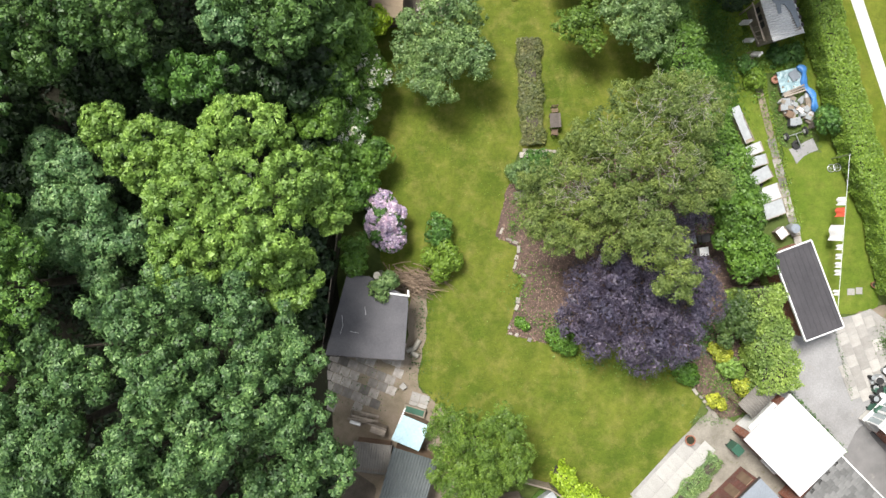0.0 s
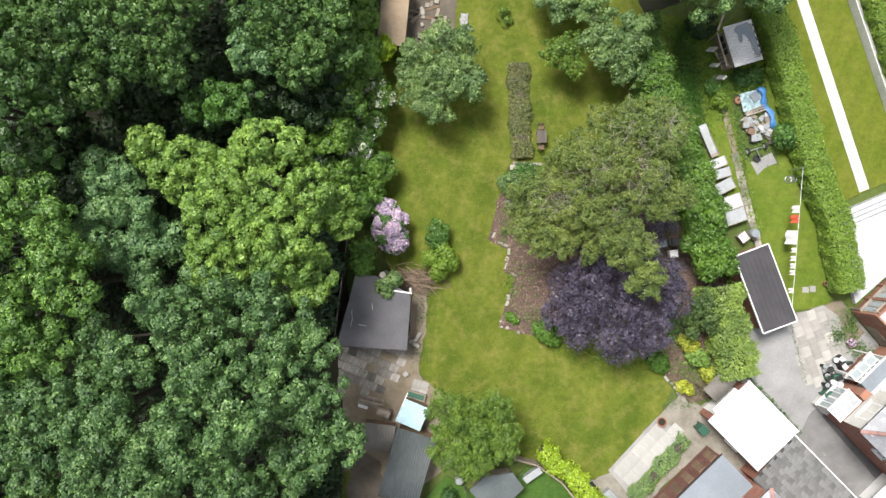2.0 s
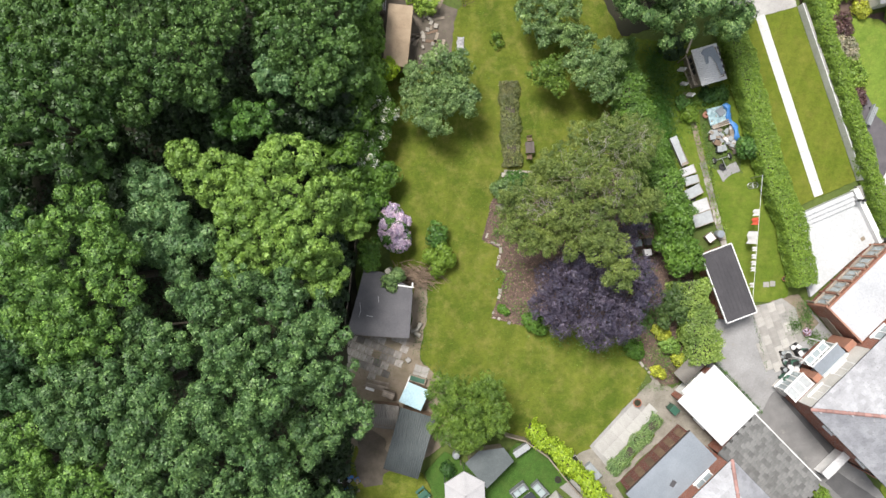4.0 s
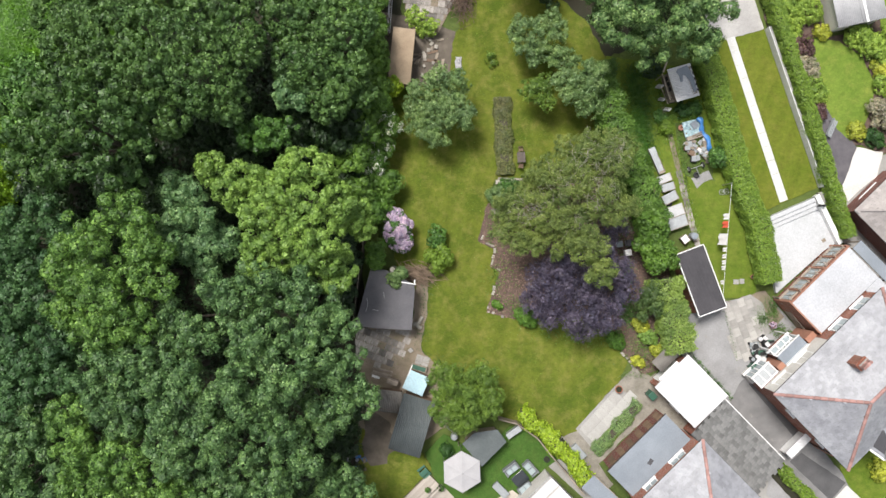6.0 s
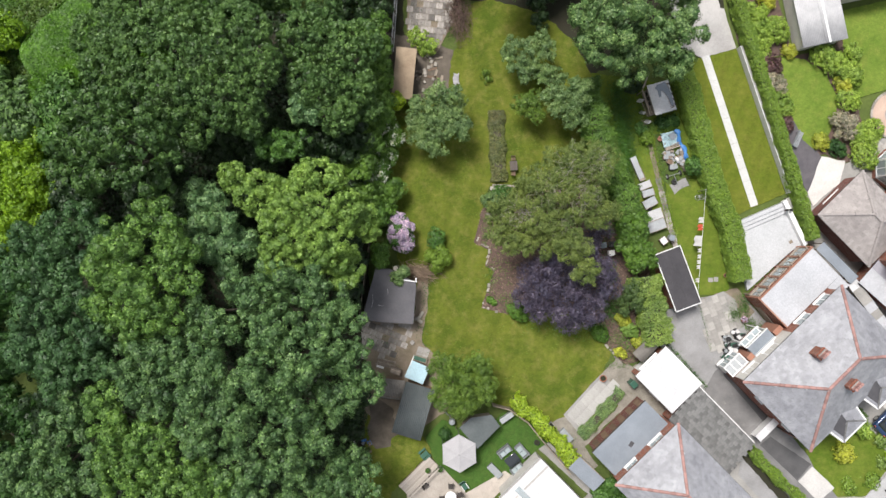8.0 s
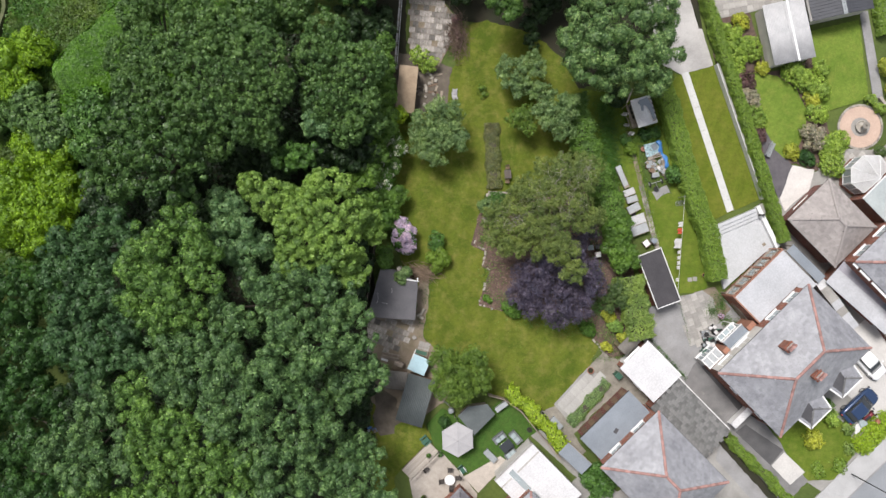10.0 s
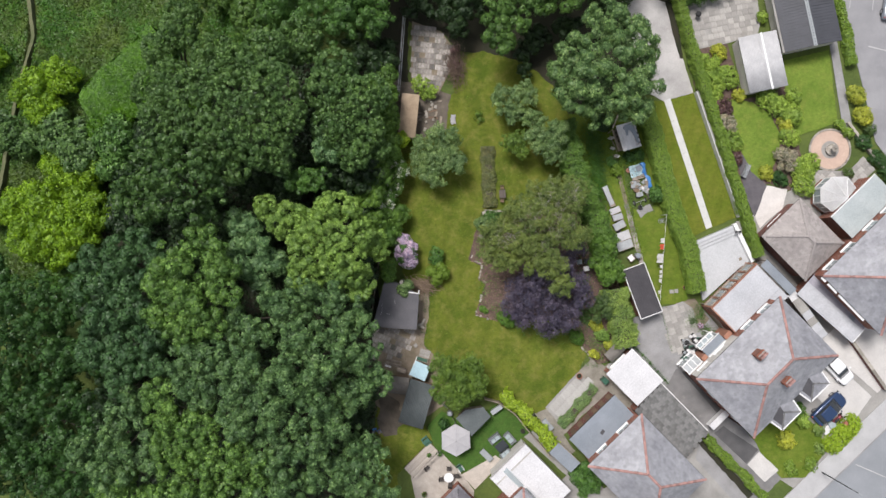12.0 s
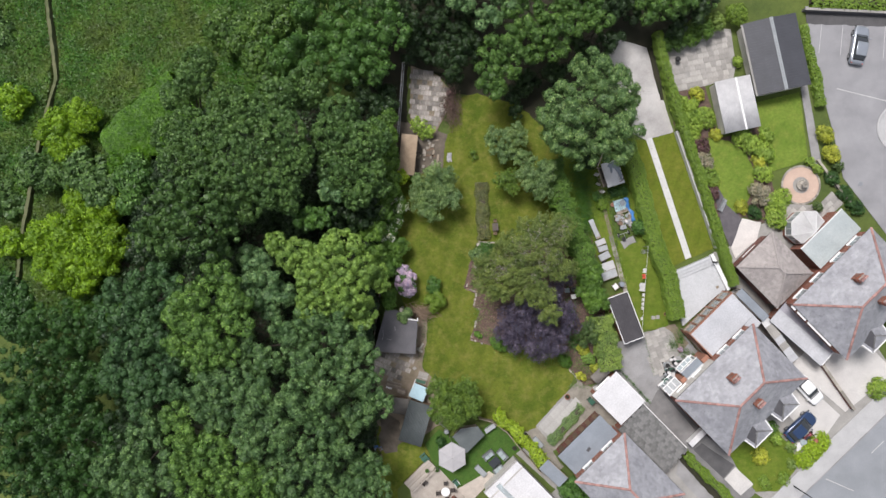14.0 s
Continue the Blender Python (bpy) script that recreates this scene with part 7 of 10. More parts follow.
for sx, sy, lx_, ly_ in ((3.9, 7.5, 6.7, 0.14), (0.62, 5.7, 0.12, 3.5)):
    part("parapet", box((lx_, ly_, 0.13), (sx, sy, 3.0)), ORANGE_BRICK, ext, "weathered brick parapet")
for i in range(5):
    window(ext, (1.35 + i * 1.3, 7.54, 1.0), 180, 0.95, 1.5, PLANK)
for i in range(6):
    part("pier", box((0.16, 0.12, 2.9), (0.7 + i * 1.3, 7.55, 0)), ORANGE_BRICK, ext, "brick pier between windows")
for i in range(7):
    part("rafter_end", box((0.07, 0.42, 0.08), (0.9 + i * 1.0, 7.72, 2.86)), PLANK, ext, "weathered rafter end")

house = hip_house("brick house with a hipped slate roof and rear extension", (21.15, -20.7), 44.5, 7.57, 9.33, 5.2, 2.6)
stack(house, (-2.0, -1.9, 6.0), 0.9, 0.6, 2.0, 2)
window(house, (-1.6, 4.42, 3.6), 180, 1.2, 1.1)
window(house, (1.4, 4.42, 3.6), 180, 1.4, 1.1)
part("coping", box((6.9, 0.3, 0.16), (0, 4.5, 4.85)), ORANGE_BRICK, house, "orange brick band under the eave")
ext = thing("rear_extension", "flat-roofed brick rear extension in grey felt", "extension", (21.7, -20.5, 0), 44.5)
part("wall", prism([(-3.7, 4.5), (2.6, 4.5), (2.6, 7.3), (-3.7, 7.3)], 0, 2.85), BRICK_DARK, ext)
part("roof", box((6.6, 3.05, 0.12), (-0.6, 5.95, 2.87)), GREY_FELT, ext, "grey felt flat roof with a patch")
part("roof_patch", box((0.5, 0.35, 0.01), (-0.9, 5.6, 2.992), 12), DARK_FELT, ext)
part("fascia", box((6.66, 0.06, 0.16), (-0.6, 7.5, 2.82)), DARK_WOOD, ext)
for i in range(6):
    part("timber_panel", box((0.55, 0.05, 1.6), (-3.1 + i * 1.05, 7.33, 0.6)), TIMBER, ext, "brown timber panel")

side = thing("side_extension", "side extension under pale weathered stone slates", "extension", (21.7, -20.5, 0), 44.5)
part("wall", prism([(3.1, -2.2), (6.8, -2.2), (6.8, 4.5), (3.1, 4.5)], 0, 2.12), BRICK, side)
sf = [((7.05, -2.35, 2.22), (7.05, 4.78, 2.22), (3.0, 4.78, 2.75), (3.0, -2.35, 2.75))]
bm = bmesh.new()
bm.faces.new([bm.verts.new(p) for p in sf[0]])
bmesh.ops.solidify(bm, geom=bm.faces[:], thickness=0.1)
rf = part("roof", bm, SLATE_PALE, side)
slates("slate_covering", sf, 0.36, 0.42, SLATE_PALE, rf, thick=0.02, lift=0.06, single=True)
part("gutter", rod((7.12, -2.35, 2.18), (7.12, 4.7, 2.18), 0.06), WHITE, side, "white gutter")

garage = thing("white_garage", "brick garage with a bright white coated flat roof", "garage", (20.55, -11.6, 0), 44.5)
part("wall", prism([(-1.6, -2.15), (1.75, -2.15), (1.75, 2.15), (-1.6, 2.15)], 0, 2.35), BRICK, garage)
part("roof", box((3.75, 4.7, 0.14), (0.08, 0.0, 2.36), bevel=0.02), WHITE_FELT, garage, "white coated flat roof")
part("roof_edge", box((0.08, 4.74, 0.2), (1.99, 0, 2.32)), WHITE, garage)
part("door", box((2.3, 0.06, 2.0), (0, 2.17, 0.02)), WHITE, garage, "white up-and-over door")
window(garage, (-1.63, -0.6, 1.0), -90, 1.0, 0.8)
lean = thing("lean_to", "small lean-to roofed in corrugated grey sheet beside the white garage", "lean-to", (18.7, -8.9, 0), 44.5)
corrugated("roof", 2.1, 1.2, 0.16, 0.025, LEAN_SHEET, lean, pose(0, 0, 1.9, -6))
for px_ in (-0.95, 0.95):
    for py_ in (-0.5, 0.5):
        part("post", box((0.08, 0.08, 1.85), (px_, py_, 0)), TIMBER, lean)
part("board", box((2.1, 0.4, 0.05), (-0.55, -0.95, 1.95)), WHITE, lean, "white edge board")

annex = hip_house("single-storey brick annex under brown concrete tiles", (38.05, 2.95), 44.5, 5.6, 6.5, 2.9, 1.9, TILE_BROWN, TILE_BROWN, BRICK_DARK, 0.34, 0.33, "annex", "annex")
window(annex, (0, 2.87, 1.0), 180, 1.8, 1.2, bars=3)
part("fascia", box((5.2, 0.08, 0.2), (0, 3.12, 2.7)), WHITE, annex)

house = hip_house("red brick house pair with pale slate roof beyond the annex", (46.2, 0.45), 44.5, 12.0, 8.4, 5.2, 2.9)
stack(house, (0.4, 2.1, 5.9), 0.85, 0.5, 2.0, 4)
stack(house, (0.4, -1.2, 6.4), 0.85, 0.5, 2.0, 4)
for wx in (-4.2, -1.6, 1.6, 4.2):
    window(house, (wx, 3.93, 3.5), 180, 1.4, 1.2)
bay(house, -2.1, -3.9, 2.9, 1.6, 5.1, 0.6)
bay(house, 2.1, -3.9, 2.9, 1.6, 5.1, 0.6)
part("coping", box((4.0, 0.34, 0.14), (-3.2, 3.98, 4.85)), ORANGE_BRICK, house, "orange brick band under the eave")
for y0, y1 in ((4.1, 3.5), (3.2, 1.9), (1.6, -2.0)):
    part("white_soffit", box((0.3, y0 - y1, 0.12), (-6.1, (y0 + y1) / 2, 4.9)), WHITE, house, "white boxed eave")
ext = thing("rear_extension", "flat-roofed rear extension in grey felt beside a glazed room", "extension", (46.2, 0.45, 0), 44.5)
part("wall", prism([(-0.2, 4.0), (5.9, 4.0), (5.9, 7.0), (-0.2, 7.0)], 0, 3.0), BRICK, ext)
part("roof", box((6.4, 3.1, 0.12), (2.85, 5.6, 3.02)), PALE_TEAL, ext, "pale grey-green flat roof")
part("fascia", box((6.45, 0.08, 0.2), (2.85, 7.17, 2.95)), WHITE, ext)
cons = thing("conservatory", "white conservatory with a fan-shaped translucent roof", "conservatory", (46.2, 0.45, 0), 44.5)
fan = [(0.5, 7.2), (0.3, 8.7), (1.35, 9.8), (3.0, 9.8), (4.15, 8.7), (4.0, 7.2)]
part("wall", prism(fan, 0, 0.7), BRICK, cons)
hub = (2.25, 7.3, 3.0)
for i in range(5):
    a, b = fan[i], fan[i + 1]
    bm = bmesh.new()
    bm.faces.new([bm.verts.new(p) for p in ((a[0], a[1], 2.3), (b[0], b[1], 2.3), hub)])
    bmesh.ops.solidify(bm, geom=bm.faces[:], thickness=0.03)
    part("roof_panel", bm, WHITE, cons)
    part("glazing_bar", rod((a[0], a[1], 2.34), (hub[0], hub[1], hub[2] + 0.04), 0.035), WHITE, cons)
    mx, my = (a[0] + b[0]) / 2, (a[1] + b[1]) / 2
    ln = math.hypot(b[0] - a[0], b[1] - a[1])
    window(cons, (mx, my, 0.75), math.degrees(math.atan2(b[1] - a[1], b[0] - a[0])), ln - 0.12, 1.5)
cons2 = thing("flat_roof_garage", "long low garage with pale grey felt between the houses", "garage", (41.3, -4.1, 0), -41.5)
part("wall", prism([(-3.2, -0.8), (3.7, -0.8), (3.7, 1.15), (-3.2, 1.15)], 0, 2.5), BRICK, cons2)
part("roof", box((7.7, 1.75, 0.12), (0.2, -0.57, 2.52)), FLAT_WHITE, cons2, "pale streaked flat roof")
part("rear_roof", box((7.7, 1.14, 0.12), (0.2, 0.88, 2.5)), LILAC_GREY, cons2, "lilac-grey strip of the flat roof")
for x, y, w, d in ((-2.2, 0.6, 0.9, 0.5), (0.4, 1.0, 1.3, 0.4), (2.3, 0.5, 0.7, 0.6)):
    part("felt_patch", box((w, d, 0.012), (x, y, 2.622), 8), GREY_FELT if x > 2 else LILAC_GREY, cons2)
part("fascia", box((0.08, 2.64, 0.2), (4.08, 0, 2.46)), WHITE, cons2)
part("pipe", rod((-3.6, -1.38, 2.5), (4.0, -1.38, 2.5), 0.07), BLACK, cons2, "black gutter")
canopy = thing("passage_canopy", "buckled white sheets roofing the side passage", "canopy", (38.95, -5.0, 0), -53)
rnd = random.Random(41)
for i in range(7):
    part("roof_sheet", box((0.84, 1.0, 0.03), (-2.5 + 0.83 * i, 0, 2.2 + rnd.uniform(-0.04, 0.05)), rnd.uniform(-3, 3), rnd.uniform(-5, 5), rnd.uniform(-4, 4)), rnd.choice((FLAT_WHITE, CONCRETE, PALE_FELT, FLAT_WHITE)), canopy)
for y in (-0.48, 0.48):
    part("rail", box((5.9, 0.07, 0.1), (0, y, 2.06)), DARK_WOOD, canopy)
    for x in (-2.8, 0, 2.8):
        part("post", box((0.08, 0.08, 2.06), (x, y, 0)), DARK_WOOD, canopy)
porch = thing("side_porch", "grey flat-roofed side porch by the forecourt", "porch", (43.9, -3.9, 0), -41.5)
part("wall", prism([(-1.6, -0.8), (1.6, -0.8), (1.6, 0.8), (-1.6, 0.8)], 0, 2.4), BRICK, porch)
part("roof", box((3.5, 1.9, 0.12), (0, 0, 2.42)), GREY_FELT, porch)

# white raised patio with steps behind the middle house
terr = thing("white_terrace", "raised patio painted white with a low rendered wall", "terrace", (0, 0, 0))
part("floor_slab", prism([(27.2, 2.6), (32.1, 4.7), (34.0, 0.9), (32.6, 0.0), (28.6, -3.6)], -0.05, 0.32), TERRACE, terr, "white painted terrace floor")
for i in range(3):
    n0, n1 = 0.36 * i, 0.36 * (i + 1) - 0.02
    part("step", prism([(27.2 + 0.394 * n0, 2.6 - 0.919 * n0), (31.6 + 0.394 * n0, 4.49 - 0.919 * n0), (31.6 + 0.394 * n1, 4.49 - 0.919 * n1), (27.2 + 0.394 * n1, 2.6 - 0.919 * n1)], 0.3, 0.72 - 0.13 * i), TERRACE, terr, "white painted step")
part("low_wall", prism([(31.6, 4.6), (31.95, 4.8), (33.95, 0.72), (33.6, 0.5)], 0.3, 0.85), WHITE, terr, "white rendered side wall")
part("channel", prism([(32.12, 4.95), (32.9, 5.1), (35.0, 0.5), (34.1, 0.85)], -0.05, 0.3), CONCRETE, terr)
part("patch", box((0.35, 0.3, 0.006), (32.6, 0.9, 0.322), 30), EARTH, terr)
lamp = thing("garden_lantern", "dark twin lantern on the terrace", "lantern", (32.0, 3.8, 0.32))
part("post", rod((0, 0, 0), (0, 0, 0.9), 0.04), BLACK, lamp)
for d in (-0.18, 0.18):
    part("lantern_head", box((0.2, 0.2, 0.28), (d, 0, 0.78), bevel=0.02), BLACK, lamp)
wallc = thing("garden_wall", "grey concrete panel wall beside the hedge", "wall", (0, 0, 0))
for i in range(8):
    a, b = i / 8, (i + 1) / 8 - 0.001
    p = [(27.75 + 4.65 * k, 18.9 - 13.5 * k) for k in (a, b)]
    part("panel", prism([(p[0][0], p[0][1]), (p[1][0], p[1][1]), (p[1][0] + 0.16, p[1][1] + 0.06), (p[0][0] + 0.16, p[0][1] + 0.06)], -0.05, 0.75), CONCRETE, wallc)
    part("edge_strip", prism([(p[0][0] - 0.07, p[0][1] - 0.02), (p[1][0] - 0.07, p[1][1] - 0.02), p[1], p[0]], -0.05, 0.79), PALE_FELT, wallc, "pale capping strip")
path = thing("garden_path", "straight white concrete path between lawns", "path", (0, 0, 0), kind="structure")
for i in range(12):
    a, b = i / 12, (i + 1) / 12 - 0.0008
    p = [(24.42 + 4.6 * k, 18.05 - 13.95 * k) for k in (a, b)]
    part("slab", prism([p[0], p[1], (p[1][0] + 0.68, p[1][1] + 0.26), (p[0][0] + 0.68, p[0][1] + 0.26)], -0.06, 0.022), PATH_WHITE, path)

# neighbour's white extension at the lower edge
ext = thing("white_extension", "white flat-roofed extension with roof lights", "extension", (9.0, -18.4, 0), 44.5)
part("wall", prism([(-4.9, -6.6), (-0.15, -6.6), (-0.15, -0.15), (-4.9, -0.15)], 0, 2.8), RENDER_WALL, ext)
part("roof", box((5.1, 6.9, 0.14), (-2.5, -3.4, 2.82)), WHITE_FELT, ext, "bright white flat roof")
part("roof_seam", box((5.0, 0.14, 0.05), (-2.5, -1.0, 2.962)), PALE_FLAG, ext, "grey raised seam")
part("roof_edge", box((5.1, 0.12, 0.08), (-2.5, -0.02, 2.962)), PALE_FLAG, ext, "grey roof edge")
for i in range(2):
    part("roof_light", box((0.55, 2.6, 0.1), (-3.3 + 0.0 * i, -1.75 - 2.9 * i, 2.965)), GLASS, ext, "long glazed roof light")
    part("roof_light_frame", box((0.75, 2.8, 0.06), (-3.3, -1.75 - 2.9 * i, 2.962)), PALE_FELT, ext)
house = hip_house("neighbouring brick house with slate roof below", (9.4, -27.6), 44.5, 6.4, 8.6, 5.0, 2.4)

# ---------------------------------------------------------------- sheds
shed = thing("garden_shed", "wide timber shed with a dark felted roof", "shed", (0, 0, 0))
part("wall", prism([(-6.7, -6.0), (-2.75, -6.28), (-2.3, -3.0), (-5.45, -1.75)], 0, 2.05), TIMBER, shed)
roofpts = [(-6.95, -6.24), (-2.52, -6.53), (-2.05, -2.84), (-4.36, -1.62), (-5.66, -1.48)]
part("roof", prism(roofpts, 2.05, 2.2), SHED_FELT, shed, "dark felted roof with pale scuffs")
for i in range(3):
    x0 = -5.75 + 1.15 * i
    part("felt_strip", prism([(x0, -6.34 - 0.07 * i), (x0 + 1.16, -6.42 - 0.07 * i), (x0 + 1.42, -3.2 + (0.3 if i < 2 else 0.1)), (x0 + 0.3, -2.4 - 0.15 * i)], 2.19, 2.208 + 0.004 * i), SHED_FELT, shed)
part("gutter", box((1.6, 0.09, 0.1), (-2.75, -2.66, 2.2), -8), WHITE, shed, "white gutter along the edge")
part("downpipe", box((0.1, 0.35, 0.1), (-2.05, -2.6, 2.2)), WHITE, shed)
part("fascia", box((4.5, 0.04, 0.16), (-4.73, -6.44, 2.02), -3.7), DARK_WOOD, shed)
for i in range(3):
    part("door_board", box((0.28, 0.03, 1.8), (-4.3 + 0.3 * i, -6.2, 0.05), -3.7), DARK_WOOD, shed)

for pts in (((-5.95, -3.9), (-5.9, -4.5), (-6.05, -5.0)), ((-5.5, -4.85), (-5.0, -4.95)), ((-4.6, -3.4), (-4.55, -3.9))):
    bm = bmesh.new()
    for (x0, y0), (x1, y1) in zip(pts, pts[1:]):
        add_box(bm, (math.hypot(x1 - x0, y1 - y0), 0.03, 0.006), ((x0 + x1) / 2, (y0 + y1) / 2, 2.222), math.degrees(math.atan2(y1 - y0, x1 - x0)))
    part("scuff", bm, ASBESTOS, shed, "pale scuff on the felt")

fence = thing("boundary_fence", "dark wooden boundary fence beside the shed", "fence", (0, 0, 0))
for i in range(14):
    y = -6.4 + 0.78 * i
    x = -7.25 + 0.1 * i
    part("post", box((0.09, 0.09, 1.9), (x, y, 0)), DARK_WOOD, fence)
    part("panel", box((0.035, 0.74, 1.6), (x + 0.05, y + 0.39, 0.05), -7.3), DARK_WOOD, fence)
    part("rail", box((0.06, 0.78, 0.07), (x + 0.05, y + 0.39, 1.66), -7.3), FENCE_WOOD, fence)
fence = thing("post_and_rail_fence", "old post and rail fence beside the paved yard", "fence", (0, 0, 0))
for i in range(8):
    y = 18.2 + 1.25 * i
    part("post", box((0.1, 0.1, 1.5), (-4.4 + 0.09 * i, y, 0)), FENCE_WOOD, fence)
    if i < 7:
        for z in (0.5, 1.0, 1.4):
            part("rail", box((0.07, 1.25, 0.05), (-4.36 + 0.09 * i + (0.2 if z == 1.0 else 0), y + 0.62, z), -4), ASBESTOS, fence, "weathered grey rail")

brown = thing("brown_shed", "small shed with a flat brown mineral-felt roof", "shed", (-3.15, 16.0, 0), -5.5)
part("wall", box((1.65, 4.2, 2.0), (0, 0, 0)), TIMBER, brown)
part("roof", box((1.85, 4.6, 0.12), (0, 0, 2.0), 0, 0, 3, bevel=0.02), BROWN_FELT, brown, "brown felt roof with dark stains")
for i in range(4):
    part("felt_lap", box((1.87, 0.05, 0.012), (0, -1.6 + 1.1 * i, 2.122), 0, 0, 3), BROWN_FELT, brown)

corr = thing("corrugated_shed", "shed roofed in dark grey corrugated sheets", "shed", (-2.28, -14.4, 0), -16.0)
part("wall", box((2.4, 4.4, 1.95)), TIMBER, corr)
corrugated("roof", 2.72, 4.75, 0.17, 0.028, SHEET_GREY, corr, pose(0, 0, 2.12, 0, -5, 0), label="grey corrugated roof")
part("barge_board", box((2.7, 0.04, 0.14), (0, -2.38, 1.98)), DARK_WOOD, corr)
low = thing("low_lean_to", "low lean-to with a grey-brown corrugated roof", "lean-to", (-4.3, -12.5, 0), -7)
part("wall", box((2.0, 1.5, 1.6)), TIMBER, low)
corrugated("roof", 2.3, 1.85, 0.15, 0.02, LEAN_SHEET, low, pose(0, 0, 1.66, 4), label="grey-brown corrugated roof")
blue = thing("blue_topped_bin_store", "small store covered with a pale blue sheet", "store", (-1.95, -11.0, 0), -23)
part("body", box((1.6, 1.45, 1.5)), TIMBER, blue)
part("cover", box((1.8, 1.68, 0.06), (0, 0, 1.52), 0, 4, 0, bevel=0.015), BLUE_SHEET, blue, "pale blue weathered cover")
part("edge_batten", box((0.07, 1.0, 0.09), (-0.86, 0.75, 1.55)), WHITE, blue)
planter = thing("seed_tray_frame", "timber cold frame with a green cover", "cold frame", (-1.75, -9.98, 0), -17)
part("frame", box((1.35, 0.5, 0.35)), FENCE_WOOD, planter)
part("cover", box((1.15, 0.36, 0.03), (0, 0, 0.36)), PLASTIC_GREEN, planter)

dark_garage = thing("dark_garage", "garage with a black felt roof and white fascias", "garage", (21.5, -2.45, 0), 20.7)
part("wall", box((2.15, 5.1, 2.15), (0, 0, 0)), BRICK, dark_garage)
part("roof", box((2.35, 5.4, 0.1), (0, 0, 2.2)), GARAGE_FELT, dark_garage, "black felt roof with scuffs")
for x, y, lx_, ly_ in ((-1.2, 0, 0.07, 5.5), (1.2, 0, 0.07, 5.5), (0, 2.73, 2.47, 0.07), (0, -2.73, 2.47, 0.07)):
    part("fascia", box((lx_, ly_, 0.2), (x, y, 2.14)), WHITE, dark_garage, "white painted fascia")
for i in range(7):
    part("felt_lap", box((0.035, 5.36, 0.02), (-0.93 + 0.31 * i, 0, 2.3)), GARAGE_FELT, dark_garage)
part("door", box((1.9, 0.05, 1.95), (0, -2.57, 0.02)), WHITE, dark_garage, "white garage door")

old = thing("old_shed", "tumbledown shed with a patched metal roof", "shed", (19.95, 13.85, 0), 17)
part("wall", box((1.9, 2.3, 1.9), (0.1, 0, 0)), FENCE_WOOD, old)
corrugated("roof_sheet", 2.8, 2.1, 0.15, 0.024, PALE_FELT, old, pose(0.15, 0, 1.98, 0, 7, 0) @ pose(0, 0, 0, 0, 0, 90), label="bright corrugated roof sheet")
part("felt_patch", prism([(-0.35, 0.95), (-0.1, 1.2), (0.75, 1.28), (1.02, 0.2), (0.95, -0.95), (0.72, -1.0), (0.62, -0.1), (0.38, 0.5), (0.16, 0.62), (0.02, 0.1), (-0.2, 0.08), (-0.16, 0.7)], 0, 0.02), GREY_FELT, old, "torn grey felt patch", pose(0.1, 0, 2.03, 0, 7, 0))
for i in range(5):
    part("roof_batten", box((0.12, 0.2, 0.05), (1.15, 1.0 - 0.48 * i, 1.93)), DARK_WOOD, old)
for i in range(3):
    part("window_hole", box((0.03, 0.34, 0.5), (-0.88, 0.75 - 0.45 * i, 1.2)), BLACK, old)
for x, y, w in ((-1.35, 0.6, 0.4), (-1.5, -0.5, 0.3), (-1.3, -1.45, 0.35)):
    part("leaning_board", box((w, 0.12, 0.9), (x, y, 0), 25, 20), CLOTH_WHITE, old)
part("long_plank", box((0.12, 1.6, 0.06), (-0.7, 1.9, 1.75), -40, -12), PLANK, old)
for i in range(4):
    part("ladder_rung", box((0.5, 0.05, 0.05), (-1.15, -1.0 + 0.3 * i, 1.4 - 0.1 * i)), FENCE_WOOD, old)
for x in (-1.4, -0.9):
    part("ladder_rail", box((0.06, 1.5, 0.06), (x, -0.5, 1.2), 0, -14), FENCE_WOOD, old)
part("frame_post", box((0.08, 0.08, 1.9), (-1.3, 1.1, 0)), FENCE_WOOD, old)
part("frame_beam", box((0.08, 2.4, 0.08), (-1.3, 0, 1.9)), FENCE_WOOD, old)

big = thing("dark_outbuilding", "large dark outbuilding with a low-pitched ribbed metal roof", "outbuilding", (38.6, 27.35, 0), 12.3)
part("wall", box((5.7, 7.9, 2.3)), RENDER_WALL, big)
for s_ in (-1, 1):
    ob = part("roof_slope", box((3.12, 8.3, 0.06), (0, 0, 0)), SHEET_DARK, big, "dark ribbed roof sheet", pose(s_ * 1.52, 0, 2.5, 0, s_ * 8, 0))
    for i in range(27):
        part("rib", box((3.1, 0.06, 0.045), (0, -4.05 + 0.311 * i, 0.058)), SHEET_DARK, ob)
part("ridge_cap", box((0.4, 8.35, 0.05), (0, 0, 2.76)), PLASTIC_GREY, big, "grey ridge flashing")
part("side_gutter", box((0.3, 8.2, 0.08), (-3.13, 0, 2.2)), CONCRETE, big, "pale gutter strip")
pale = thing("pale_shed", "shed with a pale weathered sheet roof", "shed", (34.25, 21.75, 0), 12.2)
part("wall", box((3.8, 5.7, 2.0)), RENDER_WALL, pale)
for s_ in (-1, 1):
    corrugated("roof_slope", 2.1, 6.0, 0.15, 0.02, ASBESTOS, pale, pose(s_ * 1.02, 0, 2.16, 0, s_ * 3.5, 0))
part("ridge_cap", box((0.2, 6.05, 0.06), (0.35, 0, 2.2)), WHITE, pale, "white ridge cap")
small = thing("grey_shed", "small shed with a dark grey felt roof by the gazebo", "shed", (3.7, -16.0, 0), 0)
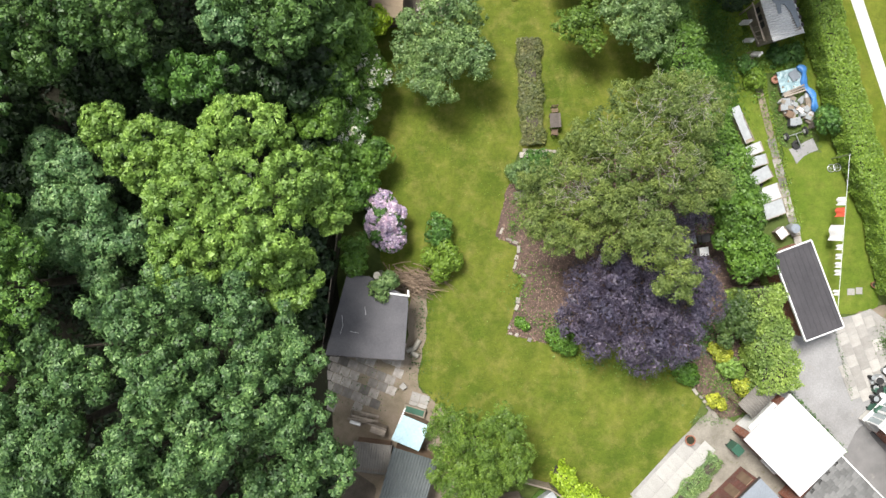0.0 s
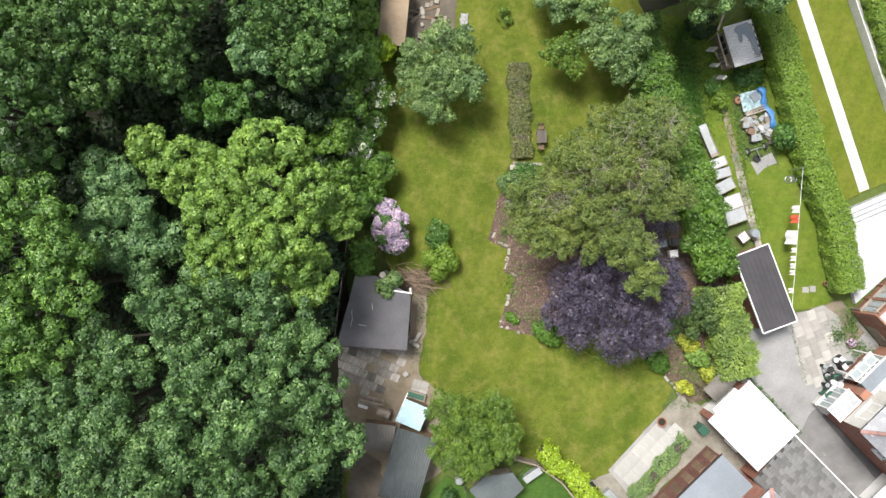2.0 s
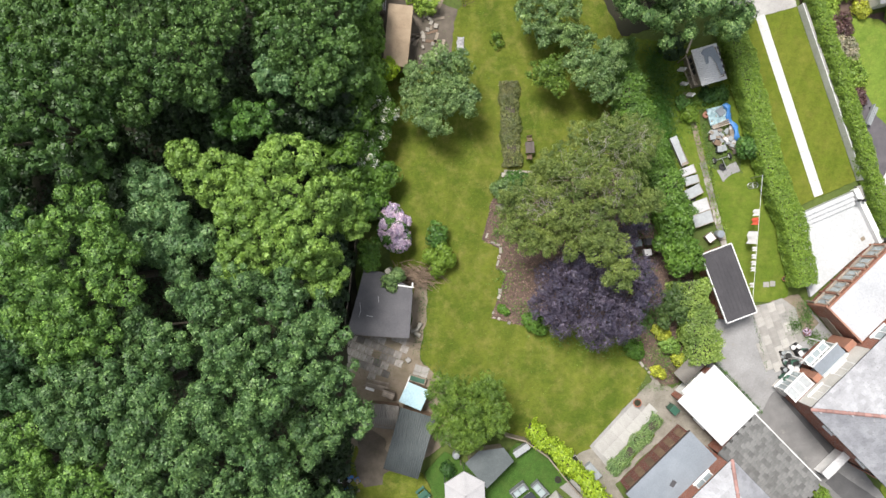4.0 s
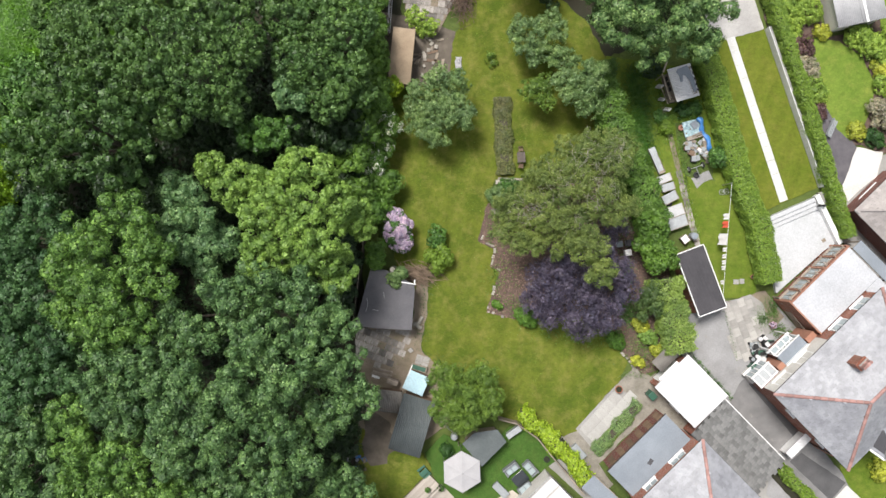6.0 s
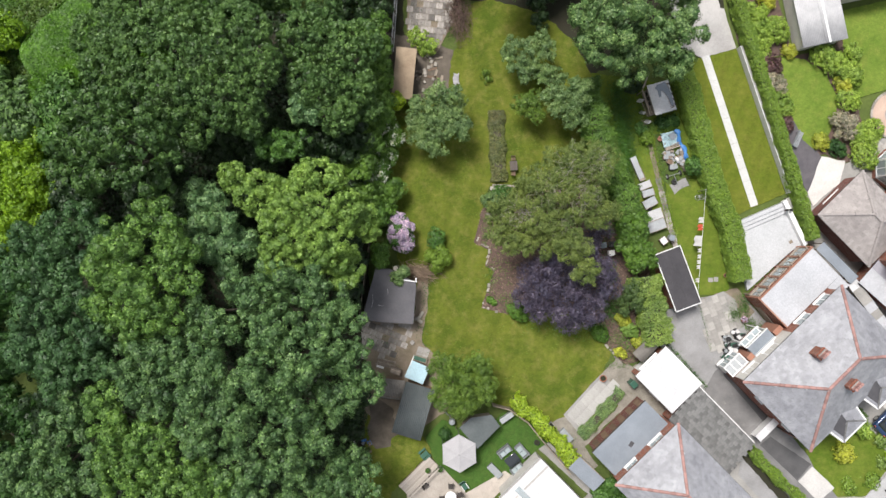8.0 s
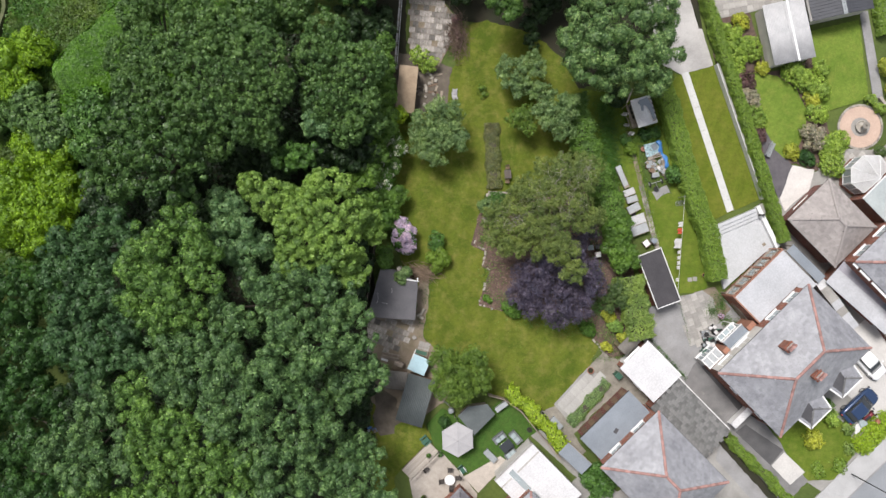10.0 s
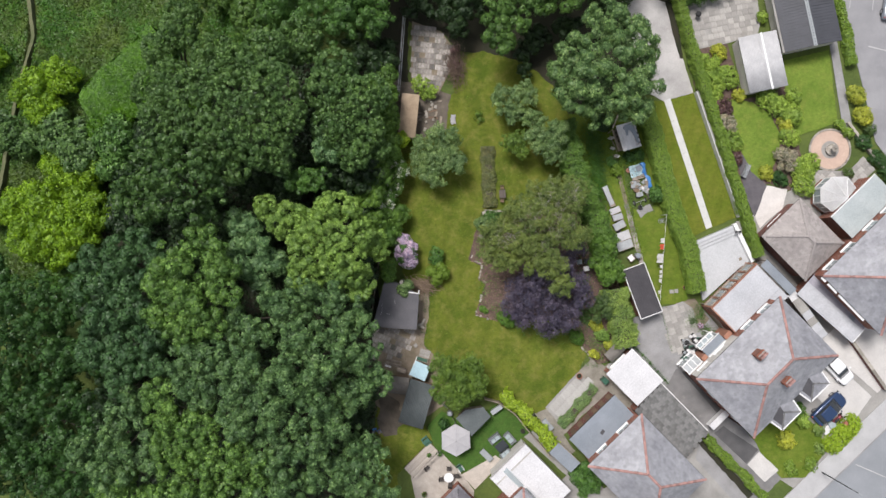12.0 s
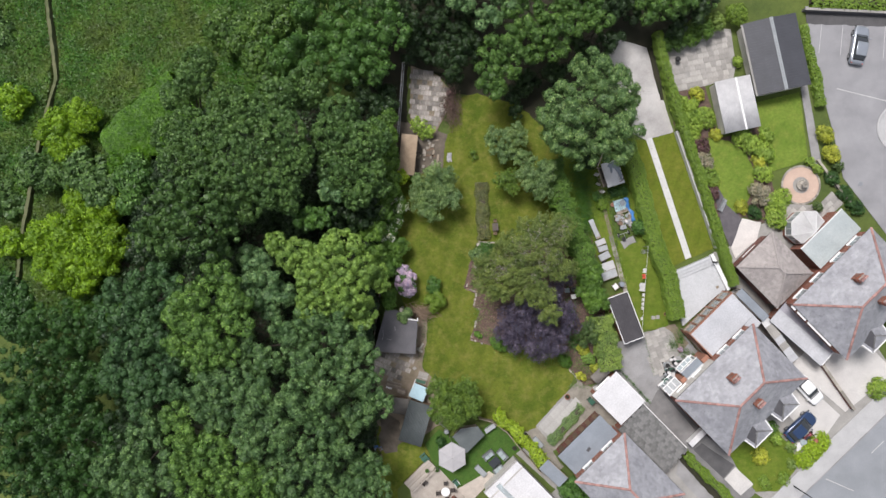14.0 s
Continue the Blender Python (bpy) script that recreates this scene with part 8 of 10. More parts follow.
part("wall", prism([(-1.55, 0.0), (-0.2, -1.6), (1.55, 0.15), (0.95, 1.0), (-0.7, 0.8)], 0, 1.85), FENCE_WOOD, small)
part("roof", prism([(-1.82, 0.04), (-0.19, -1.84), (1.84, 0.2), (1.08, 1.22), (-0.81, 0.96)], 1.86, 1.95), SHEET_GREY, small, "dark grey felt roof")
covered = thing("covered_passage", "narrow grey flat roof over the passage by the annex", "passage roof", (35.7, -1.0, 0), -45)
part("roof", box((4.4, 0.95, 0.08), (0, 0, 2.5)), GREY_FELT, covered)
part("fascia", box((4.4, 0.05, 0.16), (0, 0.5, 2.44)), DARK_WOOD, covered)
for x in (-2.1, 2.1):
    for y in (-0.4, 0.4):
        part("post", box((0.08, 0.08, 2.5), (x, y, 0)), FENCE_WOOD, covered)
passage = thing("passage_roof", "dark grey lean-to roof over a side passage", "lean-to", (13.35, -20.05, 0), -43)
part("roof", box((3.1, 1.45, 0.06), (0, 0, 2.1), 0, 5), GREY_FELT, passage)
for x in (-1.45, 1.45):
    for y in (-0.6, 0.6):
        part("post", box((0.08, 0.08, 2.05), (x, y, 0)), FENCE_WOOD, passage)
part("edge_board", box((3.1, 0.05, 0.12), (0, 0.73, 2.15)), FENCE_WOOD, passage)

# ---------------------------------------------------------------- vehicles
def car(label, at, turn, paint, length=4.3, width=1.76, height=1.47, estate=False):
    """A car: lofted body, glasshouse with its roof panel, four wheels, lamps, mirrors."""
    th = thing("car", label, "car", (at[0], at[1], at[2] if len(at) > 2 else 0.0), turn)
    hl, hw = length / 2, width / 2

    def loft(sections):
        bm = bmesh.new()
        rings = [[bm.verts.new(p) for p in sec] for sec in sections]
        n = len(rings[0])
        for a, b in zip(rings, rings[1:]):
            for i in range(n):
                bm.faces.new((a[i], a[(i + 1) % n], b[(i + 1) % n], b[i]))
        bm.faces.new(rings[0][::-1])
        bm.faces.new(rings[-1])
        return bm

    def ring(x, w, z0, z1, n=20, power=0.42):
        """A rounded cross-section of the car."""
        mid, half = (z0 + z1) / 2, (z1 - z0) / 2
        out_ = []
        for i in range(n):
            a = 2 * math.pi * (i + 0.5) / n
            c, s_ = math.cos(a), math.sin(a)
            out_.append((x, w * math.copysign(abs(c) ** power, c), mid + half * math.copysign(abs(s_) ** power, s_)))
        return out_

    shape = ((-1.0, 0.6, 0.34, 0.6), (-0.985, 0.76, 0.28, 0.72), (-0.95, 0.87, 0.24, 0.82), (-0.86, 0.95, 0.22, 0.9), (-0.6, 1.0, 0.2, 0.93), (-0.1, 1.0, 0.2, 0.92), (0.3, 1.0, 0.2, 0.9), (0.6, 0.98, 0.22, 0.84), (0.8, 0.93, 0.23, 0.77), (0.92, 0.82, 0.25, 0.68), (0.975, 0.68, 0.28, 0.6), (1.0, 0.5, 0.33, 0.52))
    part("body", loft([ring(k * hl, w * hw, a, b) for k, w, a, b in shape]), paint, th, smooth=True)
    back = -0.93 if estate else -0.84
    cab = ((back, 0.7, 0.84, 0.9), (back + 0.1, 0.76, 0.84, height - 0.3), (back + 0.26, 0.78, 0.84, height - 0.06), (-0.25, 0.79, 0.84, height - 0.03), (0.05, 0.78, 0.84, height - 0.06), (0.25, 0.77, 0.84, height - 0.26), (0.5, 0.74, 0.8, 0.88))
    part("glasshouse", loft([ring(k * hl, w * hw, a, b, 20, 0.5) for k, w, a, b in cab]), CAR_GLASS, th, "dark window glass", smooth=True)
    top = ((back + 0.2, 0.6, height - 0.16, height - 0.05), (back + 0.26, 0.69, height - 0.13, height - 0.03), (-0.25, 0.72, height - 0.11, height), (0.0, 0.71, height - 0.13, height - 0.02), (0.07, 0.64, height - 0.15, height - 0.05))
    part("roof", loft([ring(k * hl, w * hw, a, b, 20, 0.5) for k, w, a, b in top]), paint, th, smooth=True)
    for sx in (-0.62, 0.62):
        for sy in (-1, 1):
            wh = part("wheel", rod((sx * hl, sy * (hw - 0.2), 0.31), (sx * hl, sy * (hw + 0.0), 0.31), 0.31, seg=18), BLACK, th, "black tyre")
            part("rim", rod((sx * hl, sy * (hw - 0.03), 0.31), (sx * hl, sy * (hw + 0.012), 0.31), 0.2, seg=14), METAL, wh)
    for sy in (-1, 1):
        part("headlight", box((0.26, 0.26, 0.1), (0.9 * hl, sy * hw * 0.62, 0.57), sy * -24, bevel=0.03), LAMP_GLASS, th, "clear headlight")
        part("tail_light", box((0.1, 0.22, 0.2), (-0.95 * hl, sy * hw * 0.68, 0.58), bevel=0.02), PLASTIC_RED, th, "red tail light")
        part("mirror", box((0.12, 0.2, 0.13), (0.34 * hl, sy * (hw + 0.08), 0.88), bevel=0.03), paint, th)
    part("bumper", box((0.1, width * 0.8, 0.16), (0.985 * hl, 0, 0.26), bevel=0.03), BLACK, th)
    return th


CAR_GLASS = glossy("car window glass", (0.03, 0.035, 0.04), 0.05, 0.0, 0.5)
LAMP_GLASS = glossy("headlamp glass", (0.4, 0.42, 0.44), 0.1)
SILVER = glossy("silver car paint", (0.32, 0.35, 0.39), 0.28, 0.5, 0.6)
NAVY = glossy("navy car paint", (0.02, 0.045, 0.11), 0.25, 0.2, 0.6)
PEARL = glossy("white car paint", (0.8, 0.8, 0.8), 0.25, 0.0, 0.5)
car("silver saloon car standing in the car park", (48.95, 28.9), 80, SILVER, 4.5)
car("dark blue hatchback standing on a concrete drive", (42.1, -15.2), 43, NAVY, 4.1)
car("white hatchback standing beside the house", (43.0, -10.9), -47, PEARL, 3.9)

# ---------------------------------------------------------------- road and car park details
for i in range(4):
    setting("parking_line", prism([(45.03 + 2.45 * i, 32.9 - 0.2 * i), (45.1 + 2.45 * i, 32.9 - 0.2 * i), (44.6 + 2.5 * i, 28.1 - 0.2 * i), (44.54 + 2.5 * i, 28.1 - 0.2 * i)], -0.02, 0.006), ROAD_PAINT, "worn white parking bay line", "line")
setting("white_line", prism([(46.6, 23.95), (46.65, 24.05), (53.5, 22.35), (53.45, 22.25)], -0.02, 0.006), ROAD_PAINT, "faded white line on the asphalt", "line")
setting("give_way_line", prism([(45.3, -21.42), (45.34, -21.33), (48.6, -22.75), (48.56, -22.84)], -0.05, -0.034), ROAD_PAINT, "white line across the side of the road", "line")
for i in range(1, 4):
    a, b = i * 6.0, i * 6.0 + 2.0
    setting("centre_line", prism([(46.4 + a * 0.719, -22.6 + a * 0.695), (46.4 + b * 0.719, -22.6 + b * 0.695), (46.33 + b * 0.719, -22.53 + b * 0.695), (46.33 + a * 0.719, -22.53 + a * 0.695)], -0.05, -0.034), ROAD_PAINT, "worn white centre line of the road", "line")
island = thing("kerbed_island", "round kerbed island in the car park", "kerb", (54.2, 19.4, 0), kind="structure")
part("kerb", lathe([(2.9, 0), (2.9, 0.1), (2.7, 0.12), (2.6, 0.06), (2.5, 0.05)], seg=40), PAVEMENT, island)
part("infill", lathe([(2.55, 0.0), (2.55, 0.045), (0.05, 0.05)], seg=40), ASPHALT, island)
kerb = thing("kerb", "row of concrete kerbstones along the road", "kerb", (0, 0, 0), kind="structure")
for i in range(40):
    k = i * 0.92
    piece("kerbstone", kerb, PALE_CONCRETE, (37.0 + k * 0.719, -28.7 + k * 0.695, -0.06), (0.9, 0.14, 0.135), 44.0)
wall = thing("car_park_wall", "dark stone wall at the head of the car park", "wall", (0, 0, 0))
part("wall_body", prism([(42.6, 32.95), (70, 31.75), (70, 31.95), (42.6, 33.15)], -0.05, 0.7), SLATE_DARK, wall)
for i in range(18):
    piece("coping", wall, CONCRETE, (43.4 + 1.5 * i, 33.02 - 0.0655 * i, 0.7), (1.46, 0.3, 0.08), -2.5)
wall = thing("forecourt_wall", "low dark brick wall beside the forecourt", "wall", (0, 0, 0))
part("wall_body", prism([(43.5, -6.6), (43.75, -6.45), (48.35, -13.05), (48.1, -13.2)], -0.05, 0.75), BRICK_DARK, wall)
for i in range(9):
    piece("coping", wall, STONE, (43.85 + 0.52 * i, -6.95 - 0.74 * i, 0.75), (0.88, 0.34, 0.08), -55)
wall = thing("verge_wall", "low wall between the round paving and the car park", "wall", (0, 0, 0))
for i in range(9):
    a = (44.4 + 0.42 * i, 15.4 - 0.55 * i)
    piece("coping", wall, STONE, (a[0], a[1], 0.45), (0.7, 0.3, 0.08), -53)
    piece("block", wall, STONE, (a[0], a[1], 0), (0.68, 0.24, 0.44), -53)
gpath = setting("side_path", prism([(42.4, 24.3), (43.2, 24.5), (45.0, 14.6), (44.0, 14.2)], -0.05, 0.025), PALE_CONCRETE, "pale concrete side path", "path")
manhole = tagged(part("manhole_cover", lathe([(0.3, 0), (0.3, 0.01), (0.26, 0.014), (0.05, 0.014)], (49.4, 12.9, 0.0), 20), METAL), "round iron manhole cover", "manhole cover")
sack = thing("folded_sheet", "pale folded dust sheet on the front drive", "sheet", (42.0, -17.6, 0.01), 35)
part("sheet", box((0.9, 0.8, 0.3), (0, 0, 0), bevel=0.06), CLOTH_WHITE, sack)
sack = thing("rubble_bag", "grey-green rubble bag beside the hedge", "bag", (42.55, -17.0, 0.01), 20)
part("bag", box((0.8, 0.7, 0.5), (0, 0, 0), bevel=0.12), CUSHION, sack)
bike = thing("moped", "dark red moped parked beside the hedge", "moped", (43.0, -16.3, 0.01), 40)
part("body", box((1.1, 0.3, 0.35), (0, 0, 0.35), bevel=0.1), MOPED_RED, bike)
part("seat", box((0.6, 0.28, 0.12), (-0.2, 0, 0.7), bevel=0.04), BLACK, bike)
part("leg_shield", box((0.08, 0.42, 0.6), (0.48, 0, 0.3), bevel=0.03), MOPED_RED, bike)
part("handlebar", rod((0.45, -0.32, 0.98), (0.45, 0.32, 0.98), 0.025), BLACK, bike)
for x in (-0.5, 0.6):
    part("wheel", wheel_disc(0.24, 0.1, (x, 0, 0.24)), BLACK, bike)
pole = thing("telegraph_pole", "slim dark lamp post beside the pavement", "lamp post", (41.6, -22.2, 0.06))
part("post", rod((0, 0, 0), (0, 0, 5.2), 0.07, 0.045, 10), BLACK, pole)
part("arm", rod((0, 0, 5.1), (0.9, -0.5, 5.4), 0.035), BLACK, pole)
part("lamp_head", box((0.5, 0.18, 0.1), (1.05, -0.6, 5.35), -30, bevel=0.03), PLASTIC_GREY, pole)
gate = thing("drive_gate", "white painted gate wall across the drive", "gate", (30.2, -15.9, 0), 44.5)
part("gate_panel", box((3.2, 0.12, 1.7), (0, 0, 0)), WHITE, gate)
part("gate_top", box((3.3, 0.7, 0.06), (0, 0.1, 1.72)), PALE_FELT, gate)

# ---------------------------------------------------------------- round paving and fountain
rp = setting("round_paving", lathe([(2.08, -0.05), (2.08, 0.03), (1.8, 0.034), (0.1, 0.034)], (42.45, 12.75, 0), 48), PINK_PAVING, "round pink sandstone paving", "paving")
ring = thing("paving_edge", "ring of stone setts round the pink paving", "edging", (42.45, 12.75, 0))
for i in range(40):
    a = 2 * math.pi * i / 40
    piece("sett", ring, STONE, (2.2 * math.cos(a), 2.2 * math.sin(a), -0.02), (0.2, 0.33, 0.09), math.degrees(a))
setting("inner_ring", lathe([(0.95, 0), (0.95, 0.042), (0.85, 0.044), (0.05, 0.044)], (42.45, 12.75, 0), 36), PALE_FLAG, "pale inner ring of the paving", "paving")
ft = thing("fountain", "small tiered stone fountain on round paving", "fountain", (42.45, 12.75, 0.04))
part("basin", lathe([(0.5, 0), (0.55, 0.15), (0.62, 0.3), (0.55, 0.32), (0.45, 0.2), (0.1, 0.2)], seg=24), STONE, ft)
part("column", lathe([(0.16, 0.2), (0.1, 0.4), (0.09, 0.8), (0.14, 0.9)], seg=14), STONE, ft)
part("bowl", lathe([(0.08, 0.88), (0.34, 1.0), (0.38, 1.06), (0.3, 1.06), (0.06, 1.0)], seg=20), STONE, ft)
part("finial", lathe([(0.05, 1.0), (0.09, 1.12), (0.03, 1.3), (0.01, 1.34)], seg=10), STONE, ft)
seat = thing("garden_bench", "blue-grey garden bench on slate chippings", "bench", (33.2, 10.4, 0), 66)
for i in range(4):
    part("slat", box((1.5, 0.1, 0.03), (0, -0.2 + 0.13 * i, 0.42)), PLASTIC_GREY, seat)
for i in range(3):
    part("back_slat", box((1.5, 0.03, 0.1), (0, 0.3, 0.5 + 0.14 * i)), PLASTIC_GREY, seat)
for x in (-0.65, 0.65):
    for y in (-0.2, 0.26):
        part("leg", box((0.06, 0.06, 0.42), (x, y, 0)), PLASTIC_GREY, seat)
bbq = thing("barbecue", "dark kettle barbecue on the paved corner", "barbecue", (27.9, 27.2, 0))
part("bowl", lathe([(0.05, 0.5), (0.25, 0.6), (0.32, 0.78), (0.25, 0.95), (0.05, 1.02)], seg=16), BLACK, bbq)
for i in range(3):
    a = 2.1 * i
    part("leg", rod((0.15 * math.cos(a), 0.15 * math.sin(a), 0.6), (0.32 * math.cos(a), 0.32 * math.sin(a), 0), 0.02), BLACK, bbq)

# ---------------------------------------------------------------- gazebo garden
gz = thing("gazebo", "hexagonal garden gazebo with a grey canvas roof", "gazebo", (1.87, -18.25, 0), 2)
hexa = [(1.72 * math.cos(radians(90 + 60 * i)), 1.72 * math.sin(radians(90 + 60 * i))) for i in range(6)]
for i in range(6):
    a, b = hexa[i], hexa[(i + 1) % 6]
    bm = bmesh.new()
    m0 = ((a[0] + b[0]) * 0.25, (a[1] + b[1]) * 0.25)
    va, vb, vc = bm.verts.new((*a, 2.05)), bm.verts.new((*b, 2.05)), bm.verts.new((0, 0, 2.42))
    vm = bm.verts.new((*m0, 2.2))
    vl, vd = bm.verts.new((*a, 1.85)), bm.verts.new((*b, 1.85))
    for f in ((va, vb, vm), (vb, vc, vm), (vc, va, vm), (va, vl, vd, vb)):
        bm.faces.new(f)
    part("canopy_panel", bm, CANVAS, gz)
    part("post", rod((*a, 0), (*a, 2.05), 0.035), METAL, gz)
part("finial", lathe([(0.06, 2.4), (0.1, 2.46), (0.02, 2.55)], seg=8), CANVAS, gz)


def sofa(at, turn, length, seats):
    s_ = thing("rattan_sofa", "grey rattan garden sofa with pale cushions", "sofa", at, turn, group="rattan seats round the table")
    part("base", box((length, 0.75, 0.34), bevel=0.03), RATTAN, s_)
    part("backrest", box((length, 0.14, 0.45), (0, 0.33, 0.32), bevel=0.03), RATTAN, s_)
    for sx in (-1, 1):
        part("armrest", box((0.13, 0.75, 0.26), (sx * (length / 2 - 0.065), 0, 0.32), bevel=0.03), RATTAN, s_)
    for i in range(seats):
        w = (length - 0.3) / seats
        part("cushion", box((w - 0.03, 0.55, 0.12), (-(length - 0.3) / 2 + w * (i + 0.5), -0.06, 0.34), bevel=0.04), CUSHION, s_)


sofa((6.1, -18.5, 0.03), 38, 1.35, 2)
sofa((7.7, -18.45, 0.03), -48, 1.35, 2)
sofa((7.3, -20.2, 0.03), 218, 1.3, 2)
tb = thing("rattan_table", "square rattan table with a glass top", "table", (6.8, -19.25, 0.03), 40)
part("tabletop", box((1.25, 0.95, 0.04), (0, 0, 0.6), bevel=0.01), CAR_GLASS, tb, "dark glass top")
part("base", box((0.9, 0.65, 0.58), bevel=0.03), RATTAN, tb)
lg = thing("storage_box", "grey rattan storage bench on the turf", "storage bench", (5.2, -20.3, 0.03), -45)
part("body", box((1.45, 0.6, 0.42), bevel=0.03), RATTAN, lg)
part("lid", box((1.48, 0.64, 0.06), (0, 0, 0.42), bevel=0.02), PLASTIC_GREY, lg)
deck = thing("raised_deck", "raised deck of pale boards with a rail", "deck", (-1.85, -20.8, 0), 45)
for i in range(9):
    piece("deck_board", deck, DECK, (0, -0.62 + 0.145 * i, 0.26), (3.9, 0.135, 0.05))
part("deck_frame", box((3.9, 1.3, 0.26), (0, 0, 0)), FENCE_WOOD, deck)
for i in range(4):
    part("rail_post", box((0.07, 0.07, 0.8), (-1.85 + 1.23 * i, -0.72, 0.1)), DECK, deck)
part("hand_rail", box((3.9, 0.09, 0.06), (0, -0.72, 0.9)), DECK, deck)
pt = setting("deck_patio", prism([(-2.95, -22.7), (0.2, -19.9), (2.5, -22.4), (3.9, -24.2), (3.6, -27.5), (-2.2, -26.5)], -0.02, 0.05), DECK, "pale patio deck of the lower garden", "deck")
pt2 = setting("patio_lower", prism([(2.5, -22.5), (6.2, -20.4), (7.0, -21.0), (4.0, -24.1)], -0.02, 0.045), DECK, "pale deck beside the extension", "deck")
bt = thing("bistro_table", "round white garden table", "table", (1.14, -22.6, 0.05))
part("tabletop", lathe([(0.5, 0.7), (0.52, 0.72), (0.5, 0.745), (0.05, 0.745)], seg=24), WHITE, bt)
part("column", rod((0, 0, 0), (0, 0, 0.7), 0.04), WHITE, bt)
part("foot", lathe([(0.3, 0), (0.28, 0.03), (0.05, 0.06)], seg=16), WHITE, bt)
first = thing("garden_chair", "dark folding garden chair by the round table", "chair", (1.14, -21.75, 0.05), 0, group="chairs round the garden table")
part("seat", box((0.45, 0.42, 0.04), (0, 0, 0.43), bevel=0.01), DARK_WOOD, first)
part("backrest", box((0.45, 0.05, 0.42), (0, 0.22, 0.46), 0, -8), DARK_WOOD, first)
for x in (-0.2, 0.2):
    for y in (-0.18, 0.2):
        part("leg", box((0.035, 0.035, 0.43), (x, y, 0)), DARK_WOOD, first)
for x, y, r in ((1.95, -22.5, -80), (0.35, -22.85, 95), (1.3, -23.45, 175), (-1.2, -21.6, 130)):
    copy_thing(first, pose(x, y, 0.05, 0, 0, r))
dark = thing("slate_porch", "dark slate roof of a small porch below the deck", "porch", (2.3, -25.2, 0), 44.5)
part("wall", box((2.6, 3.2, 2.3)), BRICK, dark)
dfaces = [((-1.5, -1.8, 2.3), (1.5, -1.8, 2.3), (0, -0.3, 3.2)), ((1.5, -1.8, 2.3), (1.5, 1.8, 2.3), (0, 0.3, 3.2), (0, -0.3, 3.2)), ((1.5, 1.8, 2.3), (-1.5, 1.8, 2.3), (0, 0.3, 3.2)), ((-1.5, 1.8, 2.3), (-1.5, -1.8, 2.3), (0, -0.3, 3.2), (0, 0.3, 3.2))]
bm = bmesh.new()
for f in dfaces:
    bm.faces.new([bm.verts.new(p) for p in f])
rf = part("roof", bm, DARK_FELT, dark)
slates("slate_covering", dfaces, 0.24, 0.3, SLATE_DARK, rf)
kd = thing("kids_bench", "small green plastic picnic bench", "bench", (-1.3, -18.8, 0.02), 40)
part("tabletop", box((0.8, 0.45, 0.04), (0, 0, 0.45), bevel=0.02), PLASTIC_GREEN, kd)
for y in (-0.4, 0.4):
    part("seat", box((0.8, 0.2, 0.04), (0, y, 0.26), bevel=0.02), PLASTIC_GREEN, kd)
for x in (-0.3, 0.3):
    part("leg", box((0.06, 0.9, 0.26), (x, 0, 0)), PLASTIC_GREEN, kd)
rc = thing("reclining_chair", "green reclining garden chair", "chair", (2.45, -21.75, 0.03), 35)
part("seat", box((0.55, 0.6, 0.06), (0, 0, 0.32), bevel=0.02), PLASTIC_GREEN, rc)
part("backrest", box((0.55, 0.06, 0.7), (0, 0.32, 0.34), 0, -30), PLASTIC_GREEN, rc)
for x in (-0.25, 0.25):
    part("arm", box((0.05, 0.6, 0.04), (x, 0, 0.55)), WHITE, rc)
    part("leg", box((0.04, 0.5, 0.32), (x, 0, 0)), WHITE, rc)


def pot(label, at, r=0.22, h=0.35, material=None, plant=None):
    p = thing("flower_pot", label, "flower pot", at)
    part("pot", lathe([(r * 0.7, 0), (r, h * 0.85), (r * 1.1, h * 0.86), (r * 1.1, h), (r * 0.92, h), (r * 0.9, h * 0.9)], seg=16), material or POT_CLAY, p)
    part("soil", lathe([(r * 0.88, h * 0.86), (r * 0.86, h * 0.9), (0.02, h * 0.92)], seg=12), SOIL, p)
    if plant:
        rngs = np.random.default_rng(int(abs(at[0] * 100)))
        d = rngs.normal(0, 1, (90, 3))
        d[:, 2] = np.abs(d[:, 2])
        d /= np.linalg.norm(d, axis=1, keepdims=True)
        v = leaf_blades(rngs, d * r * 1.3 + np.array((0, 0, h)), d, 0.13)
        mesh_object("plant", leaf_mesh("plant", v), LEAF[plant], p)
    return p


pot("dark clay pot on the slab path", (15.2, -11.75, 0.04), 0.3, 0.42)
pot("clay pot with a plant on the deck", (-1.0, -20.2, 0.3), 0.18, 0.3, None, "fresh")
pot("potted plant beside the deck", (0.1, -20.1, 0.05), 0.24, 0.35, BLACK, "fresh")
pot("clay pot on the patio deck", (-1.5, -24.5, 0.05), 0.22, 0.34, None, "shrub")
pot("black pot by the lime hedge", (9.1, -17.7, 0.03), 0.24, 0.34, BLACK)
pot("pot with purple flowers in the yard corner", (28.3, -6.3, 0.0), 0.24, 0.3, None, "rhodo")
pot("orange pot beside the hedge", (26.6, -2.2, 0.0), 0.17, 0.28)
pot("orange pot under the hedge", (26.8, -1.3, 0.0), 0.15, 0.26)
bx = thing("trough_planter", "grey trough beside the lime hedge", "trough", (10.6, -16.25, 0), -52)
part("trough", box((0.95, 0.35, 0.35), bevel=0.02), CONCRETE, bx)
part("soil", box((0.85, 0.25, 0.02), (0, 0, 0.35)), SOIL, bx)
bx = thing("storage_bin", "grey plastic storage bin on the concrete", "storage bin", (11.8, -17.0, 0), -48)
part("body", box((1.3, 0.55, 0.55), bevel=0.03), PLASTIC_GREY, bx)
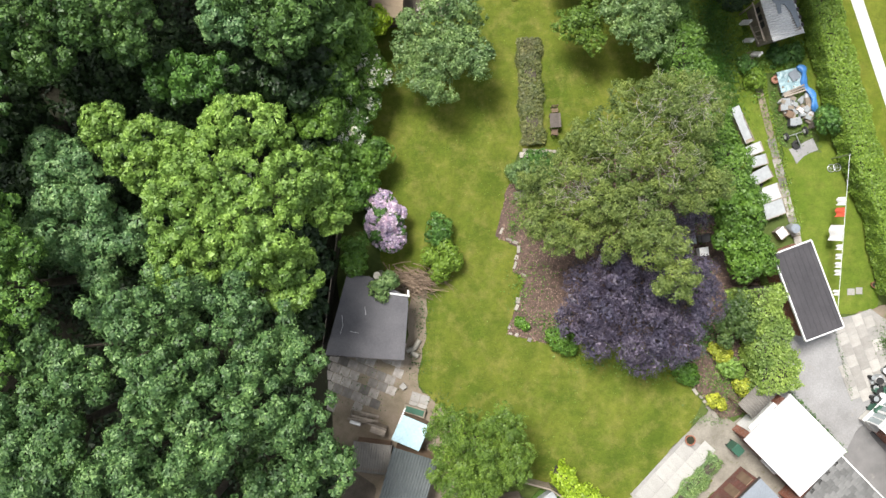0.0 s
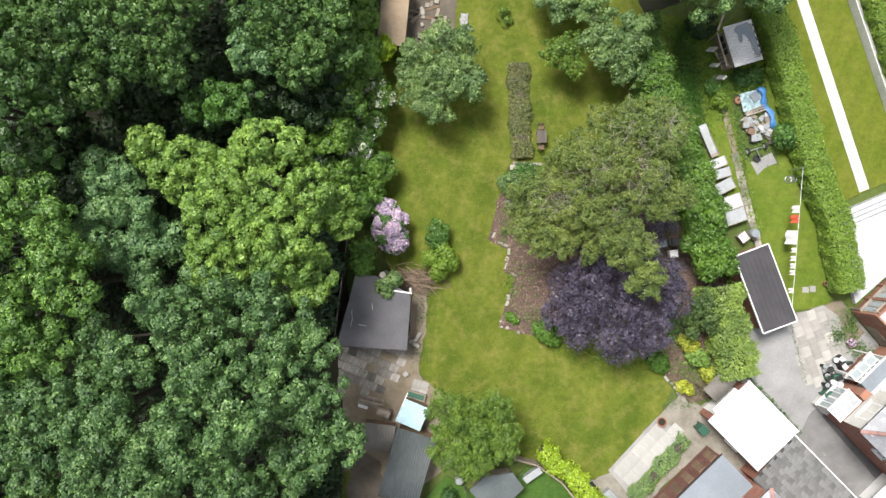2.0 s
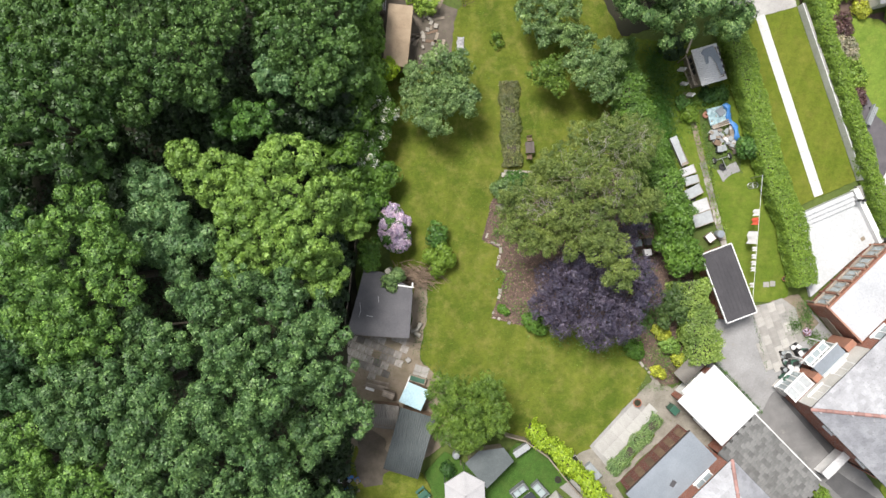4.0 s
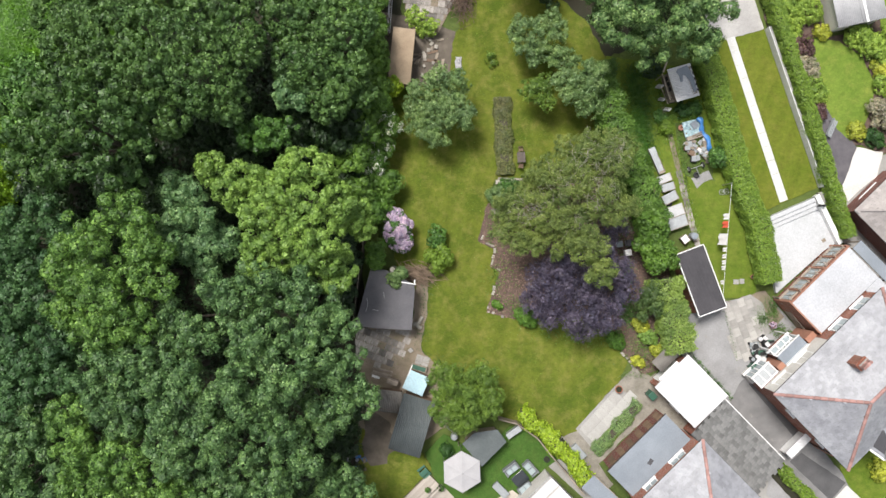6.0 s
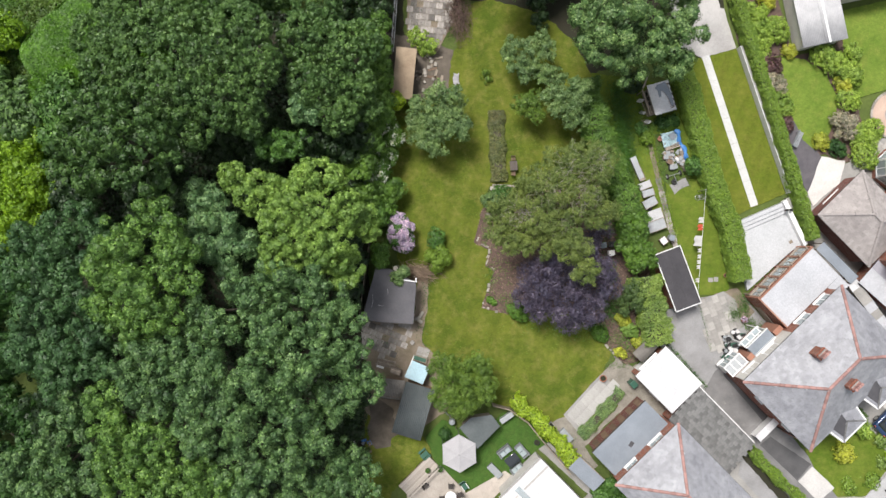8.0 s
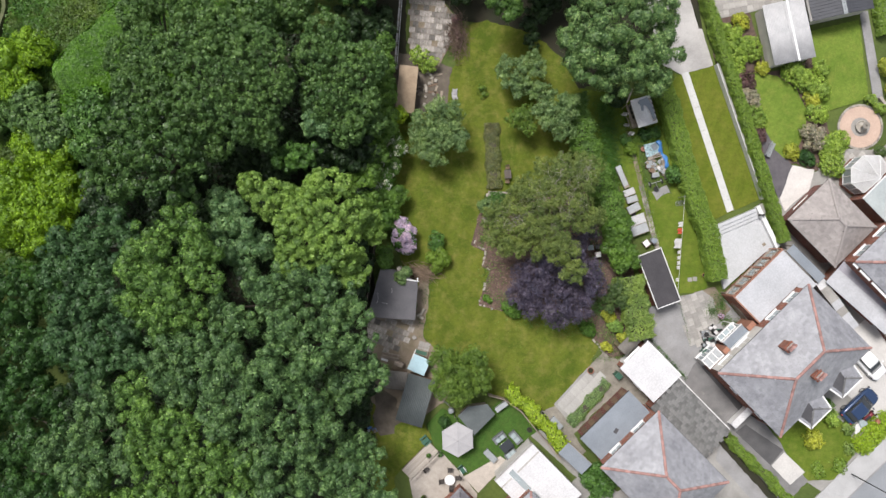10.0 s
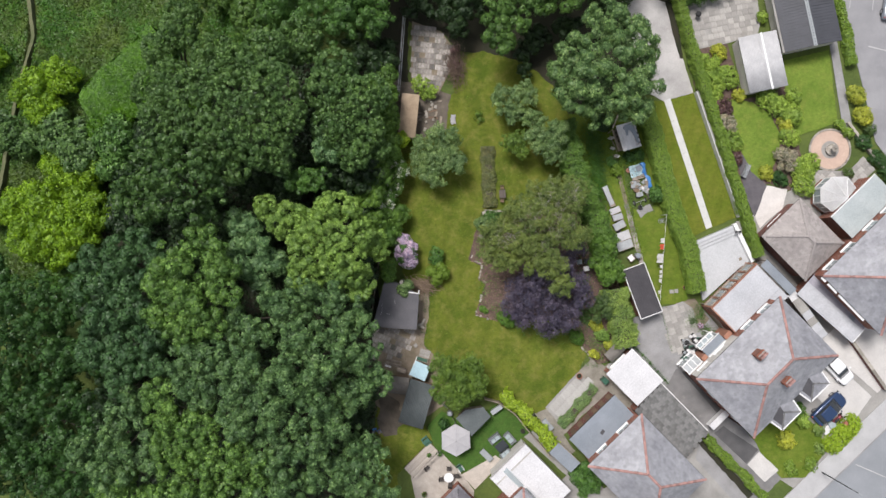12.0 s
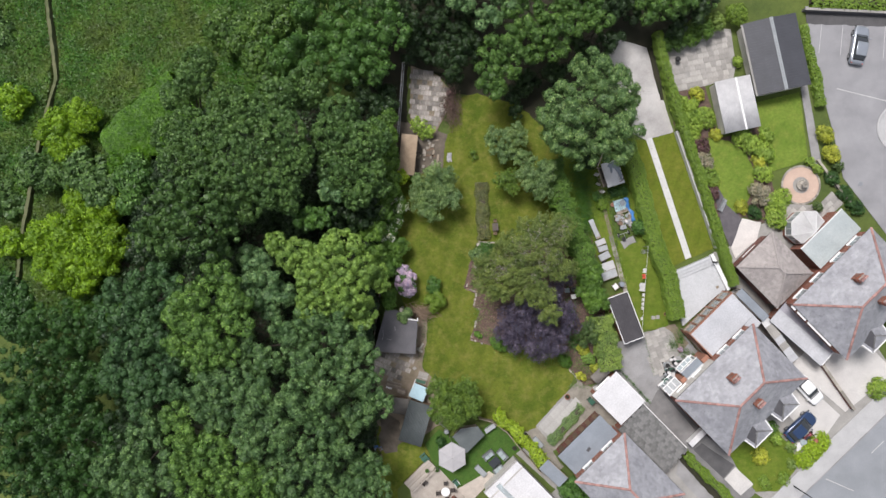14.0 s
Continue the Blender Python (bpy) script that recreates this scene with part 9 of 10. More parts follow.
part("lid", box((1.35, 0.6, 0.06), (0, 0, 0.55), bevel=0.02), PLASTIC_GREY, bx)
fence = thing("hedge_fence", "weathered plank fence under the lime hedge", "fence", (0, 0, 0))
fl = [(5.0, -14.1), (6.5, -14.5), (8.2, -15.7), (9.4, -17.2), (10.7, -18.7), (12.1, -20.4)]
for (x0, y0), (x1, y1) in zip(fl, fl[1:]):
    ln, an = math.hypot(x1 - x0, y1 - y0), math.degrees(math.atan2(y1 - y0, x1 - x0))
    part("post", box((0.1, 0.1, 1.35), (x0, y0, 0)), FENCE_WOOD, fence)
    part("cap_rail", box((ln, 0.1, 0.05), ((x0 + x1) / 2, (y0 + y1) / 2, 1.25), an), FENCE_WOOD, fence)
    for j in range(3):
        part("plank", box((ln, 0.03, 0.36), ((x0 + x1) / 2, (y0 + y1) / 2, 0.05 + 0.4 * j), an), FENCE_WOOD, fence)
sl = thing("storage_box", "white plastic storage box beside the fence", "storage box", (6.25, -15.3, 0), 35)
part("body", box((1.2, 0.35, 0.8), bevel=0.04), POLY, sl)
part("roof", box((1.35, 0.5, 0.06), (0, 0, 0.82), 0, 8, bevel=0.02), POLY, sl)
bl = thing("plastic_tank", "grey round plastic tank behind the gazebo", "tank", (1.25, -15.75, 0))
part("tank", lathe([(0.24, 0), (0.3, 0.15), (0.31, 0.6), (0.24, 0.8), (0.08, 0.84)], seg=18), PLASTIC_GREY, bl)
rope = thing("wire_fence", "sagging wire fence between the sheds", "fence", (0, 0, 0))
for i, (x, y) in enumerate(((-0.6, -13.8), (0.3, -14.6), (1.1, -15.2), (1.6, -16.3))):
    part("post", rod((x, y, 0), (x, y, 1.2), 0.04), FENCE_WOOD, rope)
for z in (0.5, 0.85, 1.15):
    part("wire", rod((-0.6, -13.8, z), (1.1, -15.2, z), 0.012, seg=5), METAL, rope)

# ---------------------------------------------------------------- main garden
table = thing("garden_table", "small weathered wooden garden table on the lawn", "table", (6.86, 7.86, 0), 4)
for i in range(5):
    part("top_board", box((0.128, 0.86, 0.03), (-0.27 + 0.135 * i, 0, 0.7)), OLD_WOOD, table, "pinkish grey board" if i == 0 else "")
for x in (-0.26, 0.26):
    part("apron", box((0.04, 0.7, 0.07), (x, 0, 0.62)), TIMBER, table)
    for y in (-0.35, 0.35):
        part("leg", box((0.06, 0.06, 0.7), (x, y, 0)), TIMBER, table)
for y, turn in ((0.72, 6), (-0.68, 176)):
    chair = thing("garden_chair", "small brown slatted wooden garden chair", "chair", (6.86, 7.86 + y, 0), turn, group="chairs at the garden table")
    for i in range(3):
        part("seat_slat", box((0.4, 0.1, 0.025), (0, -0.13 + 0.13 * i, 0.42)), TIMBER, chair)
    for i in range(2):
        part("back_slat", box((0.4, 0.025, 0.09), (0, 0.2, 0.56 + 0.14 * i)), TIMBER, chair)
    for x in (-0.17, 0.17):
        part("front_leg", box((0.04, 0.04, 0.42), (x, -0.16, 0)), TIMBER, chair)
        part("back_leg", box((0.04, 0.04, 0.8), (x, 0.18, 0)), TIMBER, chair)
kerbing = thing("stone_kerbing", "pale stone edging at the end of the border", "edging", (0, 0, 0))
for i in range(5):
    piece("stone", kerbing, STONE, (5.15 + 0.46 * i, 6.12 - 0.02 * i, -0.02), (0.42, 0.2, 0.08), 3 * (i % 3) - 3)

edging = thing("stone_edging", "low rough stone edging of the mulched bed", "edging", (0, 0, 0))
rnd = random.Random(4)
el = [[(4.35, 3.65), (3.5, 0.85)], [(3.4, 0.78), (4.75, 0.32)], [(4.72, 0.25), (4.42, -1.25)], [(4.45, -1.35), (5.2, -1.7)], [(5.15, -1.8), (4.05, -5.0)], [(4.0, -5.15), (6.4, -5.95)], [(15.2, -8.2), (17.0, -10.5)]]
for (x0, y0), (x1, y1) in el:
    ln, an = math.hypot(x1 - x0, y1 - y0), math.degrees(math.atan2(y1 - y0, x1 - x0))
    n = max(2, int(ln / 0.42))
    for i in range(n):
        if rnd.random() < 0.4:
            continue
        k = (i + 0.5) / n
        piece("stone", edging, STONE, (x0 + (x1 - x0) * k + rnd.uniform(-0.05, 0.05), y0 + (y1 - y0) * k + rnd.uniform(-0.05, 0.05), -0.02), (ln / n * rnd.uniform(0.45, 0.95), rnd.uniform(0.12, 0.26), rnd.uniform(0.05, 0.17)), an + rnd.uniform(-14, 14), rnd.uniform(-4, 4), rnd.uniform(-4, 4), 0.1)
step = thing("stone_step", "pale stone step at the lawn's edge", "step", (4.75, 3.35, 0), 15)
part("step_stone", box((0.75, 0.5, 0.22), bevel=0.04), STONE, step)
step = thing("stone_step", "pale stone slab below the border hedge", "step", (5.6, 5.85, 0), 2)
part("step_stone", box((1.7, 0.35, 0.12), bevel=0.03), STONE, step)

rnd = random.Random(8)
bm = bmesh.new()
for i in range(230):
    a = radians(rnd.gauss(-22, 20))
    cx, cy, cz = rnd.gauss(-1.75, 0.75), rnd.gauss(-2.05, 0.42), rnd.uniform(0.05, 0.75)
    cz *= max(0.25, 1 - ((cx + 1.75) / 1.9) ** 2)
    l_ = rnd.uniform(0.35, 0.95)
    d = Vector((math.cos(a) * l_, math.sin(a) * l_, rnd.uniform(-0.12, 0.12)))
    p = Vector((cx, cy, cz))
    q = p + Vector((rnd.uniform(-0.08, 0.08), rnd.uniform(-0.08, 0.08), 0.05))
    r_ = rnd.uniform(0.012, 0.03)
    add_rod(bm, p - d, q, r_, r_ * 0.9, 5)
    add_rod(bm, q, p + d, r_ * 0.9, r_ * 0.4, 5)
tagged(part("brushwood_pile", bm, STICK), "heap of dry brushwood beside the shed", "brushwood", kind="stuff")
bm = bmesh.new()
for i in range(420):
    a = radians(rnd.uniform(0, 360))
    p = Vector((rnd.gauss(1.85, 0.5), rnd.gauss(21.6, 1.0), rnd.uniform(0.05, 0.8)))
    l_ = rnd.uniform(0.3, 0.8)
    d = Vector((math.cos(a) * l_ * 0.6, math.sin(a) * l_, rnd.uniform(-0.2, 0.3)))
    add_rod(bm, p - d, p + d, 0.022, 0.01, 5)
tagged(part("brushwood_pile", bm, TWIG), "tangle of brown twigs beside the paving", "brushwood", kind="stuff")
st = thing("tree_stump", "sawn stump end above the shed roof", "stump", (-3.86, -1.55, 0))
part("stump", lathe([(0.25, 0), (0.2, 0.6), (0.18, 2.4), (0.22, 2.62), (0.05, 2.64)], seg=12), PALE_BARK, st)
for x, y, r, l_ in ((-1.95, -6.2, 20, 0.6), (-1.6, -5.85, 60, 0.55), (-1.75, -6.5, -30, 0.5)):
    lo = thing("log", "pale cut log beside the shed", "log", (x, y, 0), r, group="logs by the shed")
    part("log_body", rod((-l_ / 2, 0, 0.16), (l_ / 2, 0, 0.16), 0.16, 0.15, 12), PALE_BARK, lo)
pk = thing("timber_plank", "old plank lying beside the shed", "plank", (-2.42, -6.6, 0.03), 80)
part("plank", box((1.5, 0.16, 0.06)), PLANK, pk)
cb = thing("concrete_block", "small concrete block on the earth", "block", (-2.46, -8.5, 0.01), 40)
part("block", box((0.36, 0.36, 0.22), bevel=0.03), PALE_FLAG, cb)
pal = thing("timber_stack", "stack of old timbers and pallets by the lean-to", "timber stack", (-4.9, -10.35, 0), -13)
for i in range(5):
    part("beam", box((1.9 - 0.12 * i, 0.1, 0.08), (0.05 * i, -0.3 + 0.15 * i, 0.3 + 0.12 * (i % 3)), 4 * (i % 2)), PLANK, pal)
for i in range(4):
    part("upright", box((0.09, 0.5, 0.5), (-0.8 + 0.5 * i, 0, 0)), FENCE_WOOD, pal)
cr = thing("wooden_crate", "weathered wooden crate by the lean-to", "crate", (-3.95, -11.05, 0), -20)
part("body", box((0.9, 0.5, 0.8)), FENCE_WOOD, cr)
for i in range(4):
    part("slat", box((0.94, 0.11, 0.03), (0, -0.2 + 0.135 * i, 0.8)), PLANK, cr)
wt = thing("water_trough", "white plastic trough lying by the timbers", "trough", (-5.4, -10.7, 0.3), -18)
part("trough", box((0.7, 0.2, 0.16), bevel=0.04), WHITE, wt)
sh = thing("plastic_sheet", "crumpled pale grey plastic sheet on the lawn", "plastic sheet", (1.6, 15.95, 0))
bm = bmesh.new()
bmesh.ops.create_grid(bm, x_segments=12, y_segments=14, size=0.5)
for v in bm.verts:
    v.co = Vector((v.co.x * (0.6 + 0.3 * noise.noise(v.co * 3)), v.co.y * (1.0 + 0.3 * noise.noise(v.co * 4)), 0.05 + 0.2 * abs(noise.noise(v.co * 5))))
bmesh.ops.solidify(bm, geom=bm.faces[:], thickness=0.01)
part("sheet", bm, CANVAS, sh)
rnd = random.Random(61)
for i in range(9):
    bd = thing("scrap_board", "weathered board lying beside the brown shed", "board", (rnd.uniform(-1.9, 0.7), rnd.uniform(15.2, 18.2), 0.01), rnd.uniform(60, 120) if i % 2 else rnd.uniform(-20, 25), group="boards by the brown shed")
    part("board", box((rnd.uniform(0.6, 1.5), rnd.uniform(0.12, 0.3), 0.045)), rnd.choice((PLANK, FENCE_WOOD, TIMBER)), bd)
wall = thing("log_edging", "row of rough stones beside the brown shed", "edging", (0, 0, 0))
for i in range(14):
    piece("stone", wall, STONE, (-1.0 + rnd.uniform(-0.5, 0.7), 14.6 + 0.27 * i, -0.02), (rnd.uniform(0.2, 0.4), rnd.uniform(0.2, 0.35), rnd.uniform(0.1, 0.25)), rnd.uniform(0, 90), 0, 0, 0.12)
rng = np.random.default_rng(31)
bx_, by_ = rng.uniform(3.4, 19.5, 26000), rng.uniform(-11, 6, 26000)
ok = np.array([inside(x, y, BED_OUTLINE) for x, y in zip(bx_, by_)])
chips = np.stack([bx_[ok], by_[ok], rng.uniform(0.035, 0.06, int(ok.sum()))], axis=1)
ob = mesh_object("bark_chips", leaf_mesh("bark_chips", leaf_blades(rng, chips, np.tile(np.array((0, 0, 1.0)), (len(chips), 1)), 0.1, 0.4)), CHIP)
tagged(ob, "loose bark chips and dry leaves on the bed", "bark chips", kind="stuff")
for x, y, m_, lid_m, text in ((15.85, -0.15, CLOTH_WHITE, WHITE, "white box on a stand beside the plum tree"), (15.95, 0.66, PLASTIC_GREY, DARK_FELT, "dark-lidded box on a stand beside the plum tree"), (15.1, 0.55, PINK_PAVING, CUSHION, "pinkish box on a stand beside the plum tree")):
    hv = thing("bee_hive", text, "box", (x, y, 0), 8, group="boxes beside the plum tree")
    part("box", box((0.5, 0.46, 0.6), (0, 0, 0.3), bevel=0.02), m_, hv)
    part("lid", box((0.55, 0.51, 0.08), (0, 0, 0.9), bevel=0.02), lid_m, hv)
    part("stand", box((0.42, 0.4, 0.3)), FENCE_WOOD, hv)

# ---------------------------------------------------------------- narrow garden by the dark garage
line = thing("washing_line", "washing line strung between a post and the garage", "washing line", (0, 0, 0))
part("cord", rod((24.1, 5.6, 2.0), (23.35, -4.9, 1.9), 0.014, seg=5), WHITE, line)
part("post", rod((24.1, 5.6, 0), (24.1, 5.6, 2.05), 0.045), METAL, line)
part("post", rod((23.35, -4.9, 0), (23.35, -4.9, 1.95), 0.045), METAL, line)


def laundry(label, y, w, h, material, tilt):
    x = 23.72 + (y - 0.35) * 0.0714
    th = thing("laundry", label, "laundry", (x, y, 1.92), 86 + tilt, group="washing on the line")
    bm = bmesh.new()
    bmesh.ops.create_grid(bm, x_segments=8, y_segments=8, size=0.5)
    for v in bm.verts:
        k = 0.5 - v.co.y
        v.co = Vector((v.co.x * w, 0.06 * math.sin(v.co.x * 9) * k + 0.38 * k * h, -k * h * 0.85))
    bmesh.ops.solidify(bm, geom=bm.faces[:], thickness=0.008)
    part("cloth", bm, material, th)


laundry("white shirt on the washing line", 2.85, 0.5, 0.6, CLOTH_WHITE, 0)
laundry("red cloth on the washing line", 2.2, 0.55, 0.65, CLOTH_RED, 3)
laundry("large pale towel on the washing line", 0.95, 0.95, 1.0, CLOTH_WHITE, -2)
for i, y in enumerate((0.1, -0.45, -0.95, -1.4, -2.6)):
    laundry("small white cloth on the washing line", y, 0.34, 0.4, CLOTH_WHITE, 2 * i - 4)

FRAMES = "pale frames along the hedge"
for x, y, r, w, l_, h, m_, text in (
    (18.35, 7.62, 24.7, 0.5, 2.3, 0.5, POLY, "long white board box half under the hedge"), (19.05, 6.1, 22, 1.1, 0.62, 0.45, ASBESTOS, "small grey cold frame under the hedge"),
    (19.3, 5.38, 17, 1.05, 0.6, 0.58, POLY, "small white cold frame under the hedge"), (19.5, 4.5, 28, 1.25, 0.75, 0.5, POLY, "tilted pale cold frame beside the hedge"),
    (19.75, 3.3, 20, 1.75, 0.92, 0.62, ASBESTOS, "large pale grey lidded frame"), (20.05, 2.36, 20, 1.75, 0.9, 0.6, POLY, "large pale lidded frame with a grey batten"),
    (20.76, 0.98, 38, 0.55, 0.6, 0.6, WHITE, "white box beside the garage"),
):
    fr = thing("cold_frame", text, "cold frame", (x, y, 0), r, group=FRAMES)
    part("frame", box((w, l_, h), bevel=0.015), FENCE_WOOD, fr)
    part("lid", box((w + 0.06, l_ + 0.05, 0.04), (0, 0, h + 0.01), 0, 3, bevel=0.01), m_, fr)
    part("edge", box((w + 0.08, 0.05, 0.06), (0, -l_ / 2, h)), PLANK, fr)
    part("side_batten", box((0.06, l_, 0.05), (w / 2, 0, h + 0.03)), FENCE_WOOD, fr)
ty = thing("tyre", "old tyre between the cold frames", "tyre", (19.5, 3.98, 0))
part("tyre_body", lathe([(0.15, 0), (0.27, 0.02), (0.3, 0.09), (0.27, 0.16), (0.15, 0.18), (0.15, 0.02)], seg=20), BLACK, ty)
wb = thing("water_butt", "grey-blue water butt beside the garage", "water butt", (21.42, 1.25, 0))
part("barrel", lathe([(0.25, 0), (0.3, 0.3), (0.31, 0.6), (0.27, 0.9), (0.24, 0.92)], seg=20), PLASTIC_GREY, wb)
part("lid", lathe([(0.28, 0.92), (0.28, 0.95), (0.05, 0.98)], seg=20), GREY_FELT, wb)
tr = thing("trailer_axle", "old trailer axle with two wheels on the earth", "axle", (21.75, 7.1, 0), 18)
part("axle", rod((-0.6, 0, 0.25), (0.6, 0, 0.25), 0.03), METAL, tr)
for x in (-0.62, 0.62):
    w_ = part("wheel", rod((x - 0.07, 0, 0.25), (x + 0.07, 0, 0.25), 0.25, seg=16), BLACK, tr)
    part("hub", rod((x - 0.075, 0, 0.25), (x + 0.075, 0, 0.25), 0.15, seg=12), WHITE, w_)
part("drawbar", rod((0, 0, 0.25), (0.1, -0.9, 0.2), 0.03), METAL, tr)
ty = thing("tyre", "old tyre lying by the axle", "tyre", (21.85, 6.45, 0))
part("tyre_body", lathe([(0.15, 0), (0.26, 0.02), (0.28, 0.09), (0.26, 0.16), (0.15, 0.18), (0.15, 0.02)], seg=20), BLACK, ty)
for x, y in ((24.05, 5.0), (24.4, 5.05)):
    wl = thing("bicycle_wheel", "spoked wheel rim lying on the lawn", "wheel", (x, y, 0.01), group="wheels on the lawn")
    bm = bmesh.new()
    for i in range(24):
        a, b = 2 * math.pi * i / 24, 2 * math.pi * (i + 1) / 24
        add_rod(bm, (0.23 * math.cos(a), 0.23 * math.sin(a), 0.05), (0.23 * math.cos(b), 0.23 * math.sin(b), 0.05), 0.025, seg=6)
    part("rim", bm, METAL, wl)
    bm = bmesh.new()
    for i in range(6):
        a = math.pi * i / 6
        add_rod(bm, (0.22 * math.cos(a), 0.22 * math.sin(a), 0.05), (-0.22 * math.cos(a), -0.22 * math.sin(a), 0.05), 0.006, seg=4)
    part("spoke_star", bm, METAL, wl)
cf = thing("glazed_cold_frame", "broken cold frame covered with plastic sheeting", "cold frame", (21.35, 10.4, 0), 14)
part("frame", box((1.35, 1.2, 0.35)), FENCE_WOOD, cf)
bm = bmesh.new()
bmesh.ops.create_grid(bm, x_segments=14, y_segments=14, size=0.5)
for v in bm.verts:
    v.co = Vector((v.co.x * 1.45, v.co.y * 1.3, 0.38 + 0.08 * noise.noise(v.co * 6)))
bmesh.ops.solidify(bm, geom=bm.faces[:], thickness=0.01)
part("sheeting", bm, SHEETING, cf, "crumpled translucent sheeting")
part("dark_panel", box((0.55, 0.6, 0.03), (0.25, 0.2, 0.47), 20), GREY_FELT, cf)
tp = thing("blue_tarpaulin", "rolled bright blue tarpaulin along the hedge", "tarpaulin", (22.4, 9.9, 0), 23)
bm = bmesh.new()
rings = []
for i in range(37):
    f = i / 3
    c = Vector((0.1 * math.sin(f * 1.1), 1.5 - 0.27 * f, 0.45 + 0.1 * math.sin(f * 0.9)))
    rad = (0.16 + 0.03 * math.sin(f * 2)) * (0.55 if i in (0, 36) else 1.0)
    ring = []
    for k in range(14):
        ang = 2 * math.pi * k / 14
        d = Vector((math.cos(ang) * 1.15, 0, math.sin(ang) * 0.8))
        ring.append(bm.verts.new(c + d * rad * (1 + 0.3 * noise.noise(Vector((d.x * 2, f * 0.9, d.z * 2))))))
    rings.append(ring)
for r0, r1 in zip(rings, rings[1:]):
    for k in range(14):
        bm.faces.new((r0[k], r0[(k + 1) % 14], r1[(k + 1) % 14], r1[k]))
bm.faces.new(rings[0][::-1])
bm.faces.new(rings[-1])
bmesh.ops.recalc_face_normals(bm, faces=bm.faces[:])
part("tarpaulin_roll", bm, BLUE_TARP, tp)
part("support", box((0.15, 2.6, 0.3)), FENCE_WOOD, tp)
pm = thing("orange_pot", "round orange clay pot beside the cold frame", "pot", (20.5, 10.45, 0))
part("pot", lathe([(0.14, 0), (0.24, 0.12), (0.25, 0.25), (0.18, 0.3), (0.1, 0.28), (0.08, 0.1)], seg=18), ORANGE_BRICK, pm)
rnd = random.Random(15)
for i in range(34):
    x, y = 20.75 + rnd.uniform(0, 1.75), 7.7 + rnd.uniform(0, 2.0)
    x += 0.3 * (9.7 - y) * 0.5
    jk = thing("junk_box", rnd.choice(("discarded box among garden clutter", "old crate in the clutter heap", "scrap panel in the clutter heap")), "scrap", (x, y, 0), rnd.uniform(0, 90), group="clutter heap")
    m_ = rnd.choice((CLOTH_WHITE, PLASTIC_GREY, DARK_FELT, PLANK, FENCE_WOOD, BLACK, ASBESTOS, TIMBER))
    w, l_, h = rnd.uniform(0.2, 0.55), rnd.uniform(0.2, 0.6), rnd.uniform(0.1, 0.45)
    part("body", box((w, l_, h), (0, 0, 0), 0, rnd.uniform(-3, 3), rnd.uniform(-3, 3), bevel=0.02), m_, jk)
    part("lid", box((w * 0.9, l_ * 0.9, 0.03), (0.02, 0.01, h), 6), rnd.choice((m_, PLASTIC_GREY, FENCE_WOOD)), jk)
bd = thing("scrap_board", "weathered boards lying across the clutter", "boards", (21.6, 9.55, 0.46), 18)
for i in range(3):
    part("board", box((1.4, 0.09, 0.03), (0, 0.13 * i, 0.012 * i), 3 * i), PLANK, bd)
gr = thing("drain_grille", "pair of grey drain covers on the lawn", "drain cover", (25.5, -2.65, 0))
part("cover", box((0.45, 0.4, 0.04), (-0.22, 0, 0)), CONCRETE, gr)
part("cover", box((0.4, 0.42, 0.04), (0.28, 0.06, 0)), CONCRETE, gr)

# clutter behind the houses
rnd = random.Random(21)
for i in range(40):
    x, y = 27.2 + rnd.gauss(0, 0.55), -8.6 + rnd.gauss(0, 0.55)
    bp = thing("plant_pot", rnd.choice(("white pot among the yard clutter", "dark pot among the yard clutter", "plastic tub in the crowded yard")), "pot", (x, y, 0), rnd.uniform(0, 90), group="pots in the yard")
    r_, h = rnd.uniform(0.1, 0.26), rnd.uniform(0.2, 0.7)
    if i % 3 == 0:
        w, l_ = rnd.uniform(0.25, 0.6), rnd.uniform(0.2, 0.5)
        part("pot", box((w, l_, h), (0, 0, 0), 0, rnd.uniform(-4, 4), rnd.uniform(-4, 4), bevel=0.03), rnd.choice((BLACK, PLASTIC_GREY, CLOTH_WHITE, PLASTIC_GREEN)), bp)
        part("rim", box((w * 0.8, l_ * 0.85, 0.05), (0.03, -0.02, h), 15, 5, bevel=0.02), rnd.choice((CLOTH_WHITE, BLACK, PLASTIC_GREY)), bp)
        continue
    part("pot", lathe([(r_ * 0.75, 0), (r_, h), (r_ * 0.9, h), (r_ * 0.8, h * 0.7), (0.02, h * 0.68)], seg=14), rnd.choice((CLOTH_WHITE, BLACK, BLACK, PLASTIC_GREY, BLACK)), bp)
    part("rim", lathe([(r_ * 1.05, h), (r_ * 1.08, h + 0.03), (r_ * 0.9, h + 0.03)], seg=14), rnd.choice((CLOTH_WHITE, BLACK, PLASTIC_GREY)), bp)
bn = thing("wheelie_bin", "green wheelie bin behind the house", "bin", (26.6, -9.9, 0), 44)
part("body", box((0.55, 0.6, 0.95), bevel=0.03), PLASTIC_GREEN, bn)
part("lid", box((0.58, 0.66, 0.07), (0, 0, 0.95), 0, 3, bevel=0.02), PLASTIC_GREEN, bn)
for x in (-0.2, 0.2):
    part("wheel", rod((x - 0.03, 0.3, 0.1), (x + 0.03, 0.3, 0.1), 0.1, seg=12), BLACK, bn)
bn = thing("wheelie_bin", "dark green bin beside the white garage", "bin", (17.9, -12.2, 0), 44)
part("body", box((0.55, 0.6, 0.95), bevel=0.03), PLASTIC_GREEN, bn)
part("lid", box((0.58, 0.66, 0.07), (0, 0, 0.95), 0, 3, bevel=0.02), PLASTIC_GREEN, bn)
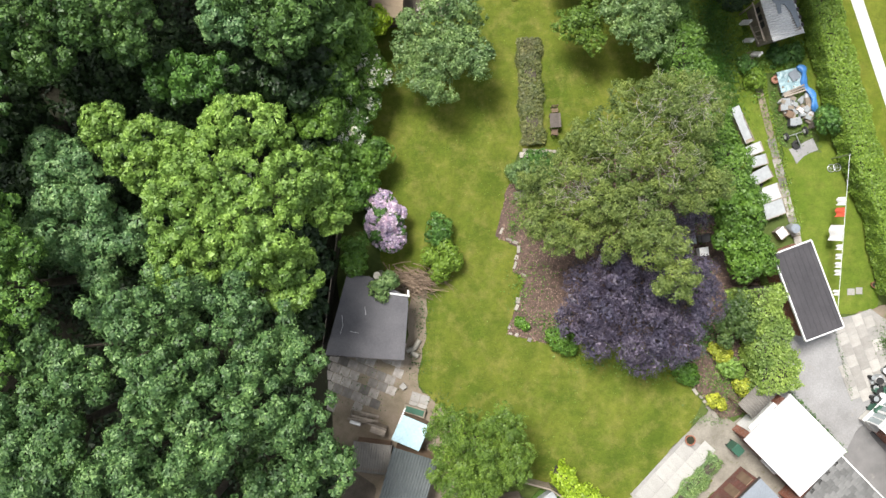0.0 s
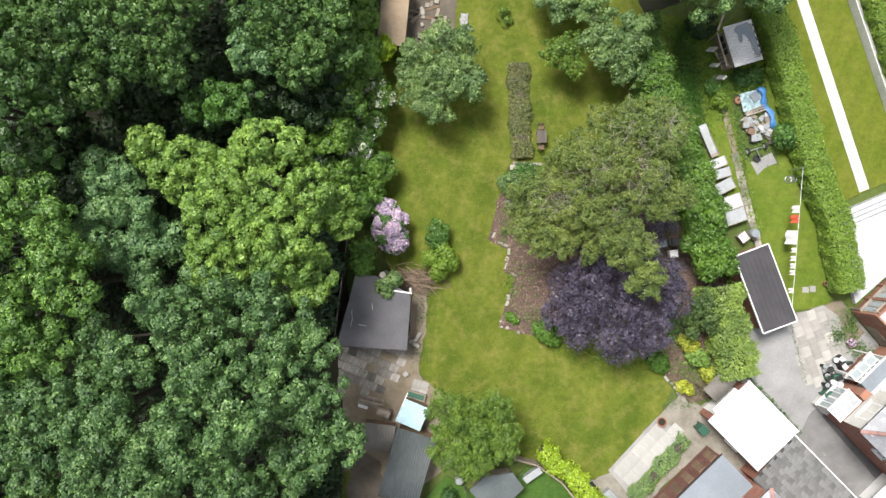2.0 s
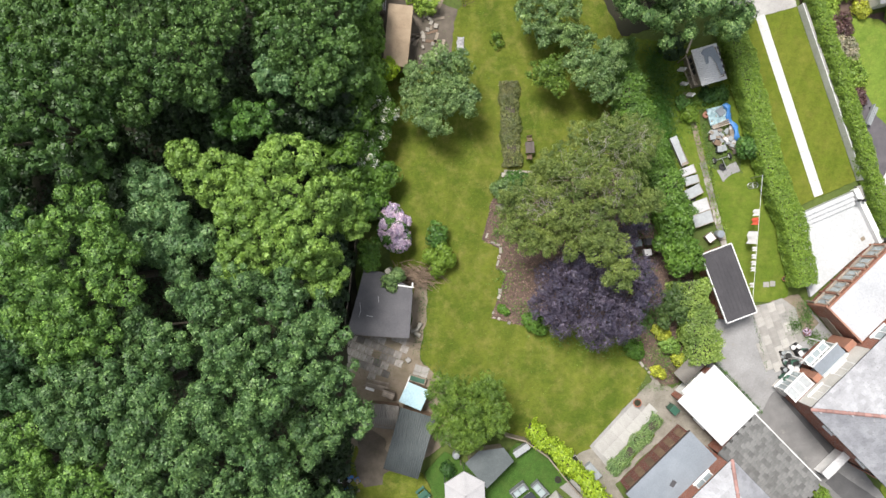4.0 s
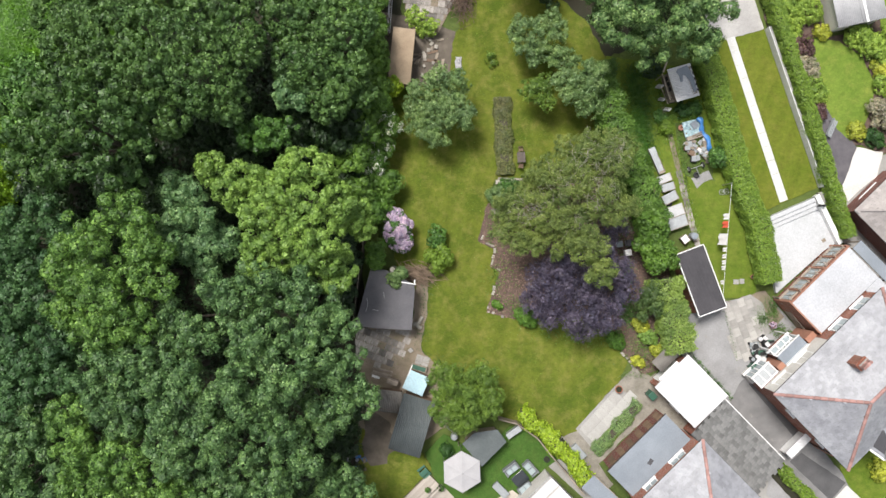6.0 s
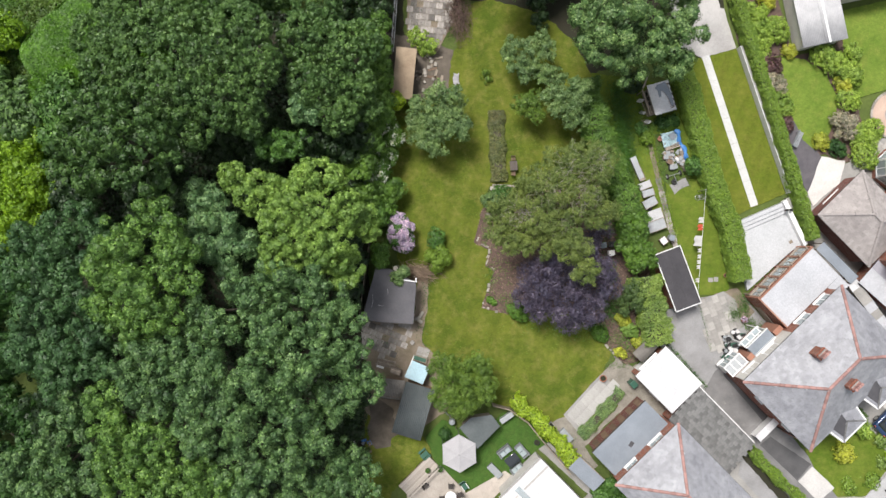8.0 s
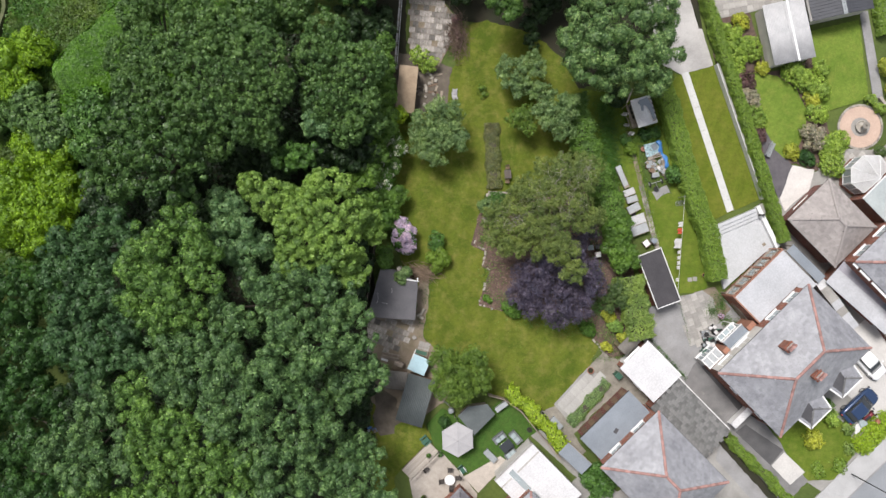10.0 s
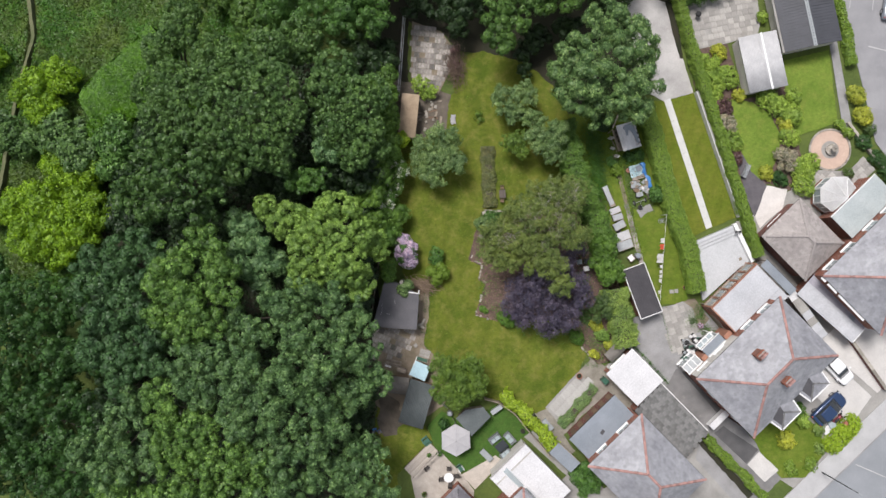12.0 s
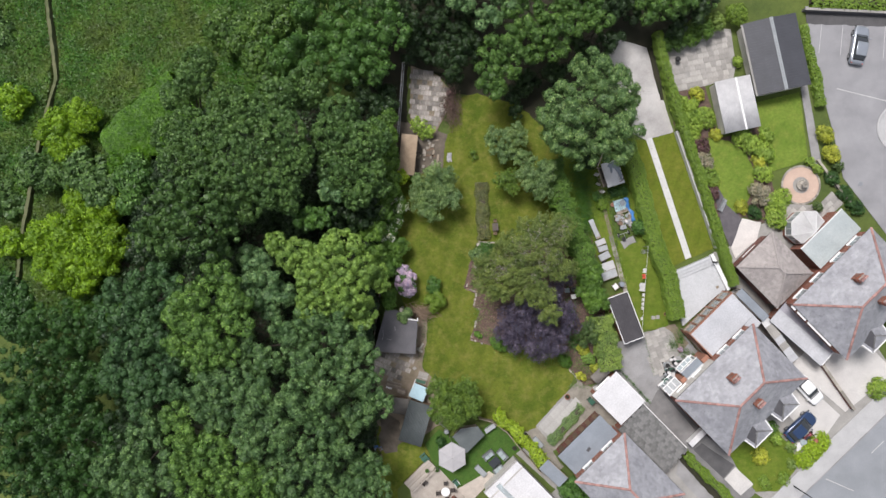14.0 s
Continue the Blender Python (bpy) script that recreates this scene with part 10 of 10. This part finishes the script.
for x in (-0.2, 0.2):
    part("wheel", rod((x - 0.03, 0.3, 0.1), (x + 0.03, 0.3, 0.1), 0.1, seg=12), BLACK, bn)
tl = thing("wall_coping", "old timber fence beside the weedy corner", "fence", (0, 0, 0))
for i in range(5):
    x, y = 28.4 + 0.5 * i, -3.9 - 0.62 * i
    part("post", box((0.09, 0.09, 1.3), (x, y, 0)), FENCE_WOOD, tl)
    part("panel", box((0.8, 0.04, 1.1), (x + 0.25, y - 0.31, 0.05), -51), FENCE_WOOD, tl)
    part("rail", box((0.8, 0.09, 0.05), (x + 0.25, y - 0.31, 1.16), -51), PLANK, tl)
dg = thing("scooter", "blue and white mobility scooter by the hedge", "scooter", (43.9, -16.6, 0), 40)
part("body", box((0.9, 0.45, 0.35), (0, 0, 0.15), bevel=0.06), CLOTH_WHITE, dg)
part("seat", box((0.4, 0.42, 0.5), (-0.2, 0, 0.5), bevel=0.05), POT_CLAY, dg)
for x in (-0.35, 0.35):
    part("wheel", rod((x, -0.26, 0.14), (x, 0.26, 0.14), 0.14, seg=12), BLACK, dg)

rnd = random.Random(33)
for i in range(9):
    x, y = -7.2 + rnd.uniform(-0.7, 0.9), -18.0 + rnd.uniform(-0.7, 0.7)
    jk = thing("scrap_item", rnd.choice(("blue plastic scrap beside the wood", "old tub lying by the undergrowth", "rusty scrap beside the scruffy grass")), "scrap", (x, y, 0.03), rnd.uniform(0, 90), group="scrap by the wood")
    w, l_, h = rnd.uniform(0.15, 0.4), rnd.uniform(0.2, 0.5), rnd.uniform(0.08, 0.3)
    part("body", box((w, l_, h), (0, 0, 0), 0, rnd.uniform(-3, 3), rnd.uniform(-3, 3), bevel=0.02), rnd.choice((BLUE_TARP, PLASTIC_GREY, TIMBER, CLOTH_WHITE, BLACK)), jk)
    part("top", box((w * 0.8, l_ * 0.7, 0.03), (0.02, 0.01, h), 10), rnd.choice((BLUE_TARP, PLASTIC_GREY, FENCE_WOOD)), jk)

# ---------------------------------------------------------------- flagstones and setts
base = setting("patio_shed", prism([(-7.6, -6.4), (-2.5, -6.8), (-2.6, -8.6), (-3.6, -9.9), (-7.6, -9.8)], -0.06, 0.018), EARTH, "worn flagged patio in front of the shed", "patio")
flags(base, [(-7.6, -6.4), (-2.5, -6.8), (-2.7, -8.2), (-4.0, -9.9), (-7.6, -9.8)], (0.62, 0.58), -22, FLAG, 0.045, 0.03, 2, 0.1)
base = setting("slab_four", prism([(-2.15, -8.65), (-0.95, -9.02), (-1.25, -10.2), (-2.55, -9.82)], -0.05, 0.02), EARTH, "square of four pale concrete slabs", "paving")
flags(base, [(-2.12, -8.7), (-1.0, -9.05), (-1.3, -10.15), (-2.5, -9.8)], (0.58, 0.56), -17, PALE_FLAG, 0.05, 0.02, 3, 0.0, stagger=0.0)
base = setting("patio_head", prism([(-2.9, 26.6), (0.2, 25.5), (1.9, 23.4), (1.6, 21.9), (0.3, 19.4), (-0.2, 18.4), (-2.2, 18.6), (-3.0, 20.6)], -0.06, 0.018), EARTH, "chequered patio of stone flags at the garden's head", "patio")
flags(base, [(-2.9, 26.6), (0.2, 25.5), (1.6, 23.4), (1.3, 21.9), (0.2, 19.4), (-0.3, 18.4), (-2.2, 18.6), (-3.0, 20.6)], (0.6, 0.58), -6, FLAG, 0.045, 0.025, 5, 0.05)
base = setting("slab_path", prism([(11.6, -15.2), (14.95, -11.55), (16.5, -12.45), (12.9, -16.75)], -0.05, 0.045), CONCRETE, "pale slab path beside the lawn", "path")
flags(base, [(11.6, -15.2), (14.95, -11.55), (16.5, -12.45), (12.9, -16.75)], (0.9, 0.9), 47, PATH_SLAB, 0.05, 0.008, 6, 0.0, stagger=0.0)
base = setting("apron", prism([(24.2, -4.6), (26.5, -3.7), (27.6, -4.5), (28.2, -6.6), (27.2, -8.8), (25.3, -9.4)], -0.05, 0.018), CONCRETE, "worn flagged apron behind the garage", "paving")
flags(base, [(24.2, -4.6), (26.5, -3.7), (27.6, -4.5), (28.2, -6.6), (27.2, -8.8), (25.3, -9.4)], (0.75, 0.62), -69, PALE_FLAG, 0.025, 0.025, 7, 0.06)
base = setting("patio_far", prism([(26.6, 28.2), (29.5, 29.2), (32.4, 31.0), (34.3, 30.9), (34.9, 26.6), (34.6, 25.2), (31.4, 24.3), (28.0, 23.6)], -0.05, 0.01), CONCRETE, "pale flagged patio beside the shed", "patio")
flags(base, [(26.8, 28.1), (29.5, 29.0), (32.4, 30.8), (34.0, 30.7), (34.5, 26.6), (34.2, 25.2), (31.4, 24.4), (28.1, 23.8)], (0.62, 0.62), 12, PALE_FLAG, 0.035, 0.02, 8, 0.04, stagger=0.2)
base = setting("path_flags", prism([(18.8, 12.2), (19.2, 12.3), (22.25, 0.4), (21.8, 0.3)], -0.05, 0.012), EARTH, "flagged garden path beside the narrow lawn", "path")
rnd = random.Random(9)
for i in range(9, 20):
    k = i / 19
    piece("flagstone", base, FLAG, (19.0 + 3.0 * k, 12.0 - 11.5 * k, -0.035), (0.52 + rnd.uniform(-0.06, 0.06), 0.56, 0.055), 14.6 + rnd.uniform(-3, 3), rnd.uniform(-1, 1), rnd.uniform(-1, 1))
base = setting("paving_house", prism([(38.2, 8.3), (40.6, 10.6), (44.6, 10.4), (46.0, 12.0), (47.4, 10.6), (44.6, 8.0), (41, 6.2)], -0.06, 0.0), CONCRETE, "pale paving behind the conservatory", "paving")
flags(base, [(38.4, 8.3), (40.6, 10.3), (44.6, 10.2), (46.0, 11.8), (47.2, 10.6), (44.6, 8.2), (41, 6.4)], (0.6, 0.6), 44.5, PALE_FLAG, 0.03, 0.02, 10, 0.0)
